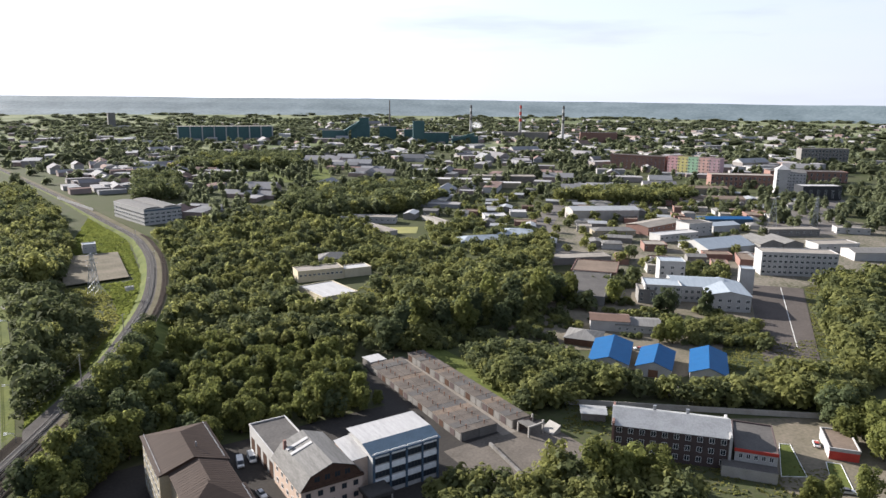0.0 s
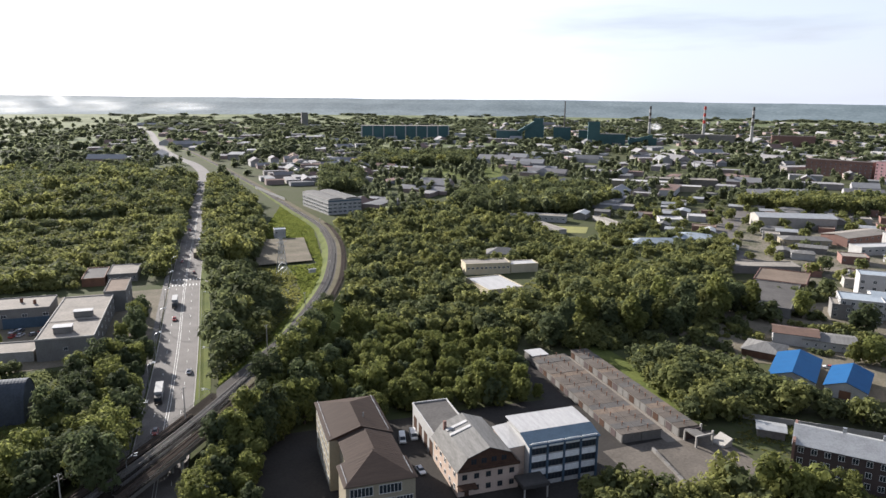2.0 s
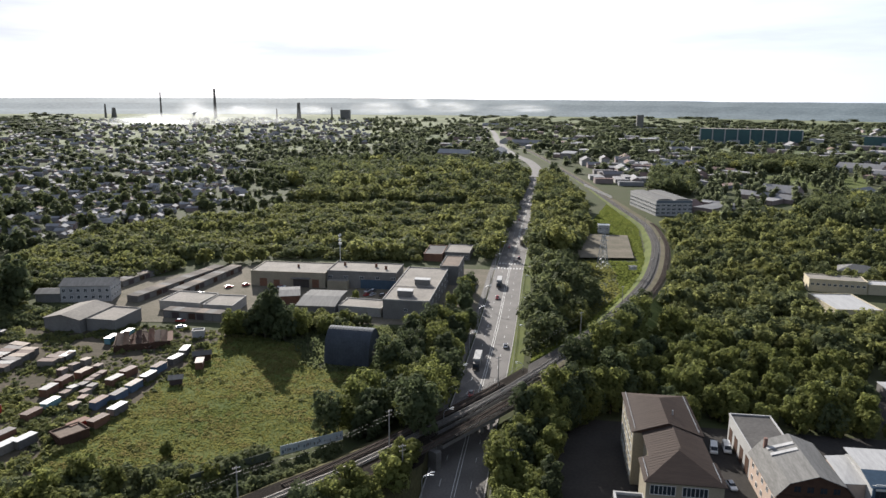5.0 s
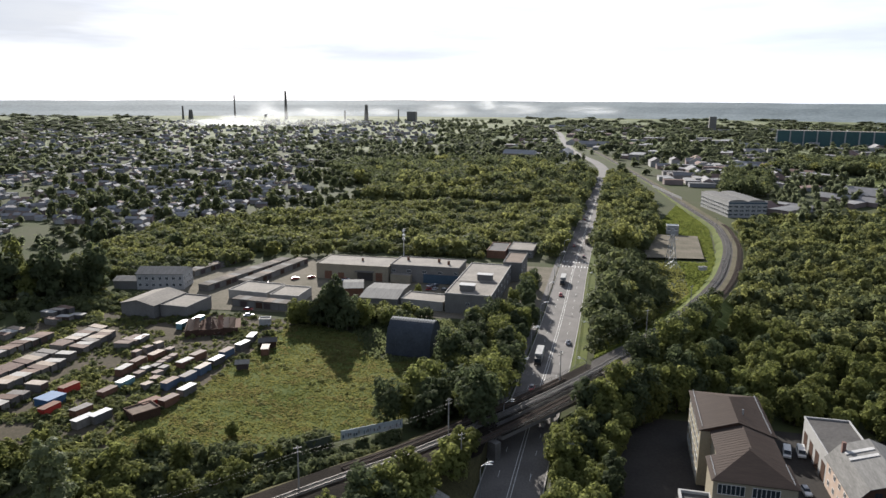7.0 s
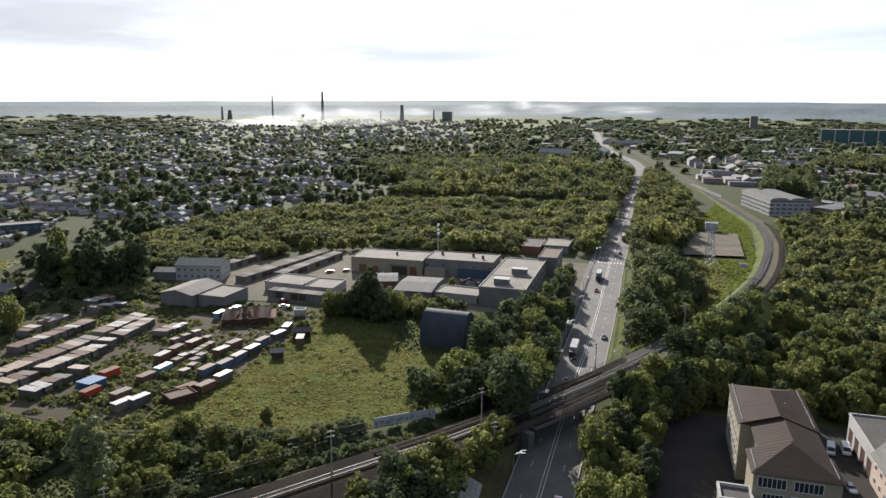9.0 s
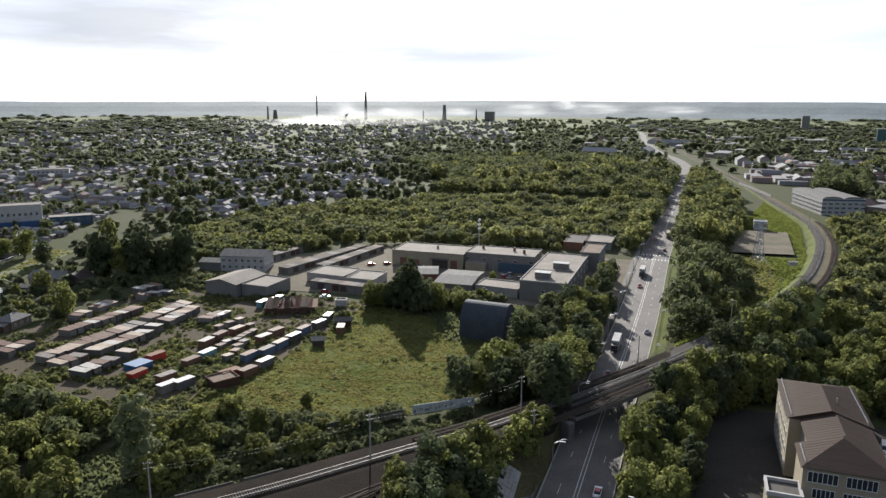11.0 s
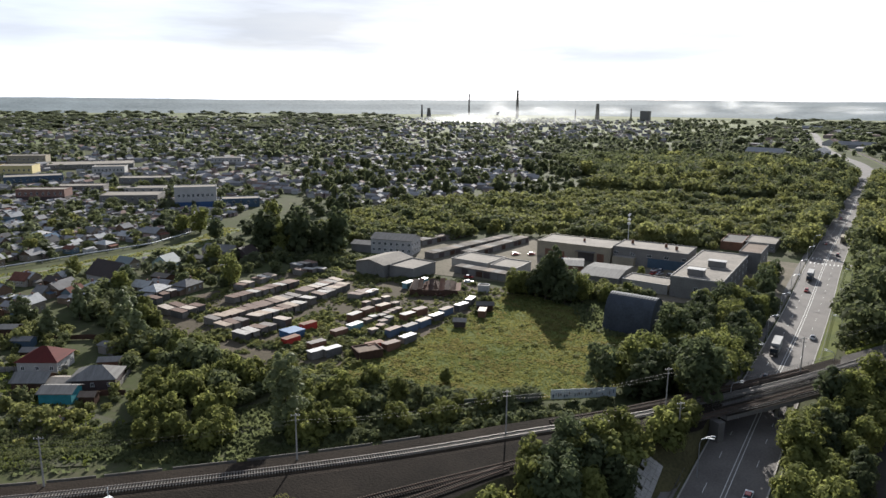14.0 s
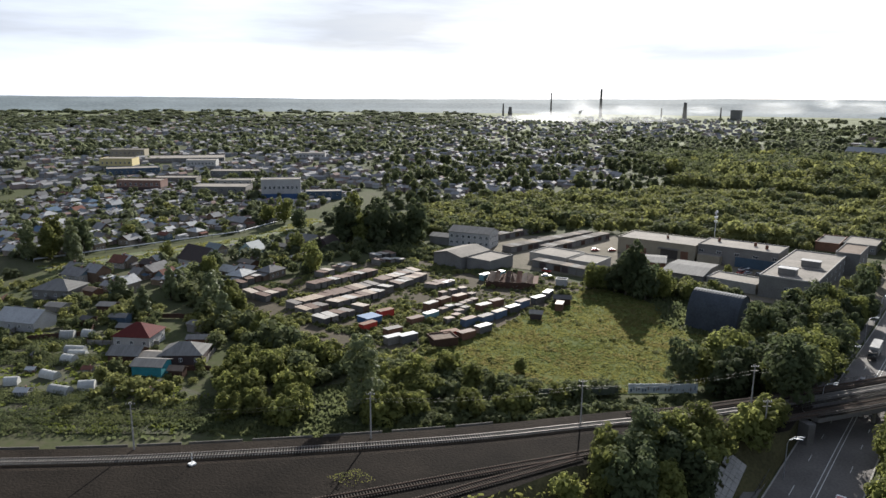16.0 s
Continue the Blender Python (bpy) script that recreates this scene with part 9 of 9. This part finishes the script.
for x, y, n, spread_, s0 in ((-134, 102, 4, 4.0, 1.1), (-150, 110, 5, 5.0, 1.25), (-160, 118, 5, 5.0, 1.2), (-136, 131, 6, 5.0, 1.3), (-148, 128, 5, 5.0, 1.3), (-109, 118, 4, 3.5, 1.0), (-177, 133, 5, 4.0, 1.2), (-165, 130, 5, 4.0, 1.1), (-190, 131, 4, 4.0, 1.1), (-205, 132, 4, 5.0, 1.2), (-122, 270, 4, 4.0, 1.1), (-98, 268, 5, 5.0, 1.1), (-84, 276, 4, 4.0, 1.0), (-112, 142, 4, 5.0, 1.1), (-222, 148, 4, 4.0, 1.0)):
    for _ in range(n):
        key = ("bush0", "bush1", "bush2", "oak0")[int(rng8.integers(4))]
        tree(key, x + rng8.normal(scale=spread_), y + rng8.normal(scale=spread_), s0 * rng8.uniform(0.8, 1.2) * (0.75 if key == "oak0" else 1.0), "dense bright green bush on rough ground", "bushes", "bush")
# both thickets take the dark leaf to imitate their shaded sides
woodland("fence_thicket", [(-128, 136), (-98, 150), (-76, 163), (-66, 170), (-70, 160), (-84, 148), (-98, 137), (-118, 118)], 3.8, 401, 240, 0.17, LEAF_WOOD_DARK, "thicket of bushes along the railway fence", (2.0, 3.0), (3, 5.5))
woodland("yard_thicket", [(-262, 158), (-250, 146), (-206, 130), (-186, 122), (-180, 134), (-212, 142), (-230, 152), (-252, 168)], 5.0, 402, 260, 0.17, LEAF_WOOD_DARK, "thicket between gardens and garage boxes", (2.4, 3.6), (4, 8))
woodland("bright_hedge", [(140, 172), (150, 168), (178, 168), (200, 140), (236, 118), (276, 122), (268, 138), (226, 148), (206, 160), (184, 188), (162, 232), (150, 222)], 4.6, 404, 330, 0.15, LEAF_WOOD, "belt of bright green young trees behind the fence", (2.6, 4.2), (5.5, 10.5), lambda x, y: not (186 < x < 250 and y > 150 and x + y > 352))
woodland("front_trees", [(100, 122), (118, 137), (131, 132), (143, 119), (146, 106), (140, 88), (100, 100)], 5.2, 405, 420, 0.13, LEAF_WOOD, "leafy trees in front of the brick building", (3.2, 4.2), (8, 11.5), lambda x, y: not (112 < x < 132 and y > 136))
BRIGHT_GRASS = mat("bright_grass", (0.15, 0.165, 0.042), (0.085, 0.105, 0.027), 0.9, 0.08, translucent=0.4, spec=0.03)
tufts("verge_weeds", [(-2, 230), (12, 248), (41, 300), (59, 395), (68, 497), (84, 705), (66, 705), (34, 540), (37, 474), (42, 394), (40, 346), (26, 306), (-2, 262)], 0.62, 0.75, 0.4, 73, BRIGHT_GRASS, "bright grass between the trees and the railway", lambda x, y: to_track(x, y)[0] < -6.5 and not (22 < x < 58 and 424 < y < 506))
# mounds of bushes at the foot of the bank, with shady gaps between them
for x, y, n, sp, s0 in ((-141, 101, 5, 3.2, 1.15), (-149, 104, 5, 3.2, 1.2), (-133, 108, 4, 3.0, 1.2), (-131, 96.5, 4, 2.6, 1.0), (-126, 102, 4, 2.6, 1.05), (-109, 116, 4, 2.8, 1.0), (-104, 122, 3, 2.4, 0.95), (-115, 130, 5, 3.2, 1.2), (-108, 133, 4, 3.0, 1.15), (-122, 128, 4, 3.0, 1.1), (-96, 132, 4, 3.0, 1.0), (-88, 140, 4, 3.0, 1.0), (-80, 150, 3, 2.5, 0.9)):
    for _ in range(n):
        tree(("bush0", "bush1", "bush2")[int(rng8.integers(3))], x + rng8.normal(scale=sp), y + rng8.normal(scale=sp), s0 * rng8.uniform(0.8, 1.25), "dense bright green bush at the foot of the railway bank", "bushes", "bush")
tufts("slope_grass", [(14, 300), (26, 306), (40, 346), (42, 394), (37, 424), (21, 424), (24, 372), (20, 350), (18, 320)], 0.75, 0.6, 0.35, 78, MEADOW_TUFT, "rough yellow-green grass on the slope below the railway")
for k, poly in enumerate(([(144, 155), (154, 146), (172, 160), (170, 190), (154, 169)], [(233, 160), (234, 146), (276, 149), (300, 165), (262, 176), (247, 181)], [(276, 148.6), (281, 146), (402, 215), (382, 219)], [(150, 110), (172, 92), (196, 96), (160, 125)], [(146, 329), (169, 315), (188, 345), (171, 354)])):
    tufts("rough_lawn", poly, 0.85, 0.5, 0.3, 80 + k, MEADOW_TUFT, "rough uncut grass between the works buildings", lambda x, y: noise.noise(Vector((x / 6.0, y / 6.0, 4.0))) > -0.25)
# the slope's shade is put into the dark leaf colour of the weeds
tufts("slope_weeds", [(-205, 28), (-150, 66), (-118, 94), (-88, 122), (-66, 148), (-72, 156), (-96, 136), (-128, 106), (-160, 80), (-200, 56)], 1.1, 0.45, 0.5, 75, LEAF_WOOD_DARK, "tall weeds on the slope below the railway, coloured dark for shade", lambda x, y: to_track(x, y)[0] < -6)
woodland("garden_edge_trees", [(-150, 116), (-126, 120), (-118, 132), (-140, 134), (-166, 133), (-200, 135), (-212, 130), (-196, 120), (-170, 114)], 7.5, 407, 420, 0.13, LEAF_WOOD, "leafy trees between gardens and garage boxes", (2.6, 4.4), (3.5, 9), dark=0.6)
woodland("village_edge_trees", [(-250, 168), (-230, 200), (-236, 250), (-262, 262), (-262, 200)], 11.0, 408, 320, 0.15, LEAF_WOOD_DARK, "garden trees at the edge of the village", (2.2, 3.6), (3, 7), lane_free, dark=0.55)
woodland("shed_thicket", [(-260, 239), (-226, 249), (-206, 252), (-206, 280), (-228, 282), (-252, 284), (-268, 266)], 4.2, 413, 160, 0.2, LEAF_WOOD_DARK, "dark bushes and small trees behind the garage boxes", (1.4, 3.0), (1.2, 4.5))
woodland("yard_hedge", [(-128, 258), (-76, 262), (-74, 284), (-100, 282), (-128, 276)], 4.4, 409, 300, 0.16, LEAF_WOOD, "bushes along the back of the meadow", (2.2, 3.4), (3.5, 6.5))
woodland("garage_north_trees", [(-250, 300), (-214, 306), (-198, 372), (-170, 376), (-160, 392), (-240, 352), (-300, 330)], 6.0, 410, 300, 0.16, LEAF_WOOD, "bushy trees behind the garage rows", (3.0, 4.4), (5, 9))
woodland("box_yard_weeds", [(-232, 150), (-130, 142), (-122, 185), (-126, 262), (-205, 262), (-230, 230)], 2.3, 721, 60, 0.28, LEAF_WOOD, "weeds growing between the garage boxes", (0.5, 1.5), (0.4, 1.6), lambda x, y: noise.noise(Vector((x / 9.0, y / 9.0, 3.0))) > -0.16, gaps=0.0)
woodland("village_gardens", [(-322, 126), (-258, 128), (-232, 196), (-250, 262), (-300, 262), (-340, 290), (-362, 310), (-420, 420), (-560, 430), (-620, 300), (-520, 150), (-430, 100), (-350, 132)], 13.0, 411, 200, 0.18, LEAF_WOOD_DARK, "fruit trees and bushes in the village gardens", (1.8, 3.8), (2.2, 7.0), lane_free)

# single trees round the works courts
for key, x, y, s in (("tall0", 140.0, 256.0, 1.15), ("tall1", 150.0, 259.0, 1.2), ("tall0", 160.0, 254.0, 1.1), ("tall1", 170.0, 252.0, 1.25), ("tall0", 180.0, 258.0, 1.2), ("tall1", 196.0, 270.0, 1.25), ("tall0", 208.0, 266.0, 1.35), ("tall1", 222.0, 262.0, 1.4), ("tall0", 232.0, 268.0, 1.25), ("tall1", 243.0, 262.0, 1.1), ("dark2", 130.0, 250.0, 1.3), ("dark1", 188.0, 248.0, 1.2), ("dark2", 202.0, 256.0, 1.15), ("dark0", 176.0, 262.0, 1.4)):
    tree(key, x, y, s, "tall leafy tree behind the garage rows", "works trees")
for key, x, y, s in (("oak2", 263.0, 251.2, 1.25), ("dark2", 272.6, 224.5, 1.25), ("dark0", 269.0, 227.0, 0.95), ("tall0", 290.0, 215.5, 0.9), ("oak1", 241.4, 194.5, 1.1), ("oak0", 237.0, 198.0, 0.9), ("oak2", 246.0, 197.5, 1.0), ("tall1", 88.6, 203.6, 0.9), ("oak2", 83.0, 207.0, 1.2), ("tall0", 217.0, 269.6, 1.0), ("dark2", 238.0, 269.7, 1.2), ("dark1", 246.0, 276.0, 1.2)):
    tree(key, x, y, s, "full leafy tree among the works buildings", "works trees")
# low concrete wall along the track, above the slope
kw = thing("track_wall", 0, 0, 0, 0, "low stained concrete edging wall along the track", "wall")
for i in range(at_x(-150), at_x(-74)):
    p, q = MAIN[i] - MAIN_N[i] * 7.4, MAIN[i + 1] - MAIN_N[i + 1] * 7.4
    if i % 7 != 3:
        part("wall_panel", Shape().bar((*p, land(*p) - 0.1), (*q, land(*q) - 0.1), 0.18, 0.7), CONCRETE_DARK, kw)
tufts("siding_grass", [(-100, 40), (-80, 66), (-66, 90), (-54, 112), (-44, 124), (-40, 112), (-56, 84), (-76, 52)], 0.8, 0.45, 0.3, 76, MEADOW_TUFT, "dry yellow grass beside the siding")
tufts("ballast_weeds", [(-90, 80), (-84, 80), (-82, 85), (-88, 86)], 0.3, 0.10, 0.06, 77, MEADOW_TUFT, "small patch of weeds on the ballast")

# paved slope beside the footpath, below the bridge
ps = thing("paved_slope", 0, 0, 0, 0, "pale concrete slab paving on the bank beside the footpath", "paving")
ps.matrix_basis = Matrix.Identity(4)
rps = random.Random(31)
for i in range(4):
    for j in range(13):
        if rps.random() < 0.06:
            continue
        xa, ya = -35.6 + i * 1.0, 127.0 + j * 1.06
        dz = rps.uniform(-0.05, 0.03)
        c = [(x, y, max(land(x, y), 0.02) + 0.16 + dz) for x, y in ((xa + 0.04, ya + 0.04), (xa + 0.96, ya + 0.04), (xa + 0.96, ya + 1.02), (xa + 0.04, ya + 1.02))]
        part("slab", Shape().hull8([(x, y, z - 0.3) for x, y, z in c] + c), CONCRETE, ps)
# dark scrub, its leaf colour also holding the tree shade on the bank
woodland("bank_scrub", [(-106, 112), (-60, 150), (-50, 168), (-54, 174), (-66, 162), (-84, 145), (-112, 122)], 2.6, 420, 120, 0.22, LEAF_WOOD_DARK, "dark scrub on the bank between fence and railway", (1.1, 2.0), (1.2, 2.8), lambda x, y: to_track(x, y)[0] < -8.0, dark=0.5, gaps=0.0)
for key, x, y, s in (("oak2", 6.0, 198.0, 1.3), ("dark2", 12.0, 204.0, 1.35), ("oak1", 18.0, 211.0, 1.35), ("dark2", 24.0, 219.0, 1.35), ("oak2", 30.0, 228.0, 1.3), ("dark1", 10.0, 195.0, 1.2), ("oak2", 1.0, 189.0, 1.2), ("dark0", 36.0, 238.0, 1.3), ("oak1", 16.0, 202.0, 1.2), ("oak2", 23.0, 210.0, 1.2), ("oak0", 3.0, 183.0, 1.2), ("dark2", -30.5, 172.0, 1.2), ("dark1", -34.0, 178.0, 1.3), ("oak2", -31.0, 182.0, 1.25)):
    tree(key, x, y, s, "large leafy tree crowding the railway bank", "trees beside the road")

# trees on the bank that hang over the railway beyond the bridge
for i, k in enumerate(range(at_x(3.0), at_x(34.0), max(1, (at_x(34.0) - at_x(3.0)) // 9))):
    p = MAIN[k] + MAIN_N[k] * (RIGHT_TOP[k] + (2.4, 3.6, 3.0)[i % 3])
    tree(("dark2", "oak1", "oak2")[i % 3], float(p[0]), float(p[1]), (1.2, 1.1, 1.25)[i % 3], "leafy tree hanging over the railway bank", "trees beside the road")
for key, x, y, s in (("bush1", -31.5, 150.0, 1.2), ("bush2", -33.5, 146.5, 1.3), ("bush1", -30.8, 157.0, 1.1), ("bush2", -33.0, 154.0, 1.3)):
    tree(key, x, y, s, "dark bush on the bank beside the bridge", "bushes", "bush")

# silvery willows and poplars by the lane, and the tall dark group
for key, x, y, sc in (("grey1", -211, 137, 1.1), ("grey0", -199, 133, 0.9), ("grey1", -254, 125, 0.95), ("grey1", -243, 142, 1.15), ("grey1", -232, 150, 1.0), ("grey1", -222, 146, 0.9), ("silver0", -337, 146, 0.82), ("silver0", -356, 134, 0.85), ("silver0", -322, 141, 0.70)):
    tree(key, x, y, sc, "silvery grey-green willow by the gardens" if "grey" in key else "tall silvery poplar by the lane", "silvery trees", "willow_tree" if "grey" in key else "poplar_tree")
for key, x, y, sc in (("oak1", -256, 165, 1.05), ("dark0", -262, 172, 1.0), ("oak2", -231, 200, 1.15), ("dark1", -319.5, 268, 1.2), ("tall0", -266, 255, 1.7), ("tall0", -247, 261, 1.7), ("tall0", -236.5, 277, 1.7), ("tall0", -257, 266, 1.6), ("tall1", -274, 268, 1.5), ("oak2", -300, 172, 0.8), ("dark0", -288, 216, 0.7), ("oak0", -272, 213, 0.7)):
    tree(key, x, y, sc, "tall dark tree in a group behind the garages" if "tall" in key else "leafy garden tree among the houses", "village trees")

tufts("hangar_weeds", [(-97, 252), (-84, 230), (-72, 224), (-54, 238), (-50, 262), (-58, 278), (-104, 280)], 0.7, 0.45, 0.8, 78, LEAF_WOOD_DARK, "tall weeds round the hangar", lambda x, y: not (-78 < x < -58.5 and 231 < y < 248.5))
# dark leaf colour stands in for shade at the foot of the bushes
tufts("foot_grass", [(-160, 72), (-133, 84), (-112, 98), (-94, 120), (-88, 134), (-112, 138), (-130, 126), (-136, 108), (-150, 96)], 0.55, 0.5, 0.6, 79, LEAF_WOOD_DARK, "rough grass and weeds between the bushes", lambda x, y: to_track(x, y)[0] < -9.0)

for key, x, y, sc in (("tall0", -105.0, 255.0, 1.45), ("tall0", -109.5, 257.0, 1.25), ("dark1", -101.0, 256.0, 1.5), ("dark0", -114.5, 257.5, 1.25), ("oak1", -123.5, 257.0, 1.15), ("oak0", -119.0, 258.0, 1.1), ("oak2", -95.0, 260.0, 1.05), ("oak0", -86.0, 264.5, 1.0)):
    tree(key, x, y, sc, "tall dark tree in a clump at the meadow edge" if sc > 1.2 else "leafy tree at the back of the meadow", "meadow edge trees")

tufts("garden_grass", [(-250, 50), (-160, 62), (-140, 78), (-150, 96), (-190, 92), (-225, 104), (-265, 80)], 0.6, 0.45, 0.45, 81, BRIGHT_GRASS, "grass and low plants between the garden beds", lambda x, y: noise.noise(Vector((x / 6.0, y / 6.0, 4.0))) > -0.05 and all(math.hypot(x - a, y - b) > 5.0 for a, b in ((-210.5, 89), (-207, 88), (-196.2, 75.5), (-183, 72.5), (-180.5, 78.2), (-225.5, 93.5), (-222.5, 98.5), (-199, 67), (-203.5, 84))))
rng9 = np.random.default_rng(90)
for x, y in ((-214.0, 80.0), (-192.0, 84.0), (-204.0, 74.0), (-189.0, 66.0), (-172.0, 82.0), (-164.0, 86.0)):
    put(HOUSES[5], x, y, 33 + float(rng9.uniform(-8, 8)), float(rng9.uniform(0.4, 0.6)), label="small weathered garden shed among the beds")

for key, x, y, sc in (("oak2", 126.5, 121.5, 1.4), ("tall1", 130.0, 117.5, 0.85), ("oak1", 134.3, 118.9, 1.35), ("oak2", 139.6, 113.8, 1.2), ("tall1", 137.0, 110.0, 0.8), ("grey0", 150.0, 112.0, 0.55), ("oak1", 172.0, 90.0, 0.8), ("oak0", 178.0, 88.0, 0.75), ("oak2", 184.0, 82.0, 0.9), ("oak1", 215.0, 104.0, 1.2), ("oak2", 220.0, 98.0, 1.3), ("dark2", 223.0, 112.0, 1.3), ("oak1", 229.0, 118.0, 1.3), ("oak2", 213.0, 92.0, 1.1), ("oak0", 227.0, 104.0, 1.3), ("oak2", 208.0, 86.0, 1.0)):
    tree(key, x, y, sc, "tall leafy tree in front of the brick building", "trees by the brick building")
